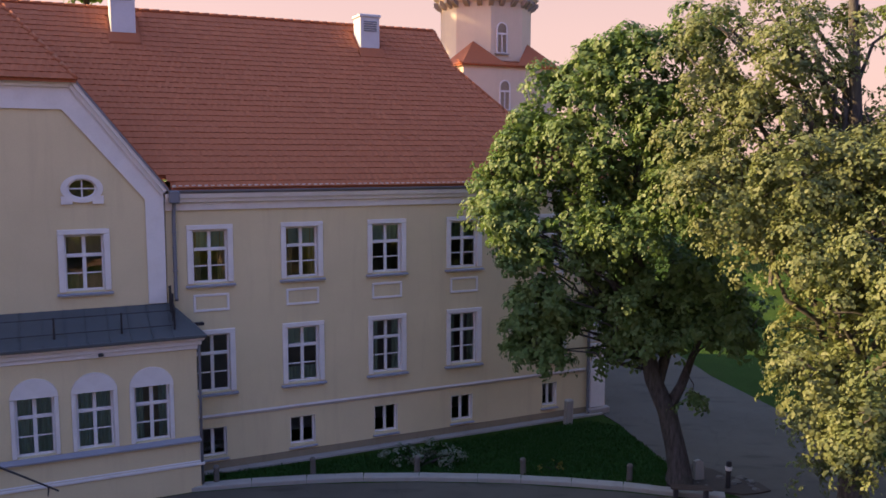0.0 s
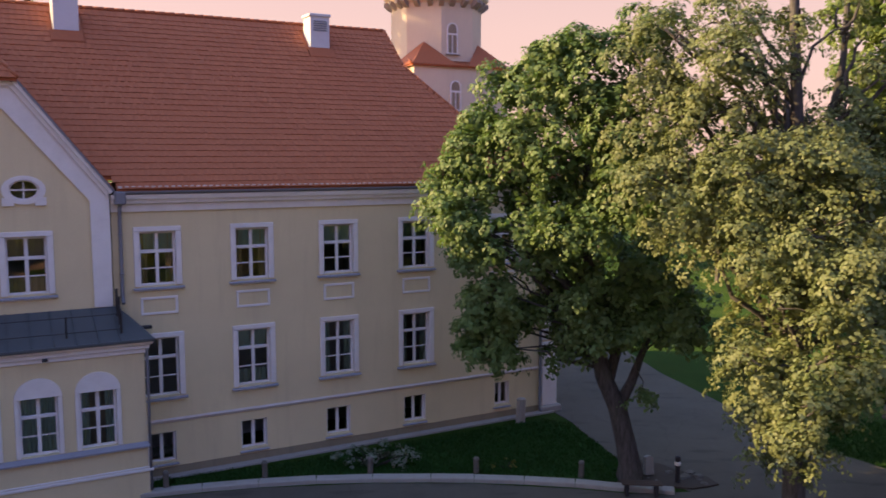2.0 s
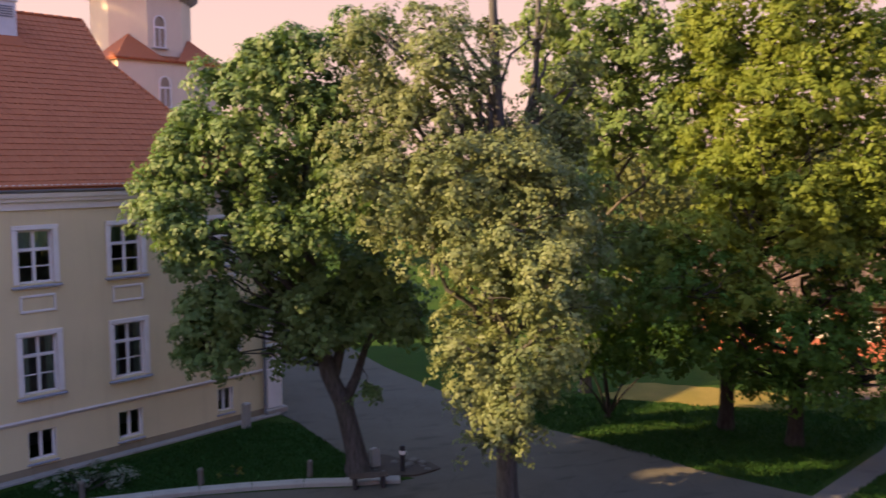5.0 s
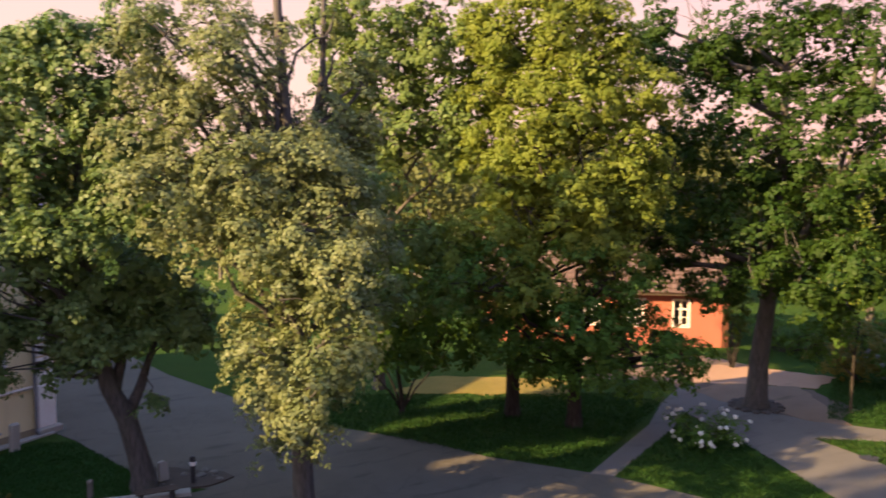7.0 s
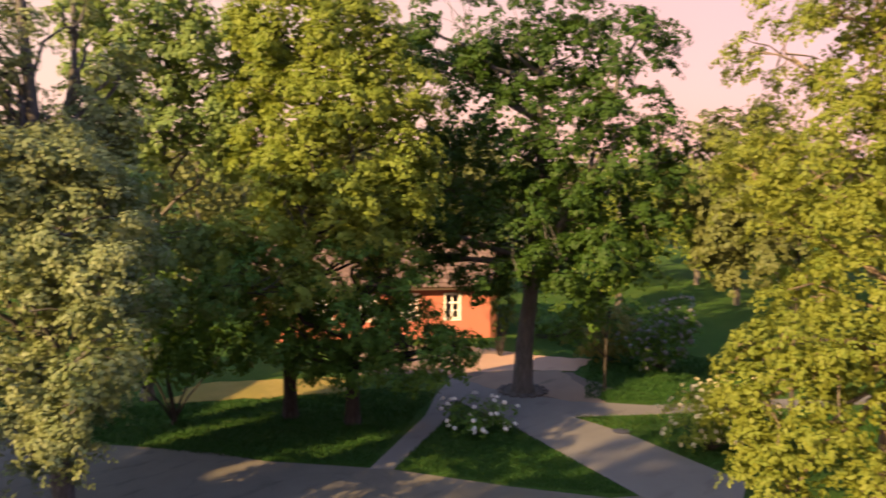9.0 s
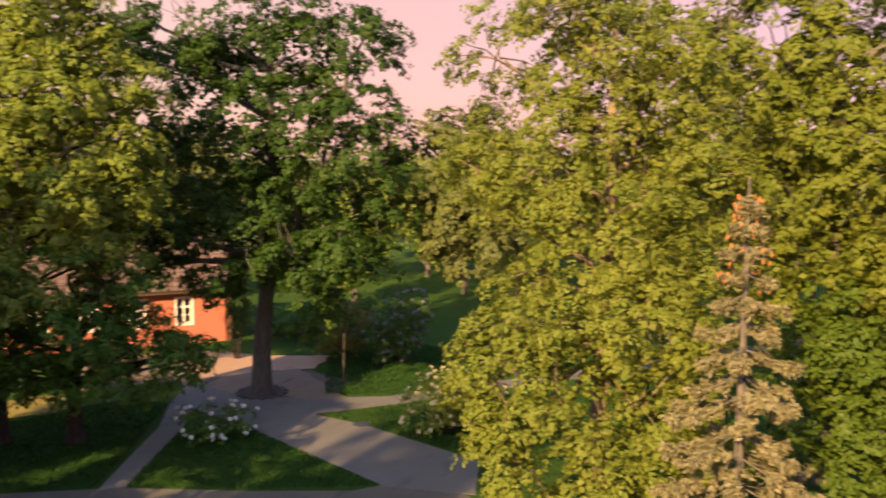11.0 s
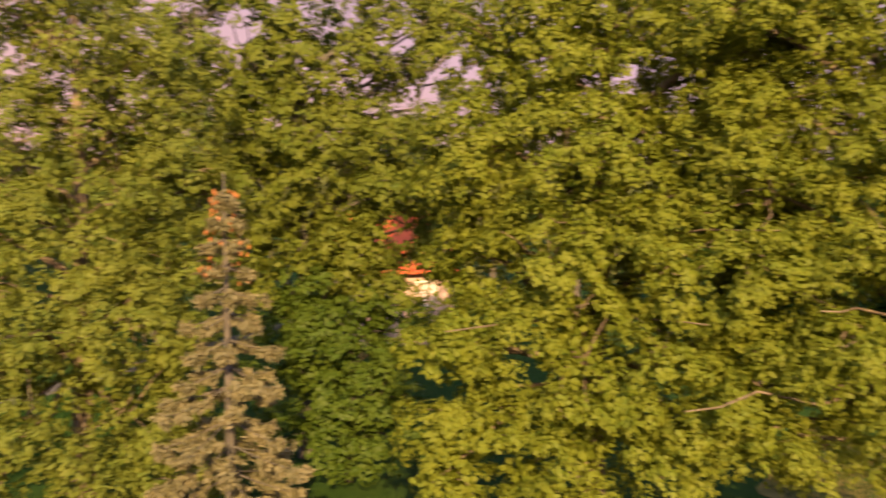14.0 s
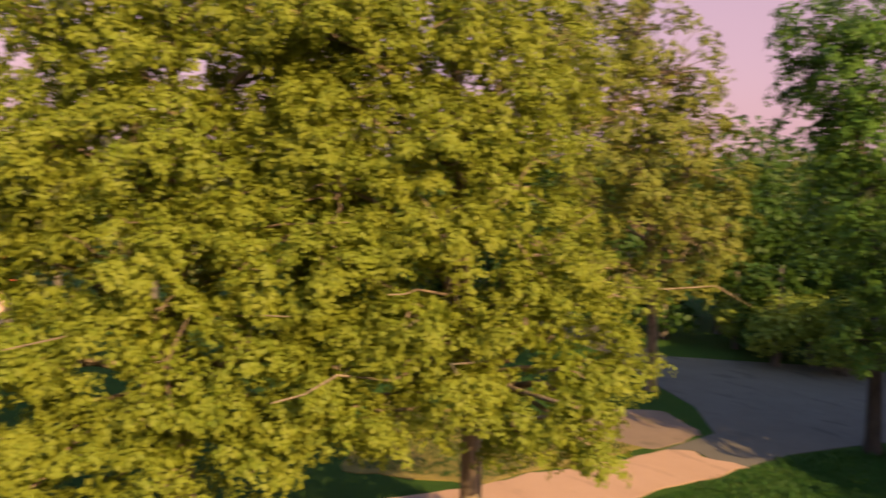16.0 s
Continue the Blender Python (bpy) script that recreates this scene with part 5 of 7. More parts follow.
# tall linden with hanging boughs
tree("linden_tree", "tall linden with pale hanging boughs beside the drive", (10.1, 22.9),
     [(10.05, 22.9, 2), (10.0, 22.9, 5), (9.95, 22.95, 8), (9.8, 23.0, 11), (9.65, 23.1, 13.5), (9.5, 23.2, 17)], 0.30,
     [(9.2, 21.7, 6.2, 1.5, 1.4), (8.9, 21.6, 4.7, 1.3, 1.4), (9.3, 21.5, 3.3, 1.2, 1.0), (10.2, 22.3, 4.6, 1.2, 1.5), (6.6, 23.1, 9.7, 1.7, 1.3), (8.6, 22.3, 8.4, 1.7, 1.3), (7.2, 22.7, 8.3, 1.0, 0.6),
      (10.2, 22.4, 9.7, 1.9, 1.6), (8.9, 23.4, 10.9, 2.5, 1.3), (6.4, 24.4, 11.3, 1.5, 1.3), (11.1, 22.4, 7.8, 1.5, 1.8), (11.8, 22.6, 6.0, 1.2, 1.5), (9.7, 19.2, 7.6, 1.1, 1.0), (9.1, 18.7, 6.2, 1.0, 1.0), (8.6, 18.7, 4.9, 0.8, 1.1), (9.4, 20.2, 8.7, 1.1, 0.9), (8.0, 20.1, 5.7, 0.9, 1.2), (8.4, 20.3, 7.0, 1.0, 1.0), (8.0, 21.1, 8.3, 1.0, 0.9),
      (6.6, 24.1, 12.1, 1, 1), (7.5, 22.8, 11.7, 0.9, 0.9), (7.9, 22.6, 13.2, 0.6, 0.6), (7.9, 21.6, 10.2, 1.2, 0.9), (9.5, 20.9, 10.5, 1.2, 0.7), (10.3, 20.6, 9.2, 1.2, 0.9),
      (11.4, 22.3, 11.1, 0.7, 0.7), (11.2, 22.9, 12.2, 0.6, 0.6), (12.2, 23, 12.9, 0.7, 0.7), (8.9, 22.8, 11.4, 0.8, 0.6), (9.8, 21.9, 10.6, 0.9, 0.6), (9.5, 23.9, 4, 0.9, 0.8), (9.4, 22.9, 3.7, 0.9, 0.7)],
     LINDEN, BARK_OAK, 2, radius=0.38, leaf=0.096, per=96, density=3.4, gap=-0.12, core=6.0, droop=1.3, tuft=0.15, low_limb=0.2, reach=1.1,
     sparse=[(8.7, 24, 13.9, 0.8, 0.6), (8, 24.7, 14.4, 0.8, 0.6), (8.8, 23.4, 12.8, 0.7, 0.7), (5.7, 24.3, 13.2, 0.8, 0.8), (6.5, 24.2, 14, 0.8, 0.8), (6.6, 23.6, 13.9, 1.1, 0.8), (8.2, 22.5, 13.0, 1.3, 1.0), (7.3, 23.4, 12.5, 1.1, 0.8), (8.3, 24.1, 13.4, 2.0, 1.5), (6.7, 25.1, 13.1, 1.5, 1.4), (9.6, 23.1, 14.4, 0.6, 0.4), (10.7, 23, 14.4, 0.6, 0.4), (11.3, 22.7, 13.6, 0.5, 0.4), (8.8, 23.4, 13.4, 0.5, 0.7), (10.2, 22.8, 11.5, 0.5, 0.3), (11.6, 22.4, 12.5, 0.5, 0.4), (11.8, 22.3, 11.5, 0.6, 0.3), (10.9, 22.5, 11.1, 0.7, 0.2)], sparse_density=2.0,
     forks=[[(9.9, 22.95, 8.5), (10.6, 23.2, 10.5), (11.1, 23.4, 13), (11.2, 23.4, 17)]],
     sprigs=[[(9.7, 23.2, 11.9), (9.9, 23.1, 12.7), (10.1, 23, 13.4), (10.6, 22.9, 13.8), (11, 22.7, 13.9)], [(10.8, 23, 13.7), (11.1, 22.9, 14.1), (11.2, 22.8, 14.6)], [(9.4, 23.2, 13), (9, 23.3, 13.5), (8.6, 23.5, 14.2), (8.3, 23.6, 14.8)], [(10.6, 22.9, 11.2), (11.2, 22.6, 11.5), (11.9, 22.2, 11.6)]])
tree("linden_tree", "dark green linden deeper in the park", (18.6, 33.6),
     [(18.6, 33.4, 3), (18.4, 32.4, 7), (18.2, 31.0, 11), (18.2, 30.6, 15)], 0.24,
     [(15.8, 31.2, 15.7, 1.7, 1.8), (17.4, 30.4, 15.3, 1.8, 1.8), (18.6, 29, 15.5, 1.7, 1.8), (20.4, 28.5, 14.7, 1.4, 1.6), (16.1, 30.5, 13.3, 1.7, 1.7), (17.9, 29.5, 13.1, 1.8, 1.7), (19.4, 28.5, 12.4, 1.6, 1.6), (16.3, 30.4, 11.3, 1.5, 1.3),
      (17.8, 29, 11.2, 1.5, 1.3), (19.3, 28, 10.6, 1.1, 1.0), (16, 30, 13.8, 1.1, 1.3),
      (14.2, 26.4, 9.5, 1.2, 1.1), (15, 26, 7.7, 1.2, 1.1), (13.7, 25.6, 6.4, 1, 1), (16.3, 25.8, 7.2, 1.2, 1.1), (16.7, 24.9, 6.1, 1.1, 0.9), (14.4, 25.2, 5.7, 1, 0.8)],
     PARK, BARK_GREY, 3, per=64, leaf=0.15, density=2.2, gap=-0.25, radius=0.42)
tree("small_tree", "low dark tree with many stems on the shaded lawn", (17.5, 29.7), [(17.4, 29.6, 0.9), (17.1, 29.4, 2.0), (16.9, 29.2, 3.4)], 0.09,
     [(15.2, 28.4, 3.8, 1.6, 1.3), (16.8, 27.9, 4.1, 1.8, 1.3), (18.2, 27.8, 3.6, 1.6, 1.1), (16.2, 28.3, 3.1, 1.5, 1.0), (16.3, 28.8, 5.2, 1.6, 1.2), (17.6, 28.9, 5.6, 1.5, 1.2), (18.9, 28.6, 4.9, 1.3, 1.1)], DEEP, BARK_DARK, 4, density=2.6, per=64, leaf=0.125, radius=0.4,
     forks=[[(17.5, 29.7, 0.1), (16.9, 29.6, 1.0), (16.0, 29.4, 1.9), (15.2, 29.2, 3.0)], [(17.5, 29.7, 0.1), (17.8, 29.5, 1.1), (18.3, 29.3, 2.2), (18.7, 29.0, 3.4)], [(17.5, 29.7, 0.1), (17.2, 29.9, 1.2), (16.6, 29.9, 2.4), (16.2, 29.6, 3.6)], [(17.5, 29.7, 0.1), (18.2, 29.8, 0.9), (19.2, 29.6, 1.9), (19.8, 29.2, 3.0)]])
tree("maple_tree", "tall yellow-green maple with a dark trunk on the lawn", (21.2, 27.1),
     [(21.2, 27.1, 3), (21.25, 26.9, 6), (21.3, 26.3, 9), (21.4, 25.8, 12), (21.4, 25.7, 15)], 0.27,
     [(21.4, 25.8, 14.7, 2.7, 2.4), (21.7, 24.8, 11.7, 2.8, 2.4), (20.5, 25.6, 9.4, 1.7, 1.7), (21.6, 24.3, 7.9, 2.4, 1.7), (23.3, 24.7, 13.9, 1.8, 2.0), (20.4, 27.2, 12.2, 1.6, 2.2), (17.6, 24.5, 7.3, 1.8, 1.35), (19.3, 23.9, 6.4, 2.0, 1.2), (20.2, 25.5, 9.4, 1.7, 1.5), (21.5, 23.7, 8.3, 1.9, 1.3), (22.7, 22.6, 10.0, 1.7, 1.7), (20.5, 24.5, 11.6, 1.9, 1.7), (19.9, 26.3, 13.1, 1.5, 1.7), (22.3, 23.7, 13.1, 1.9, 1.7), (23.6, 22.3, 12.5, 1.1, 1.3), (22.8, 22.5, 7.6, 1.5, 1.2), (21.8, 23.5, 7.2, 1.3, 1.1), (18.9, 23.7, 9.0, 0.8, 0.7), (19.7, 22.6, 9.2, 0.8, 0.7), (19.5, 23.4, 9.9, 0.8, 0.7), (20.5, 21.9, 8.8, 0.7, 0.6), (18.4, 24.4, 9.7, 0.8, 0.7), (20.4, 22.6, 10.0, 0.8, 0.6), (22.4, 23.6, 15.7, 0.9, 0.8), (23.1, 23.3, 14.6, 0.8, 0.7), (19.5, 27.2, 15.6, 0.8, 0.9), (19.9, 27.0, 14.3, 0.8, 0.8), (21.9, 24.0, 16.1, 1.0, 0.6),
      (23.6, 23.1, 11.5, 1.2, 1.5), (23.7, 23, 9.2, 1.2, 1.3), (21, 23.5, 7.1, 1.2, 0.9), (19.9, 26.3, 15.1, 1.3, 1.3), (21.3, 25.2, 16.1, 1.7, 1.1), (19.2, 25.6, 10.6, 1.3, 1.3)],
     LIME, BARK_DARK, 5, radius=0.4, per=72, density=2.6, leaf=0.125, gap=-0.25, low_limb=0.3)
tree("maple_tree", "low dark maple with wide boughs over the lawn", (22.4, 24.7), [(22.4, 24.7, 2), (22.4, 24.5, 4), (22.3, 24.3, 6)], 0.27,
     [(20.4, 23.2, 5.2, 2.4, 1.6), (22.8, 23.2, 4.0, 2.2, 1.4), (23.7, 21.8, 3.0, 1.6, 1.0), (22.4, 22.8, 2.9, 1.9, 1.1), (21.0, 25.4, 3.5, 1.8, 1.3), (17.0, 23.6, 6.2, 1.7, 1.35), (21.1, 27.3, 3.6, 1.9, 1.1), (18.8, 24.7, 4.5, 1.6, 0.9), (19.9, 23.8, 3.7, 1.6, 0.9), (21.6, 22.9, 2.8, 1.6, 0.7), (22.3, 21.6, 3.8, 1.5, 0.9), (23.3, 20.4, 3.3, 1.0, 0.6), (20.0, 27.0, 3.3, 1.1, 0.9), (21.0, 25.7, 3.0, 1.2, 0.9), (22.3, 23.8, 3.5, 1.1, 0.9), (23.2, 22.9, 4.2, 1.1, 0.8), (23.8, 21.7, 3.4, 1.0, 0.8), (24.4, 20.7, 3.4, 0.7, 0.5), (21.5, 25.0, 4.8, 1.1, 0.7), (22.9, 24.6, 6.0, 1.1, 0.8), (20.8, 23, 7, 1.2, 0.7), (22, 21.9, 6.7, 1, 0.7), (20.1, 24.3, 6.3, 1, 0.7), (21.5, 22.4, 5.9, 0.9, 0.5), (22.6, 21.2, 6, 0.6, 0.5)],
     DEEP, BARK_DARK, 6, density=3.3, per=56, radius=0.4, leaf=0.125, gap=0.0, core=2.5)
tree("oak_tree", "tall dark oak with a grey trunk in a ring of stones", (30.7, 22.5),
     [(30.75, 22.5, 2), (30.9, 22.3, 4.5), (31.0, 22.2, 7), (31.0, 22.0, 10), (30.9, 21.9, 14)], 0.42,
     [(29.6, 23.9, 11.7, 2.7, 2.2), (30.2, 21.3, 11.4, 2.7, 2.4), (31.9, 18.8, 11.4, 2.9, 2.4), (32.6, 17.5, 10.3, 1.9, 1.9), (28.6, 25.0, 9.2, 2.5, 2.2), (29.8, 21.9, 7.6, 2.9, 1.9), (31.4, 19.5, 7.6, 2.7, 1.7), (29.1, 22.8, 5.9, 2.2, 1.0), (25.7, 23.6, 7.4, 1.1, 0.8), (32.8, 18.1, 8.1, 2.2, 2.0), (30.7, 20.2, 9.3, 2.2, 1.9), (29.2, 24.3, 15.0, 1.2, 0.7), (30.6, 22.5, 15.7, 1.8, 1.5), (32.0, 20.5, 15.2, 1.5, 1.3), (32.5, 19.6, 13.4, 1.5, 1.3), (30.1, 23.2, 13.3, 1.8, 1.5), (33.3, 18.3, 11.8, 1.0, 1.0), (26.3, 25.3, 7.6, 1.1, 0.9), (27.6, 24.3, 7.1, 1.1, 0.9), (28.6, 23.5, 8.0, 1.1, 1.0), (25.4, 25.8, 6.4, 1.0, 0.7), (26.8, 24.8, 5.9, 0.9, 0.5), (29.3, 22.9, 6.8, 1.0, 0.9), (27.0, 25.3, 16.1, 0.8, 0.9), (26.8, 25.5, 14.7, 0.8, 0.8),
      (26.6, 21.6, 5.6, 1.2, 0.6), (27.5, 20.2, 5.8, 1.3, 0.7), (28.2, 19, 6.2, 1.3, 0.7), (28.2, 19, 6.7, 1.5, 0.7), (29.1, 17.5, 6.6, 1.3, 0.8), (28.9, 18.8, 5.3, 1, 0.6), (30.5, 17.2, 5.9, 1.1, 0.7), (30, 18.1, 4.9, 0.8, 0.6)],
     OAK_AND_SHADE, BARK_OAK, 7, density=2.3, leaf=0.15, per=72, radius=0.42, gap=-0.04, tuft=0.19, core=3.0, low_limb=0.42,
     sparse=[(30.9, 22.2, 15.8, 3.8, 2.3), (29.8, 25.1, 15.9, 2.6, 2.3), (32.1, 19.3, 14.7, 2.7, 2.5), (32.5, 17.7, 16.2, 1.7, 1.5), (28.7, 26.4, 14.4, 2.1, 1.5)], sparse_density=1.6,
     forks=[[(30.9, 22.3, 5.5), (31.6, 21.2, 7.5), (32.1, 20.3, 9.5), (32.3, 19.6, 12.5)]])
tree("small_tree", "slender dark young tree near the oak", (33.4, 19.9), [(33.4, 19.9, 1.2), (33.45, 19.9, 2.4), (33.5, 19.8, 3.8)], 0.05,
     [(33.1, 20.6, 3.3, 1, 0.9), (32.8, 21.2, 2.6, 0.6, 0.7), (33.7, 20.6, 4.2, 1, 0.7)], DEEP, BARK_DARK, 18, density=2.4, per=48, leaf=0.13, radius=0.38)
tree("maple_tree", "large bright green maple that overhangs the footpath", (24.2, 5.8),
     [(24.1, 5.8, 3), (24.0, 5.7, 6), (24.0, 5.6, 10), (24.1, 5.6, 14)], 0.30,
     [(24.2, 6.4, 13.3, 2.5, 2.1), (22.9, 7.0, 10.4, 2.0, 1.7), (25.0, 5.1, 11.7, 2.2, 2.2), (22.9, 5.4, 8.6, 2.3, 1.7), (22.4, 7.2, 7.3, 1.4, 1.4), (21.9, 5.1, 6.0, 2.3, 1.7), (20.6, 6.2, 4.4, 1.9, 1.5),
      (21.6, 4.3, 4.1, 1.7, 1.7), (20.1, 7.7, 5.9, 0.7, 0.6), (19.6, 7.4, 5.3, 0.9, 0.7), (19.9, 6.7, 2.8, 1.5, 1.2), (20.5, 4.7, 2.6, 1.9, 1.3), (24.3, 3.3, 7.3, 1.3, 2.4), (24.7, 3.6, 10.1, 1.5, 1.6), (22.6, 4.1, 6.3, 1.7, 1.7), (23.3, 3.4, 4.6, 1.4, 1.9), (23.5, 8.4, 8.8, 1.3, 1.3), (24.2, 9.4, 9.9, 1.4, 1.4), (25.6, 4.3, 13.1, 1.9, 1.7), (22.3, 2.7, 2.5, 1.4, 1.3), (19.7, 8.1, 4.4, 0.9, 0.7), (25.5, 5.3, 13.1, 2.1, 1.9), (25.1, 6.9, 14.0, 2.1, 1.4), (26.7, 3.8, 11.8, 2.0, 1.8), (26.8, 3.0, 9.5, 1.4, 1.4), (24.5, 4.8, 10.1, 1.8, 1.6), (19.8, 7.1, 6.4, 0.8, 0.6), (20.0, 6.5, 5.9, 0.8, 0.6), (19.6, 7.5, 6.2, 0.6, 0.5)],
     FRESH, BARK_PALE, 8, twigs=0.2, density=3.0, per=96, leaf=0.094, radius=0.38, lift=0.9, droop=0.9, tuft=0.13, core=5.0, sparse=[(23.5, 8.6, 13.2, 1.7, 1.0), (23.8, 7.7, 14.3, 1.8, 1.0), (26.1, 10.1, 11.0, 1.8, 1.1)], sparse_density=1.3)
tree("ash_tree", "sunlit young ash between the footpath and the meadow", (34.9, 12.1), [(34.9, 12.1, 4), (34.9, 12.1, 8), (34.9, 12.1, 12)], 0.09,
     [(34.3, 15.2, 11.2, 1.5, 1.5), (34.3, 13.9, 9.4, 1.7, 1.7), (34.1, 15.7, 8.6, 1.7, 1.5), (34.1, 14.4, 6.8, 2.0, 1.2), (33.7, 12.7, 7.4, 1.4, 1.4), (34.4, 13.6, 11.4, 1.2, 1.2)],
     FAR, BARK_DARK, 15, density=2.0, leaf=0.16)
tree("ash_tree", "green ash with a broken crown behind the spruce", (29.5, -0.3), [(29.5, -0.3, 4), (29.4, -0.2, 8), (29.6, 0, 12), (29.8, 0.2, 15)], 0.26,
     [(29.0, -0.1, 10.8, 2.5, 1.7), (28.9, -1.9, 9.5, 1.5, 1.3), (29.0, 0.2, 8.2, 1.5, 1.5), (28.5, 1.3, 6.7, 1.5, 1.7), (28.0, -1.0, 6.8, 1.1, 0.8), (29.0, 1.2, 10.0, 2.1, 1.7), (29.9, -2.8, 11.0, 1.8, 1.6), (26.8, -3.5, 10.9, 1.6, 1.2), (27.5, -1.5, 8.2, 1.1, 1.1), (26.9, -2.0, 7.8, 0.9, 1.6), (26.8, -3.1, 9.6, 1.4, 0.7), (26.9, -1.7, 7.9, 0.8, 1.4), (26.3, -3.0, 6.5, 1.1, 0.6), (26.6, -4.5, 8.0, 0.6, 1.1), (26.7, -3.7, 7.3, 0.8, 0.4), (26.8, -2.9, 8.7, 0.4, 0.4), (27.0, -4.0, 8.7, 0.4, 0.3)],
     ASH, BARK_GREY, 9, radius=0.42, per=64, leaf=0.14, density=2.6, tuft=0.18, sparse=[(30.7, -4.4, 14.9, 1.2, 1.0), (30.5, -5.7, 14.6, 1.2, 1.0), (30.8, -3.8, 13.4, 1.2, 1.0), (30.4, -5.9, 13.2, 1.0, 0.8), (30.2, -6.8, 14.8, 0.8, 1.0), (31.5, -5.3, 15.6, 1.3, 0.9), (27.4, -2.8, 6.5, 1.1, 0.7), (27.1, -4.5, 7.8, 0.9, 1.1), (27.4, -2.6, 8.3, 0.7, 0.7), (30.0, 1.5, 14.0, 2.6, 2.0), (30.0, -1.3, 13.4, 2.6, 2.0), (30.0, 0.0, 14.6, 2.6, 2.0), (28.8, 3.3, 14.5, 2.1, 1.7), (29.9, -2.5, 14.5, 2.2, 1.8), (31, 0.4, 14.4, 1.6, 1.4), (31, -1.7, 13.3, 1.6, 1.4), (30.8, -3.5, 14.9, 1.6, 1.4), (30.9, 1.9, 12.8, 1.4, 1.2)], sparse_density=2.8)
tree("small_tree", "dark green young tree between the spruce and the maple", (26.9, -1.6), [(26.9, -1.6, 1.5), (26.8, -1.7, 3.2), (26.8, -1.6, 5.4)], 0.12,
     [(27, -0.9, 5.5, 1.6, 1.4), (26.5, -1.1, 3.5, 2, 2), (26.4, -2, 1.9, 1.7, 1.3), (28, 0.4, 5.7, 1.3, 1.7), (26.5, -1.5, 5, 1.4, 1.1), (27, 0.1, 3.7, 1.6, 1.6), (27, -0.5, 1.9, 1.9, 1.3), (25.9, -2.2, 3.4, 1.2, 1.6), (26.4, -2.5, 5, 0.9, 1.1), (25.8, -3, 3.1, 1.1, 1.4), (26.4, -2.5, 5.4, 1.2, 1), (25.8, -3.5, 5.2, 0.9, 0.8)],
     YOUNG, BARK_DARK, 16, per=56, density=2.6, radius=0.4, leaf=0.13)
BIG_MAPLE = tree("maple_tree", "huge sunlit maple with dense light green foliage", (20.9, -7.6), [(20.9, -7.6, 3), (20.8, -7.6, 6), (20.7, -7.6, 10), (20.6, -7.6, 13.5)], 0.34,
     [(21.4, -5.2, 13.2, 2.2, 1.6), (20.2, -7.5, 13.0, 2.4, 1.8), (20.1, -10.2, 12.7, 1.9, 1.9), (20.5, -4.7, 10.7, 1.8, 1.5), (18.8, -6.7, 10.4, 2.0, 1.6), (18.8, -9.3, 10.2, 1.9, 1.7), (20.1, -4.1, 8.2, 1.1, 0.8),
      (18.6, -5.9, 8.2, 1.9, 1.4), (17.8, -8.0, 8.1, 1.9, 1.4), (19.1, -4.1, 6.3, 1.5, 1.0), (17.7, -6.0, 6.2, 1.9, 1.4), (17.2, -8.1, 5.9, 1.9, 1.4), (17.8, -10.2, 6.7, 1.2, 1.4), (18.5, -4.3, 4.3, 1.4, 1.1),
      (17.5, -6.0, 4.1, 1.7, 1.0), (18.5, -11.0, 8.8, 1.3, 1.7), (17.3, -10.0, 4.2, 1.1, 0.8), (20.6, -4.0, 8.5, 0.8, 1.1), (21.0, -4.4, 10.2, 1.6, 1.3), (19.2, -3.3, 6.1, 0.9, 1.1), (19.0, -3.4, 4.5, 1.1, 1.1), (20.6, -6.6, 14.4, 1.9, 1.2), (20.6, -9.1, 14.5, 2.3, 1.4), (18.7, -3.5, 3.5, 1.2, 0.8), (18.1, -5.0, 3.4, 1.3, 0.8), (17.3, -7.4, 4.7, 1.6, 1.0), (17.0, -8.6, 4.8, 1.2, 0.9), (21.1, -4.4, 8.5, 0.8, 1.6), (21.2, -4.3, 8.6, 0.6, 1.3),
      (20.8, -7.1, 13.5, 1.7, 1.3), (20, -9.2, 14, 1.7, 1.3), (18.1, -10.6, 13.3, 1.7, 1.2), (21.2, -5.8, 11.5, 1.6, 1.2), (19.4, -8, 11.5, 1.7, 1.2), (17.6, -9.5, 11.2, 1.4, 1.1), (20.1, -6.1, 9.4, 1.5, 1.1), (18.4, -7.7, 9.1, 1.4, 1.1), (19.5, -4.5, 7, 1.3, 1.1), (18.5, -6.1, 6.8, 1.4, 1), (19, -4.4, 4.9, 1.4, 1), (17.9, -6.2, 4.6, 1.4, 1), (17.3, -7.9, 6.4, 1.4, 1), (16.8, -7.7, 4.3, 1.1, 0.9)],
     GOLD, BARK_PALE, 10, twigs=0.16, density=2.7, per=104, leaf=0.1, radius=0.4, lift=1.0, droop=0.9, tuft=0.135, core=8.0, sparse=[(17.7, -8.2, 3.8, 1.1, 0.9), (17.5, -11.6, 6.2, 1.0, 1.3)], sparse_density=1.5, gap=-0.22)
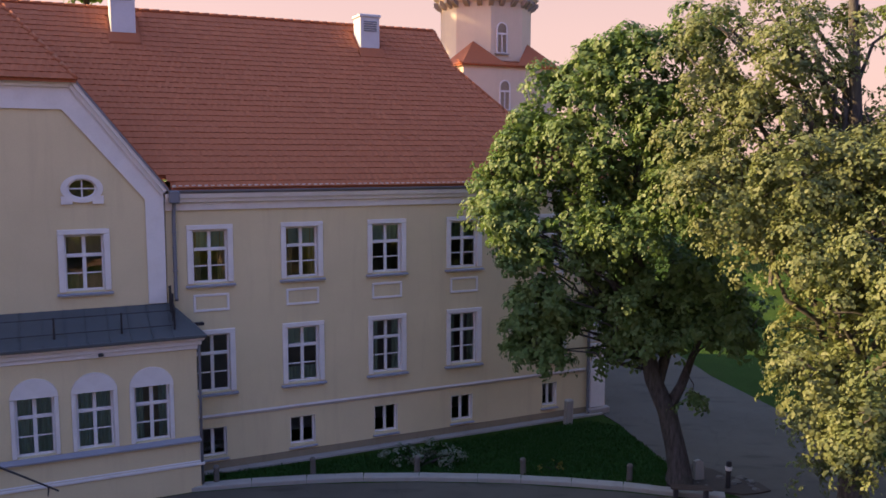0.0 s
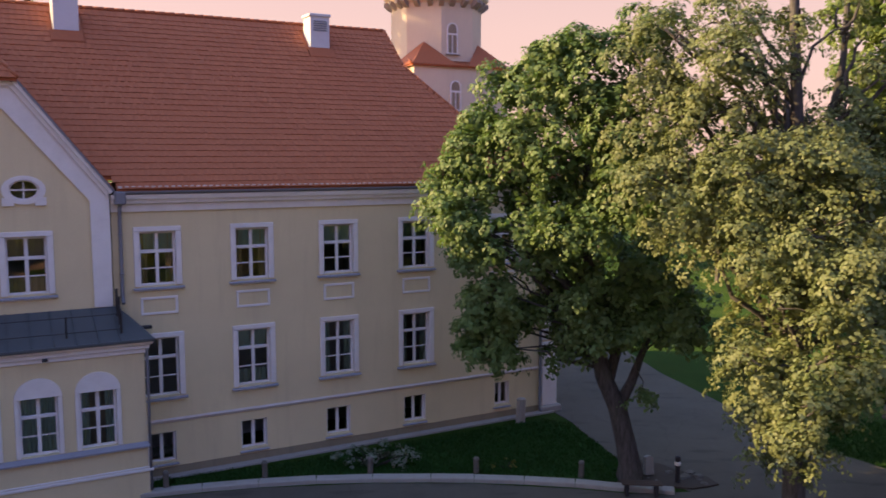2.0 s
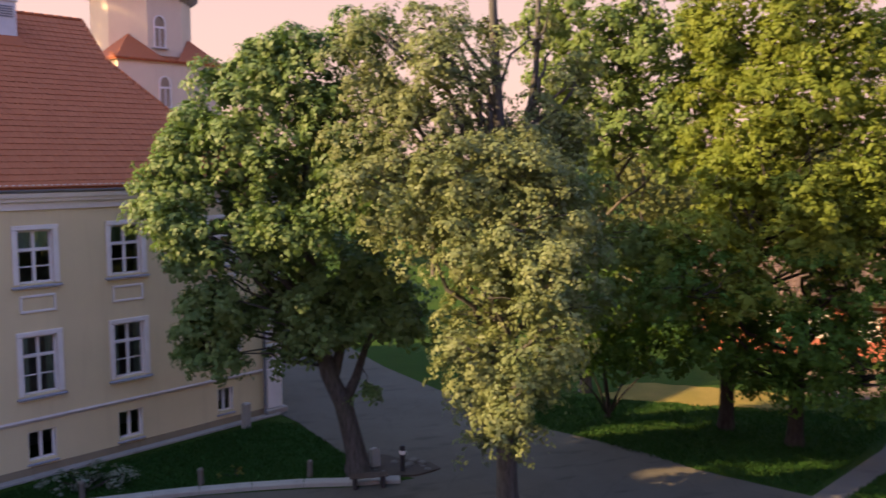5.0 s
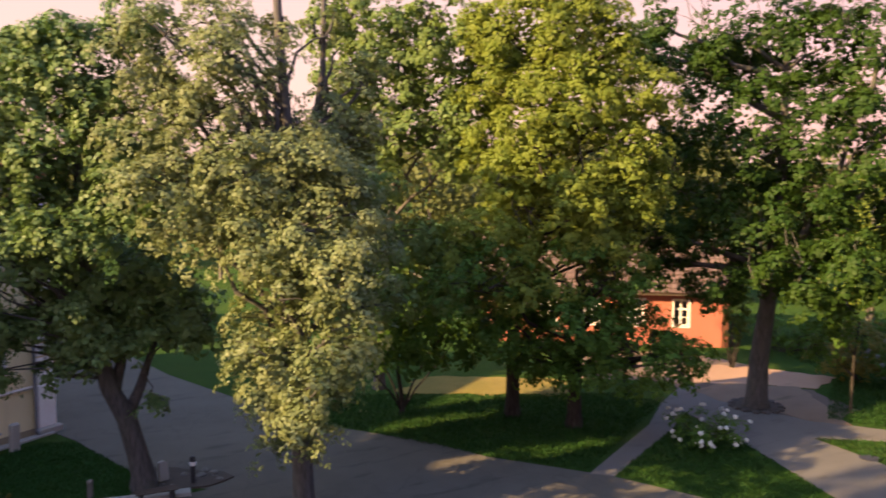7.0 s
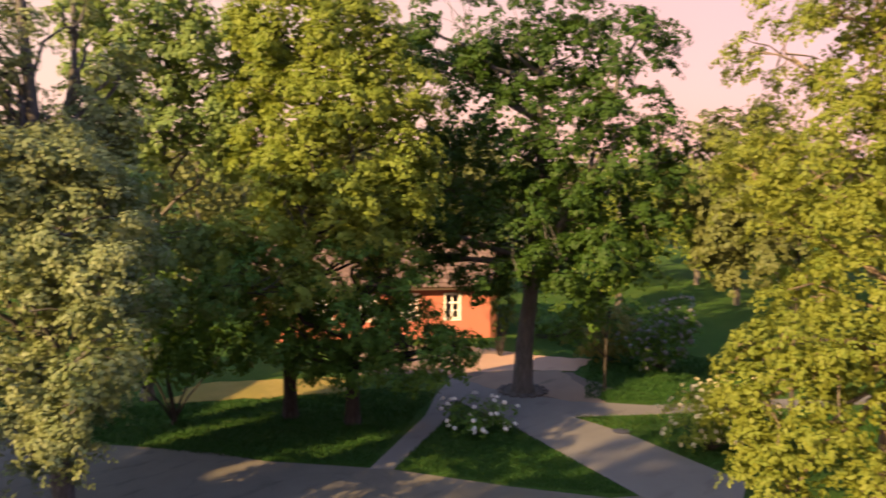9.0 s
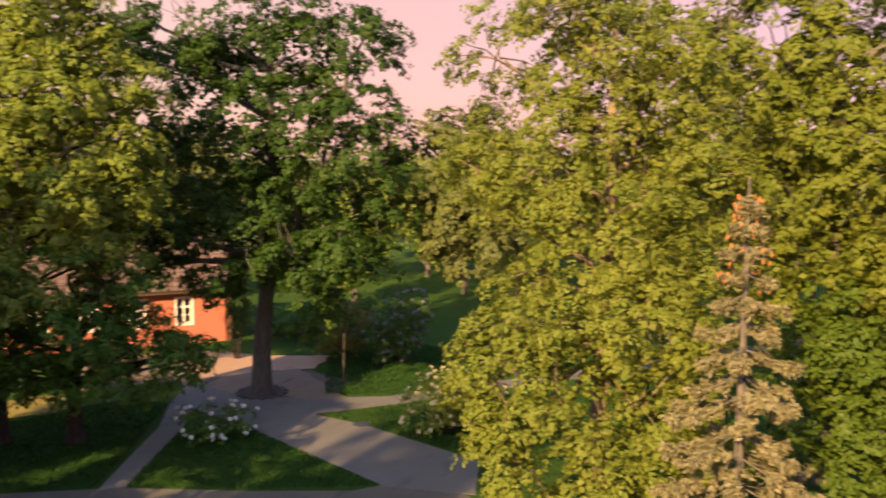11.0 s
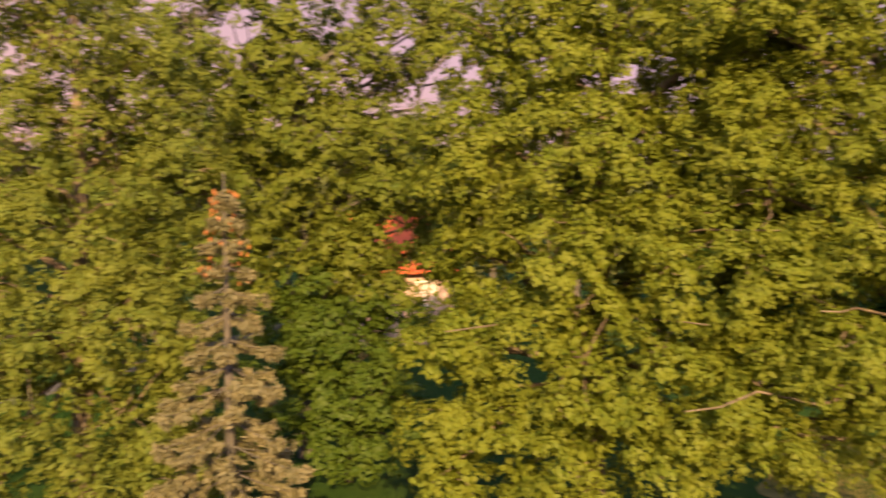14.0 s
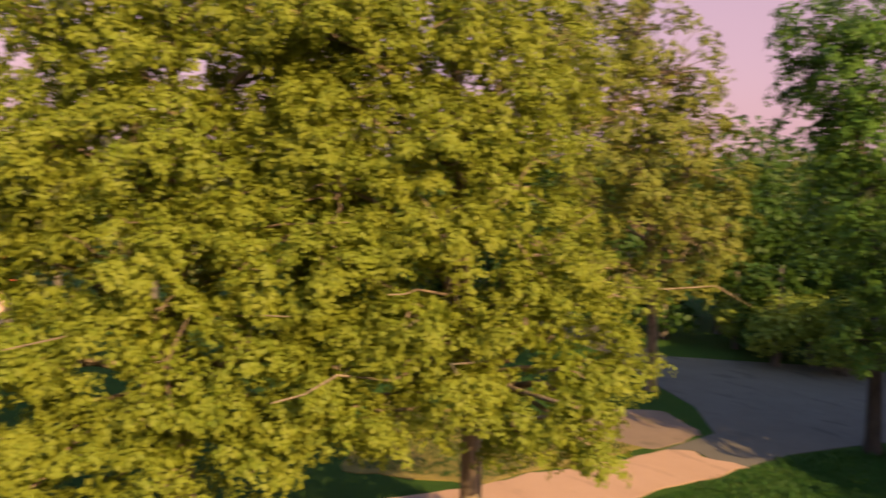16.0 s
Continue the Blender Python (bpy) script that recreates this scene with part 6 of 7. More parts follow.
LOW_MAPLE = tree("maple_tree", "second sunlit maple that hangs low over the drive", (17.75, -14.6), [(17.5, -14.4, 3), (17.0, -13.8, 6), (16.6, -13.2, 10), (16.4, -12.9, 13.5)], 0.30,
     [(17.9, -10.9, 13.3, 1.9, 1.5), (16.6, -12.9, 13.1, 1.9, 1.7), (15.5, -14.9, 12.5, 1.7, 1.7), (17.5, -9.7, 10.9, 1.7, 1.4), (16.2, -11.7, 10.6, 1.8, 1.4), (15.0, -13.9, 10.4, 1.6, 1.5), (16.8, -9.9, 8.5, 1.7, 1.4),
      (15.5, -11.8, 8.2, 1.8, 1.4), (14.4, -13.9, 8.2, 1.6, 1.5), (16.5, -10.0, 6.3, 1.6, 1.2), (15.2, -11.9, 6.4, 1.7, 1.2), (14.0, -13.9, 6.3, 1.6, 1.2), (13.3, -14.9, 5.7, 1.1, 1.1), (16.8, -9.0, 4.3, 1.3, 0.9),
      (15.9, -10.4, 4.5, 0.8, 0.7), (14.8, -12.2, 5.0, 0.8, 0.7), (14.4, -13.0, 4.2, 0.7, 0.8), (13.6, -14.1, 4.6, 0.8, 0.7), (13.4, -14.3, 3.4, 0.5, 0.5), (18.9, -11.3, 14.2, 2.1, 1.3), (17.4, -13.4, 14.1, 2.0, 1.3), (16.4, -14.7, 13.6, 1.8, 1.6), (16.8, -10.1, 5.9, 1.3, 1.2), (15.8, -11.2, 5.3, 1.3, 1.1), (16.9, -10.7, 7.9, 1.5, 1.3), (17.5, -10.7, 10.2, 1.6, 1.5), (18.5, -10.9, 12.4, 1.7, 1.6),
      (17.3, -9.1, 13.7, 1.5, 1), (16.4, -10.5, 13.4, 1.5, 1), (15.7, -12.4, 13.7, 1.4, 1.1), (15, -13.2, 12.3, 1.3, 1.1), (16.8, -9.9, 11.6, 1.4, 1), (15.3, -11.3, 11.1, 1.4, 1), (16.4, -9.6, 9.8, 1.4, 1), (14.9, -11, 8.9, 1.3, 1), (14.5, -13.1, 9.8, 1.2, 1), (13.7, -13.2, 8.2, 1, 0.9), (15.9, -9.4, 8, 1.3, 1), (14.5, -10.7, 7.1, 1.3, 0.9), (13.6, -12.5, 6.8, 1.1, 0.9), (15.5, -9.1, 6, 1.3, 0.9), (12.9, -13.2, 5.9, 0.7, 0.7), (13.5, -11.2, 5.5, 1, 0.7), (15, -9.1, 4.8, 1.1, 0.7), (12.3, -12.5, 4.6, 0.5, 0.4), (11.7, -13, 4.4, 0.5, 0.4), (11.5, -13.2, 5.2, 0.5, 0.4), (12, -12.7, 5.3, 0.5, 0.4), (12.7, -12, 4.5, 0.5, 0.3)],
     GOLD, BARK_PALE, 14, twigs=0.16, density=2.7, per=104, leaf=0.092, radius=0.4, lift=1.0, droop=0.9, tuft=0.125, core=8.0, sparse=[(13.5, -15.5, 7.2, 0.8, 0.8)], sparse_density=1.5, gap=-0.2)
THIN_ASH = tree("ash_tree", "thin ash with brownish leaves and bare twigs", (24.3, -30.4), [(24.0, -30.0, 3), (23.0, -28.5, 6), (21.5, -26.5, 9), (20.2, -24, 12)], 0.24,
     [(20.6, -21.9, 12.8, 2.2, 2.2), (18.6, -22.3, 10.0, 2.5, 2.3), (17.3, -23.3, 7.8, 1.7, 1.5), (19.2, -24.3, 13.3, 1.8, 2.2), (19.7, -21.3, 9.1, 1.5, 2.1), (18.9, -22.0, 6.8, 2.1, 1.0), (18.5, -24.9, 10.0, 1.8, 2.0), (17.7, -25.4, 8.1, 1.2, 1.2), (19.5, -22.1, 11.9, 1.7, 1.7), (20.3, -20.7, 14.4, 1.7, 1.5), (19.5, -22.8, 14.5, 1.8, 1.6), (18.5, -23.6, 11.1, 1.8, 1.8)],
     OLIVE, BARK_PALE, 11, density=2.4, twigs=0.5, per=56, leaf=0.125, radius=0.42, core=3.0)
tree("lime_tree", "tall green tree behind the manor roof", (-24.8, 54.6), [(-24.8, 54.6, 8), (-24.8, 54.6, 18), (-24.8, 54.6, 28)], 0.4,
     [(-24.8, 54.6, 30, 2.4, 2.2), (-24, 54.6, 27, 2.8, 2.4), (-25.4, 55.6, 24.2, 2.6, 2.4), (-24.8, 53.8, 21.9, 2.2, 1.6), (-24.3, 55.8, 27.5, 2.4, 2.2), (-25.3, 52.8, 27.5, 2.2, 2.4), (-24.5, 53, 30.5, 2, 2), (-24.8, 56.8, 30, 2, 2), (-24.8, 53.1, 24.6, 2, 2)],
     DEEP, BARK_DARK, 17, density=1.8, per=32, leaf=0.3, tuft=0.3, radius=0.6, core=2.0)
# dead grey-brown limbs that reach out of the sunlit crowns
def dead_limbs(t, stem, ends, r=0.05):
    rnd = random.Random(len(ends))
    o = Vector(t.matrix_world.translation)
    for e in ends:
        a, b = Vector((stem[0], stem[1], e[2] - 0.8)) - o, Vector(e) - o
        path = limb_path(a, b + (b - a).normalized() * 0.35, rnd, 0.05, 6, 0.05)
        part("dead_limb", MB().tube(path, [r * (1 - 0.75 * k / 6) for k in range(7)], 6), BARK_PALE, t, "bare pale dead limb", smooth=True)
dead_limbs(BIG_MAPLE, (20.8, -7.6), [(17.1, -6.6, 8.4), (15.8, -9.3, 9), (17.8, -5.5, 9.1), (17, -3.2, 6.9), (15.6, -7.8, 7.2)])
dead_limbs(LOW_MAPLE, (16.9, -13.6), [(12.7, -10.1, 6.3), (14.1, -12.2, 10.9), (14, -9.5, 7.7), (13.9, -7, 6)])
arm = [Vector(p) - Vector((24.3, -30.4, 0)) for p in [(17.5, -19.9, 6.5), (16.6, -21.3, 6.4), (15.7, -22.6, 6.5), (15, -23.6, 5.8)]]
part("dead_limb", MB().tube(arm, [0.03, 0.028, 0.02, 0.008], 6), BARK_PALE, THIN_ASH, "bare pale dead limb", smooth=True)
dead_limbs(THIN_ASH, (21.5, -26.5), [(16.8, -19.9, 9.6), (16.6, -20.7, 9.4), (17.3, -20.8, 8.3)], 0.06)
tree("lime_tree", "shaded green tree beside the drive", (14.3, -30.3), [(14.3, -30.2, 3), (14.4, -29.8, 7), (15, -29.5, 11), (15.4, -29.3, 14)], 0.26,
     [(15.5, -29.2, 14.3, 2.4, 2.0), (16.1, -29.9, 12.0, 2.0, 1.8), (13.6, -27.9, 9.7, 1.6, 2.6), (13.4, -27.9, 6.4, 1.4, 2.1), (11.5, -27.5, 8.0, 2.4, 3.0), (16.7, -29.6, 13.6, 1.3, 1.6), (14.4, -28.6, 11.9, 1.9, 1.9), (14.1, -28.7, 14.5, 1.7, 1.7), (15.2, -29.3, 9.5, 1.5, 1.7), (13.5, -27.9, 4.6, 1.2, 1.2)],
     DEEP, BARK_DARK, 12, density=1.7)

# unseen trees added west of the yard to shade the lawn and footpath
for k, (x, y) in enumerate(((-26.5, 14.8), (-27.0, 16.4), (-26.6, 18.0))):
    tree("lime_tree", "unseen tall tree added to shade the lawn and footpath", (x, y), [(x, y, 6), (x, y, 12), (x, y, 26)], 0.34,
         [(x, y, 27.4, 1.9, 2.2), (x, y, 24.4, 2.1, 2.4), (x, y, 21.6, 2.2, 2.4), (x, y + 0.8, 18.5, 2.4, 2.4), (x, y - 0.8, 15.0, 2.5, 2.4), (x, y + 0.6, 11.5, 2.4, 2.4), (x, y - 0.6, 8.0, 2.4, 2.2)], DEEP, BARK_DARK, 70 + k, density=1.6, per=18, leaf=0.42, tuft=0.4, radius=0.7, core=1.0)
# more unseen trees, added only for the dappled shade on the drive
for k, (x, y) in enumerate(((3.0, -28.9), (3.0, -32.5), (4.5, -35.0), (2.0, -37.5), (-2.5, -33.0), (0.0, -31.0), (5.0, -43.5), (-2.0, -42.0))):
    tree("lime_tree", "unseen tree added to shade the drive", (x, y), [(x, y, 3), (x, y, 7), (x, y, 10)], 0.26,
         [(x, y, 11, 2.6, 2.4), (x + 0.5, y + 1, 8.6, 2.4, 2.2), (x + 1.6, y, 6.5, 2.2, 2.0), (x - 1.6, y + 1, 6.5, 2.2, 2.0), (x, y - 1.8, 7, 2.2, 2.2), (x, y + 1.5, 5, 2.2, 1.8)], DEEP, BARK_DARK, 60 + k, density=1.6, per=18, leaf=0.42, tuft=0.4, radius=0.7, core=1.0)


def spruce(foot, height, width, seed):
    rng, rnd = np.random.default_rng(seed), random.Random(seed)
    t = base("spruce_tree", foot[0], foot[1], 0, 0, "slender grey-brown spruce hung with orange cones near its tip", "tree", "park trees")
    wood = MB().tube([(0, 0, -0.3), (0, 0, 0.4), (0.02, 0, height * 0.5), (0, 0.02, height)], [0.2, 0.16, 0.1, 0.015], 9)
    P, D = [], []
    z = 0.8
    turn = 0.0
    while z < height - 0.1:
        f = 1 - z / height
        n = 5 + int(2.5 * f)
        L0 = width * (0.015 + 0.985 * f ** 0.92)
        turn += 0.7
        for k in range(n):
            a = turn + 6.283 * k / n + rnd.uniform(-0.3, 0.3)
            L = L0 * rnd.uniform(0.62, 1.12)
            zz = z + rnd.uniform(-0.1, 0.1)
            out = Vector((math.cos(a), math.sin(a), 0))
            acr = Vector((-math.sin(a), math.cos(a), 0))
            pts = [Vector((0, 0, zz)), out * (L * 0.4) + Vector((0, 0, zz - 0.14 * L)), out * (L * 0.8) + Vector((0, 0, zz - 0.24 * L)), out * L + Vector((0, 0, zz - 0.2 * L))]
            wood.tube(pts, [0.028, 0.018, 0.011, 0.005], 4, False)
            # side shoots with hanging sprays
            for j in range(max(4, int(L * 9))):
                g = 0.25 + 0.75 * rnd.random()
                i = min(2, int(g * 3))
                p = pts[i].lerp(pts[i + 1], g * 3 - i)
                s = rnd.choice((-1, 1)) * rnd.uniform(0.05, 0.28) * (0.5 + 0.5 * L) * (1.2 - g * 0.6)
                q = p + acr * s + out * abs(s) * 0.5 + Vector((0, 0, -0.12 * abs(s)))
                for m in range(5):
                    h = (m + rnd.random()) / 5
                    P.append(p.lerp(q, h) + Vector((0, 0, -rnd.random() * 0.16)))
                    D.append((q - p).normalized() + Vector((0, 0, rnd.uniform(-0.9, 0.1))) + out * 0.4)
        z += 0.46 + 0.26 * f
    part("trunk", wood, BARK_GREY, t, smooth=True)
    P, D = np.array([list(p) for p in P]), unit(np.array([list(d) for d in D]))
    rep = 7
    P2 = np.repeat(P, rep, 0) + rng.normal(size=(len(P) * rep, 3)) * 0.045
    T2 = unit(np.repeat(D, rep, 0) + rng.normal(size=P2.shape) * 0.55)
    N2 = unit(np.cross(T2, rng.normal(size=P2.shape)) + np.array([0, 0, 0.8]))
    N2 = unit(N2 - T2 * (N2 * T2).sum(1, keepdims=True))
    part("needles", leaf_mesh("needles", P2, N2, T2, 0.11 + 0.09 * rng.random(len(P2)), NEEDLE, 0.17), NEEDLE, t)
    cp = []
    for k in range(90):
        z = height * (0.975 - 0.2 * rnd.random() ** 1.1)
        f = 1 - z / height
        a, r = rnd.uniform(0, 6.283), width * (0.08 + 0.92 * f ** 0.85) * rnd.uniform(0.3, 0.75)
        cp.append((math.cos(a) * r, math.sin(a) * r, z - 0.3 * r - 0.08))
    cp = np.repeat(np.array(cp), 4, 0)
    tt = unit(np.tile(np.array([[0, 0, -1.0]]), (len(cp), 1)) + rng.normal(size=cp.shape) * 0.15)
    nn = unit(rng.normal(size=cp.shape))
    nn = unit(nn - tt * (nn * tt).sum(1, keepdims=True))
    tagged(part("cone_cluster", leaf_mesh("cone_cluster", cp, nn, tt, np.full(len(cp), 0.11), CONE, 0.26), CONE, t, "orange-brown hanging cones"), kind="stuff")
    return t
spruce((18.95, 1.5), 10.1, 2.85, 21)


def shrub(name, label, foot, blobs, leaf_mat, seed, flower=None, flowers=0, density=4.0, per=40, radius=0.3, leaf=0.10, fsize=0.10, category="bush"):
    rng, rnd = np.random.default_rng(seed), random.Random(seed)
    t = base(name, foot[0], foot[1], 0, 0, label, category)
    off = np.array([foot[0], foot[1], 0.0])
    wood = MB()
    for bx, by, bz, rx, rz in blobs:
        for k in range(4):
            e = Vector((bx - foot[0] + rnd.uniform(-rx, rx) * 0.6, by - foot[1] + rnd.uniform(-rx, rx) * 0.6, bz + rnd.uniform(-0.2, 0.5) * rz))
            wood.tube(limb_path((rnd.uniform(-0.15, 0.15), rnd.uniform(-0.15, 0.15), -0.1), e, rnd, 0.05, 4, 0.1), [0.035, 0.028, 0.02, 0.014, 0.008], 5)
    tagged(part("stem", wood, BARK_DARK, t), kind="stuff")
    cs, ws = [], []
    for bx, by, bz, rx, rz in blobs:
        n = int(density * 10 * rx * rz)
        d = unit(rng.normal(size=(n, 3)))
        rad = 0.5 + 0.5 * rng.random((n, 1)) ** 0.6
        p = np.array([bx, by, bz]) + d * rad * np.array([rx, rx, rz])
        keep = p[:, 2] > 0.12
        cs.append(p[keep])
        ws.append(d[keep])
    cs, ws = np.concatenate(cs), np.concatenate(ws)
    pos, nrm, tip, size = crown_leaves(cs - off, ws, rng, per, radius, leaf, 0.5, 0.4, 0.75, radius * 0.5)
    part("foliage", leaf_mesh("foliage", pos, nrm, tip, size, leaf_mat), leaf_mat, t)
    if flower:
        pick = rng.choice(len(cs), size=flowers)
        fc = cs[pick] + ws[pick] * radius * 0.9 + np.array([0, 0, 0.08])
        pos, nrm, tip, size = crown_leaves(fc - off, ws[pick], rng, 18, fsize * 0.6, 0.07, 0.1, 0.8, 0.75, fsize * 0.7)
        part("blossom", leaf_mesh("blossom", pos, nrm, tip, size, flower), flower, t)
    return t


shrub("peony_bush", "round dark bush covered with white flowers on the lawn", (24.6, 20.3), [(24.5, 20.4, 0.8, 1.0, 0.55), (25.3, 19.8, 0.75, 0.8, 0.5)], DEEP, 31, BLOSSOM, 480, fsize=0.055)
shrub("elder_bush", "bush with cream flower heads beside the footpath", (29.0, 12.9), [(28.6, 13.2, 1.3, 1.3, 1.0), (29.4, 12.4, 1.5, 1.4, 1.1), (30.2, 12.0, 1.1, 1.2, 0.9)], LIME, 32, CREAM_BLOSSOM, 480, fsize=0.065)
shrub("lilac_bush", "tall bush with faded lilac flowers", (38.8, 19.9), [(38.7, 19.9, 1.5, 1.2, 1.4), (38.0, 20.7, 1.1, 1.0, 1.0), (39.2, 19.3, 2.4, 1.0, 1.2)], DEEP, 33, LILAC, 420, fsize=0.11)
shrub("garden_bush", "rust-brown and green bush by the lilac", (38.4, 22.4), [(38.4, 22.4, 1.7, 1.4, 1.4), (37.6, 23.4, 1.2, 1.2, 1.0)], RUST, 34)
shrub("garden_bush", "dark green hedge beside the orange house", (40.8, 28.6), [(40.8, 28.6, 1.0, 2.0, 1.0), (42.5, 26.5, 1.1, 2.0, 1.1), (44.0, 24.5, 1.2, 2.0, 1.2)], DEEP, 35, density=2.5, leaf=0.14)
# added column of dark leaves, standing in for the dark timber gable side
shrub("garden_bush", "dark leaves added in place of the orange house's dark gable side", (35.6, 27.6), [(35.8, 28.1, 3.6, 0.4, 0.7), (35.6, 27.5, 2.8, 0.6, 0.8), (35.5, 27.6, 2, 0.5, 0.6)], YOUNG, 38, density=3.0, leaf=0.13)
shrub("rose_bush", "feathery grey-green bush at the kerb of the manor lawn", (-2.0, 28.2), [(-2.5, 28.2, 0.45, 0.75, 0.42), (-1.6, 28.2, 0.5, 0.8, 0.45), (-0.9, 28.3, 0.35, 0.5, 0.3)], SAGE, 36, per=46, radius=0.22, leaf=0.07)
shrub("low_bush", "low dry plant at the kerb of the manor lawn", (2.6, 27.9), [(2.5, 27.9, 0.22, 0.5, 0.2)], RUST, 37, per=24, radius=0.15, leaf=0.06)


# ---- orange house behind the trees ----
HX, HY, HT = 28.74, 39.38, -40.0
house = base("orange_house", HX, HY, 0, HT, "small orange boarded house with white windows and an old tile roof", "house")
HL = 13.2
hw = [(10.95 - 2.45 * k - 0.41, 10.95 - 2.45 * k + 0.41, 1.12, 2.58) for k in range(5)]
part("front_wall", open_wall(0.0, HL, -0.3, 3.2, -0.001, 0.3, hw), BRICK, house, "sunlit orange wall")
for r in range(23):
    z0, z1 = -0.05 + r * 0.14, -0.05 + r * 0.14 + 0.134
    cuts = sorted((h[0] - 0.1, h[1] + 0.1) for h in hw) if 1.0 < (z0 + z1) / 2 < 2.7 else []
    ends = [0.0] + [e for c in cuts for e in c] + [HL]
    for a, b in zip(ends[::2], ends[1::2]):
        if b - a > 0.05:
            part("board", MB().add([(x, y, z) for x in (a, b) for y, z in ((-0.004, z0), (-0.030, z0), (-0.014, z1), (-0.004, z1))], [(0, 1, 5, 4), (1, 2, 6, 5), (2, 3, 7, 6), (0, 3, 2, 1), (4, 5, 6, 7)]), BRICK, house)
for k in range(5):
    w = part("window", sash_bars(MB(), 0.82, 1.46, 0.0, 0.94, 0.48), SASH, house, "white four-pane window")
    w.location = (10.95 - 2.45 * k, 0.14, 1.12)
    bars(w, 0.82, 1.46, 0.94, 0.48)
    panes(w, 0.82, 1.46, 0.0, 0.94, 0.48)
    f = MB()
    for x0, x1, z0, z1 in ((-0.5, -0.408, -0.08, 1.55), (0.408, 0.5, -0.08, 1.55), (-0.408, 0.408, 1.458, 1.55), (-0.408, 0.408, -0.08, 0.002)):
        f.box(x0, x1, -0.19, -0.142, z0, z1)
    part("surround", f, WHITE, w)
# the house's front faces the yard: its depth runs away from the camera
mb = MB()
mb.box(-0.3, 0.0, 0.0, 7.0, -0.3, 3.2)
mb.box(HL, HL + 0.3, 0.0, 7.0, -0.3, 3.2)
mb.box(-0.3, HL + 0.3, 7.0, 7.3, -0.3, 3.2)
mb.prism([(0.0, 3.2), (7.0, 3.2), (3.5, 5.65)], "x", -0.3, -0.05)
mb.prism([(0.0, 3.2), (7.0, 3.2), (3.5, 5.65)], "x", HL + 0.05, HL + 0.3)
part("side_wall", mb, WOOD, house, "dark timber gable end")
part("corner_board", MB().box(HL - 0.02, HL + 0.32, -0.06, -0.034, -0.1, 3.05, 0.005), TRIM, house, "dark brown corner board")
part("room_wall", MB().box(0.1, HL - 0.1, 2.0, 2.1, 0, 3.15), ROOM, house)
mb = MB()
roof_face(mb, [(-0.7, -0.5, 3.11), (HL + 0.7, -0.5, 3.11), (HL + 0.7, 3.5, 5.8), (-0.7, 3.5, 5.8)])
roof_face(mb, [(-0.7, 3.5, 5.8), (HL + 0.7, 3.5, 5.8), (HL + 0.7, 7.5, 3.11), (-0.7, 7.5, 3.11)])
hroof = part("roof", mb, OLD_TILE, house, "weathered brown tile roof")
fld = MB()
a_ = math.atan(2.69 / 4.0)
rot = Euler((a_, 0, 0)).to_matrix()
for c in range(13):
    s = c * 0.37
    for i in range(49):
        o_ = Vector((-0.7 + i * 0.3, -0.54 + s * math.cos(a_), 3.1 + s * math.sin(a_)))
        fld.add([rot @ Vector(p) + o_ for p in TV], TF)
tagged(part("tile_field", fld, OLD_TILE, hroof), kind="stuff")
part("eaves_board", MB().box(-0.7, HL + 0.7, -0.5, -0.44, 2.9, 3.05, 0.01), WOOD, house)

# ---- red-roofed house far behind the ash ----
red = base("red_roofed_house", 46.0, -5.6, 0, 5, "cream house with a bright red tile roof far behind the trees", "house")
part("wall", MB().box(0, 8, -2.6, 2.6, -0.5, 4.4, 0.02), RENDERING, red)
mb = MB()
roof_face(mb, [(-0.6, -3.0, 4.2), (-0.6, 3.0, 4.2), (4.0, 3.0, 7.2), (4.0, -3.0, 7.2)][::-1])
roof_face(mb, [(4.0, -3.0, 7.2), (4.0, 3.0, 7.2), (8.6, 3.0, 4.2), (8.6, -3.0, 4.2)][::-1])
RED_TILE = tile_material("bright_red_tile", [(0.0, (0.5, 0.08, 0.03)), (0.5, (0.6, 0.11, 0.045)), (1.0, (0.66, 0.14, 0.06))])
part("roof", mb, RED_TILE, red)
for k in range(2):
    w = part("window", sash_bars(MB(), 1.0, 1.4, 0.0, 0.8, 0), SASH, red)
    bars(w, 1.0, 1.4, 0.8, 0)
    w.location, w.rotation_euler = (-0.06, -1.3 + 2.6 * k, 2.2), (0, 0, -math.pi / 2)


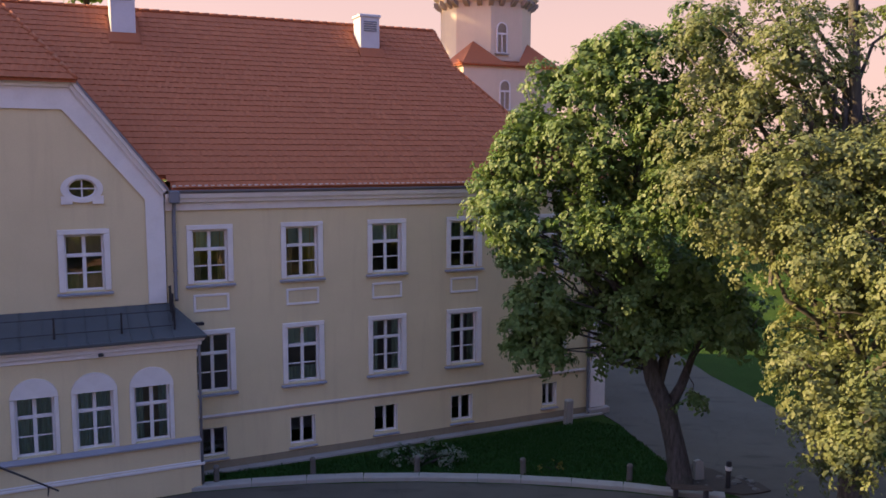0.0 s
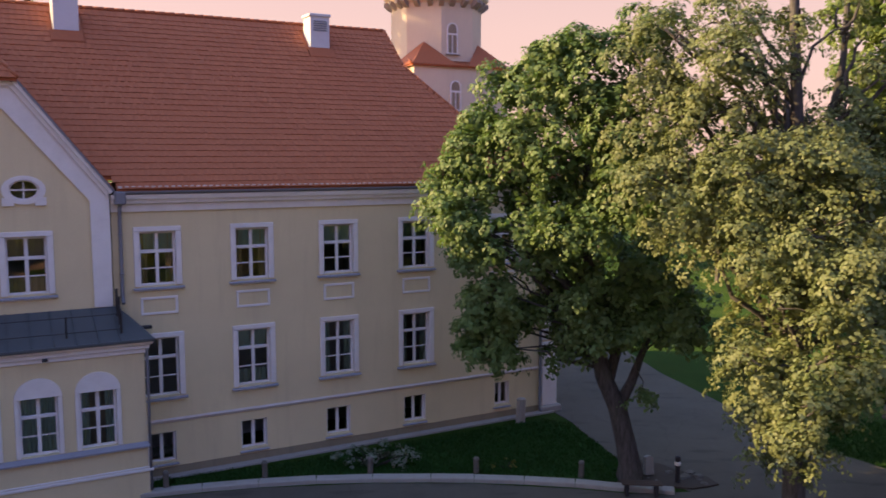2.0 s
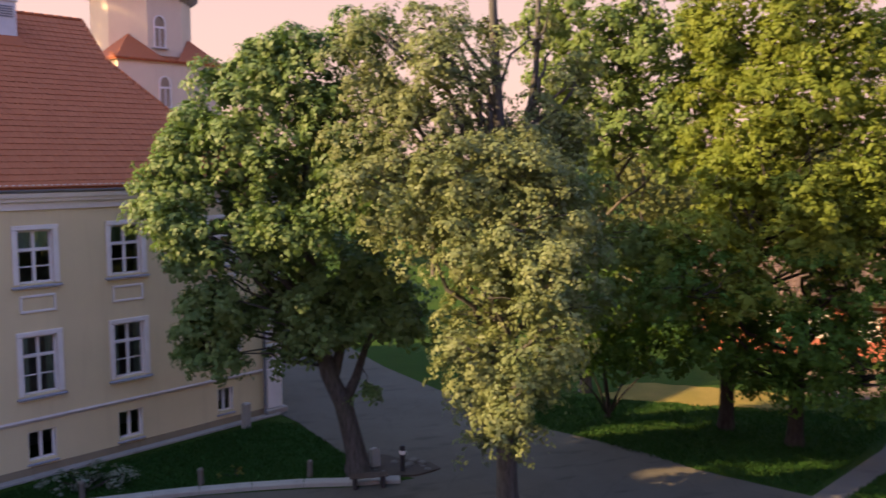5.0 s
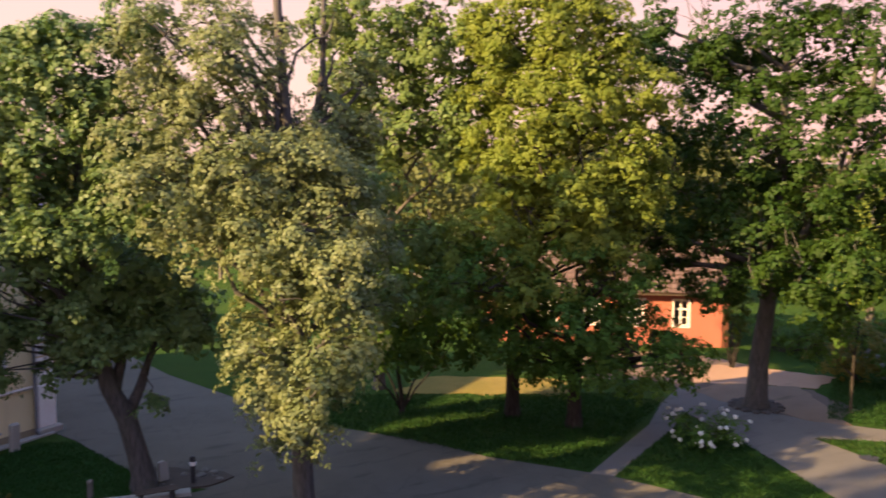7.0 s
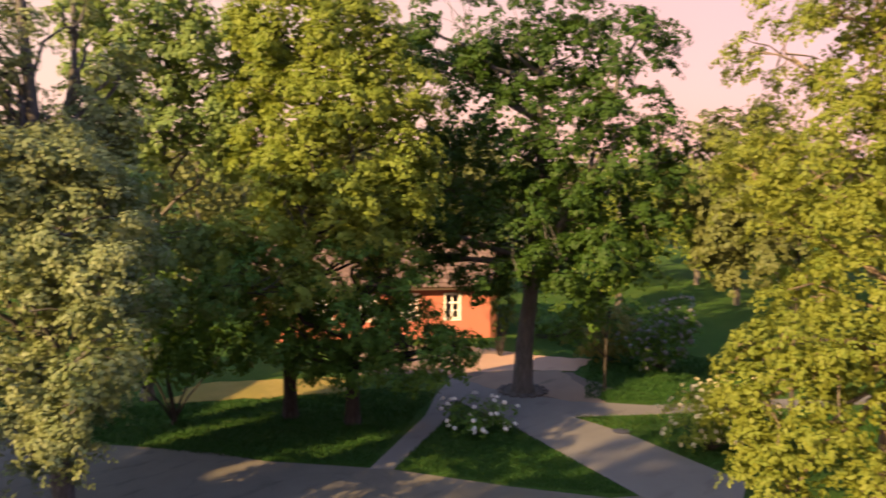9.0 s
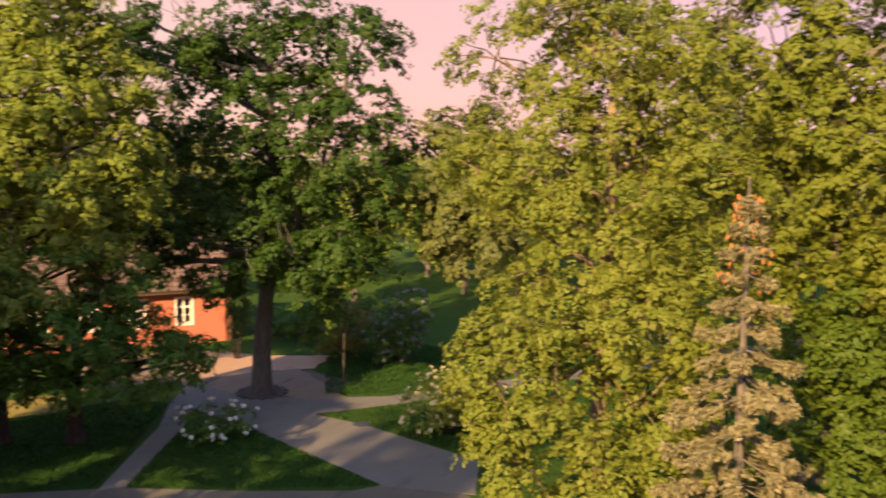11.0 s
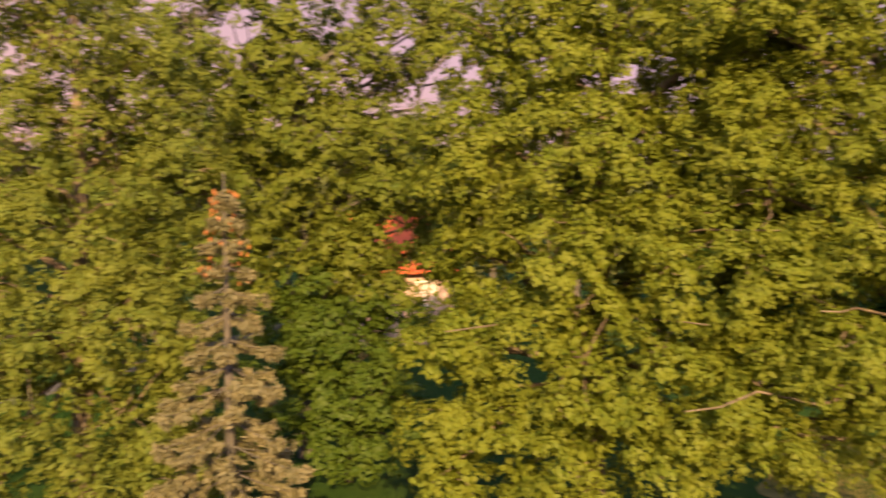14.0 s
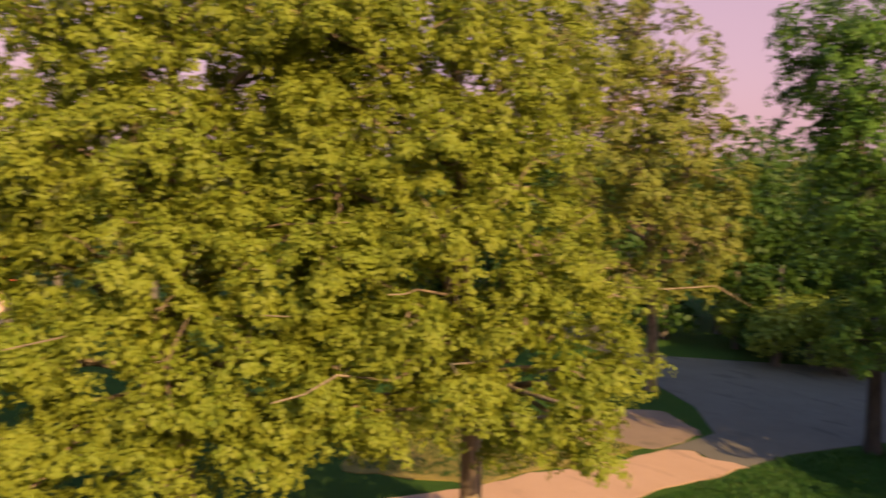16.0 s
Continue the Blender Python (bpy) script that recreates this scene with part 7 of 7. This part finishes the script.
# ---- far woods that close the park ----
def woods(name, label, seed, spots, mat, leaf, n_leaf, low=0.30):
    """A belt of distant trees: trunks and leafy boughs, all in one mesh."""
    rng, rnd = np.random.default_rng(seed), random.Random(seed)
    trunks = MB()
    P, N = [], []
    for x, y, h, r in spots:
        trunks.tube([(x, y, -1.0), (x + rnd.uniform(-0.3, 0.3), y + rnd.uniform(-0.3, 0.3), h * 0.75)], [0.28, 0.1], 6)
        for k in range(9):
            a, q = rnd.uniform(0, 6.283), rnd.uniform(0, 0.62) * r
            c = np.array([x + math.cos(a) * q, y + math.sin(a) * q, h * rnd.uniform(low, 0.86)])
            rr = r * rnd.uniform(0.35, 0.6)
            m = n_leaf // 9
            d = unit(rng.normal(size=(m, 3)))
            p = c + d * rr * (0.75 + 0.35 * rng.random((m, 1)))
            keep = p[:, 2] > 0.6
            P.append(p[keep])
            N.append(d[keep])
    w = base(name, 0, 0, 0, 0, label, "trees", kind="stuff")
    tagged(part("trunk_row", trunks, BARK_GREY, w), kind="stuff")
    P, N = np.concatenate(P), np.concatenate(N)
    nrm = unit(N * 0.7 + rng.normal(size=P.shape) * 0.5 + np.array([0, 0, 0.3]))
    t = rng.normal(size=P.shape) + np.array([0, 0, -0.5])
    tip = unit(t - nrm * (t * nrm).sum(1, keepdims=True))
    tagged(part("leaf_mass", leaf_mesh("leaf_mass", P, nrm, tip, leaf * (0.6 + 0.8 * rng.random(len(P))), mat), mat, w), kind="stuff")


def ring_spots(seed, yaw0, yaw1, step, d0, d1, h0, h1):
    rnd = random.Random(seed)
    out = []
    a = yaw0
    while a > yaw1:
        d = rnd.uniform(d0, d1)
        b = radians(a + rnd.uniform(-1.5, 1.5))
        h = rnd.uniform(h0, h1)
        out.append((-math.sin(b) * d, math.cos(b) * d, h, h * rnd.uniform(0.30, 0.42)))
        a -= step
    return out


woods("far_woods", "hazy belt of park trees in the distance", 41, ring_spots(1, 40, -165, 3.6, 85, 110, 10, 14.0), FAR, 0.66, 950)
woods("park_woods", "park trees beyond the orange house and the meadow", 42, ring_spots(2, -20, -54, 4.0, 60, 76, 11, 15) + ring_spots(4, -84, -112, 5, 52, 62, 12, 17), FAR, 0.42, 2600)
woods("park_woods", "park trees behind the yard", 45, ring_spots(5, -172, -235, 5, 40, 52, 12, 16), DEEP, 0.4, 2000)
# these two belts take the dark oak colour in place of real shade
woods("park_woods", "park trees beyond the drive with shade put into their leaf colour", 43, ring_spots(3, -118, -165, 4.5, 48, 64, 9, 13), OAK_AND_SHADE, 0.34, 3600)
woods("thicket", "dense undergrowth beyond the drive with shade put into its leaf colour", 46, ring_spots(6, -120, -162, 2.6, 47, 56, 5.0, 7.5), OAK_AND_SHADE, 0.34, 1700, 0.08)
woods("thicket", "sunlit yellow-green bushes beyond the drive", 47, [(23.5, -39.0, 3.6, 2.0), (22.2, -40.3, 3.6, 2.0), (20.4, -40.1, 3.6, 2.0), (27.0, -40.9, 3.6, 2.0)], LIME, 0.22, 1500, 0.1)
woods("park_trees", "sunlit young trees on the meadow", 44, [(67.8, 31.8, 14.5, 6.2), (72.8, 25.5, 13.4, 5.6), (63.8, 36.9, 11.2, 5.0), (52, 30, 10, 3.8), (72.0, 31.5, 7.5, 4.8), (57, 20, 11.5, 4.4), (55, 11, 12, 4.6), (70.5, 18.0, 10.5, 5.6), (42, 6.5, 13, 4.6), (60, 25, 12, 4.5)], LIME, 0.3, 3600)


# ---- small things by the kerb ----
def bollard(x, y, h=0.62, lean=0.0):
    b = base("bollard", x, y, 0.0, 0, "short grey weathered stone post at the kerb", "bollard", "posts along the kerb")
    part("shaft", MB().lathe(0, 0, [(0.10, -0.2), (0.105, 0.0), (0.10, 0.1), (0.088, h - 0.14), (0.10, h - 0.12), (0.10, h - 0.06), (0.07, h - 0.01), (0.02, h)], 10), POST_STONE, b, smooth=True)
    b.rotation_euler = (lean, lean * 0.6, 0)
for i, (x, y) in enumerate(((-8.35, 26.3), (-5.4, 27.15), (-2.0, 27.5), (1.5, 27.42), (4.9, 27.05))):
    bollard(x, y, 0.66, 0.02 * (-1) ** i)

bench = base("bench", 6.55, 25.75, 0.0, -6, "low dark plank bench at the kerb", "bench")
for k in range(3):
    part("slat", MB().box(-0.62, 0.62, -0.2 + k * 0.14, -0.08 + k * 0.14, 0.38, 0.42, 0.012), WOOD, bench)
for x in (-0.45, 0.45):
    part("leg", MB().box(x - 0.06, x + 0.06, -0.17, 0.17, 0.0, 0.38, 0.02), IRON, bench)

post = base("sign_post", 7.95, 26.7, 0.0, 10, "black litter post with a white top", "post")
part("shaft", MB().lathe(0, 0, [(0.09, -0.1), (0.085, 0.0), (0.075, 0.5), (0.085, 0.62)], 10), IRON, post)
part("collar", MB().lathe(0, 0, [(0.10, 0.62), (0.105, 0.66), (0.105, 0.72), (0.1, 0.74)], 10), WHITE, post)
part("cap", MB().lathe(0, 0, [(0.09, 0.742), (0.085, 0.9), (0.03, 0.93)], 10), IRON, post)
thing("stone_slab", MB().prism([(-0.16, -0.1), (0.17, -0.1), (0.15, 0.6), (0.05, 0.68), (-0.13, 0.64)], "y", -0.08, 0.08), KERB, "pale upright stone beside the maple", "stone", pose(7.2, 27.4, 0, -6, 0, 14))
thing("stone_slab", MB().box(-0.17, 0.17, -0.12, 0.12, -0.2, 1.0, 0.05), KERB, "pale upright stone slab by the manor wall", "stone", pose(3.55, 33.15, 0, 0, 2, 26))


def stone(x, y, r, seed, label):
    rnd = random.Random(seed)
    bm = bmesh.new()
    bmesh.ops.create_icosphere(bm, subdivisions=2, radius=r)
    for v in bm.verts:
        v.co *= 1 + 0.35 * noise.noise(v.co * (1.6 / r) + Vector((seed, 0, 0)))
        v.co.z *= 0.6
    bm.verts.index_update()
    mb = MB().add([v.co for v in bm.verts], [[v.index for v in f.verts] for f in bm.faces])
    bm.free()
    return thing("field_stone", mb, POST_STONE if seed < 40 else DARK_STONE, label, "stone", pose(x, y, r * 0.2, 0, 0, rnd.uniform(0, 360)), group="stones in the bed")
rnd = random.Random(77)
for k in range(16):
    stone(rnd.uniform(6.9, 9.2), rnd.uniform(26.4, 27.9), rnd.uniform(0.07, 0.2), k, "rough grey stone in the bare bed")
for k in range(15):
    a = 2 * math.pi * k / 15
    stone(30.7 + 1.0 * math.cos(a), 22.5 + 1.0 * math.sin(a), 0.17, 40 + k, "dark stone in the ring round the oak")
sheet("tree_ring", [(30.7 + 0.95 * math.cos(2 * math.pi * k / 20), 22.5 + 0.95 * math.sin(2 * math.pi * k / 20)) for k in range(20)], 0.05, BED, "dark earth in the stone ring under the oak", "flower bed")
thing("manhole_cover", MB().lathe(0, 0, [(0.36, -0.05), (0.36, 0.018), (0.33, 0.022), (0.32, 0.016), (0.02, 0.018)], 20), IRON, "round iron manhole cover in the footpath", "manhole", pose(28.7, 16.3, 0, 0, 0, 0))


# lamp whose arm reaches into view over the yard
lampost = base("yard_lamp", -11.2, 16.62, 0, 0, "thin black yard lamp with a slanted arm", "lamp")
part("pole", MB().tube([(0, 0, -0.1), (0, 0, 0.3), (0, 0, 4.8)], [0.07, 0.05, 0.04], 8), IRON, lampost)
part("arm", MB().tube([(0, 0, 4.72), (2.05, 1.17, 3.2)], [0.03, 0.022], 6), IRON, lampost)
part("hook", MB().tube([(1.88, 1.07, 3.33), (1.86, 1.06, 3.12)], [0.022, 0.014], 6), IRON, lampost)


# ---- grass blades on the near lawns ----
def blades(name, poly, z, n, seed, label, h=0.10):
    rng = np.random.default_rng(seed)
    xs, ys = [p[0] for p in poly], [p[1] for p in poly]
    pts = []
    while len(pts) < n:
        x, y = rng.uniform(min(xs), max(xs)), rng.uniform(min(ys), max(ys))
        inside = False
        for (x1, y1), (x2, y2) in zip(poly, poly[1:] + poly[:1]):
            if (y1 > y) != (y2 > y) and x < (x2 - x1) * (y - y1) / (y2 - y1) + x1:
                inside = not inside
        if inside:
            pts.append((x, y, z))
    P = np.array(pts)
    T = unit(np.array([0, 0, 1.0]) + rng.normal(size=P.shape) * 0.45)
    N = unit(np.cross(T, rng.normal(size=P.shape)))
    s = h * (0.6 + 0.9 * rng.random(len(P)))
    P[:, 2] += s * 0.4
    return tagged(part(name, leaf_mesh(name, P, N, T, s, BLADE, 0.12), BLADE, None), label, "grass", kind="stuff")
blades("grass", LAWN, 0.09, 16000, 51, "short dark grass along the manor")
blades("grass", [(17.4, 23.7), (19.5, 20.7), (27.6, 25.0), (27.5, 27.0), (24.6, 28.5), (22.3, 29.8), (19.3, 31.8), (13, 36), (14.5, 29.6)], -0.02, 20000, 52, "mown grass on the shaded lawn", 0.13)
blades("grass", [(20.0, 20.0), (25.4, 22.3), (26.5, 20.2), (23.4, 12.7), (21.4, 16.2)], -0.02, 9000, 53, "mown grass between the footpaths", 0.11)
blades("grass", [(29.0, 18.6), (31.6, 16.3), (40, 8), (34, 4), (27, 10.9), (28.6, 16)], -0.02, 9000, 54, "rough grass under the bushes", 0.14)
blades("grass", [(9, -19), (16.2, -19), (15.9, -27.0), (13.5, -33), (8, -30)], -0.02, 9000, 55, "rough shaded grass beside the drive", 0.16)
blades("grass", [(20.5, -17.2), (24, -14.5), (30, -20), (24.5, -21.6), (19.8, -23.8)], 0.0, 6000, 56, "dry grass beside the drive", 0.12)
blades("grass", [(31.6, 19.8), (33.0, 17.0), (41, 15), (43, 22), (40, 27.5), (38.4, 23.6), (35.2, 22.0)], -0.02, 9000, 57, "rough shaded grass beyond the oak", 0.14)
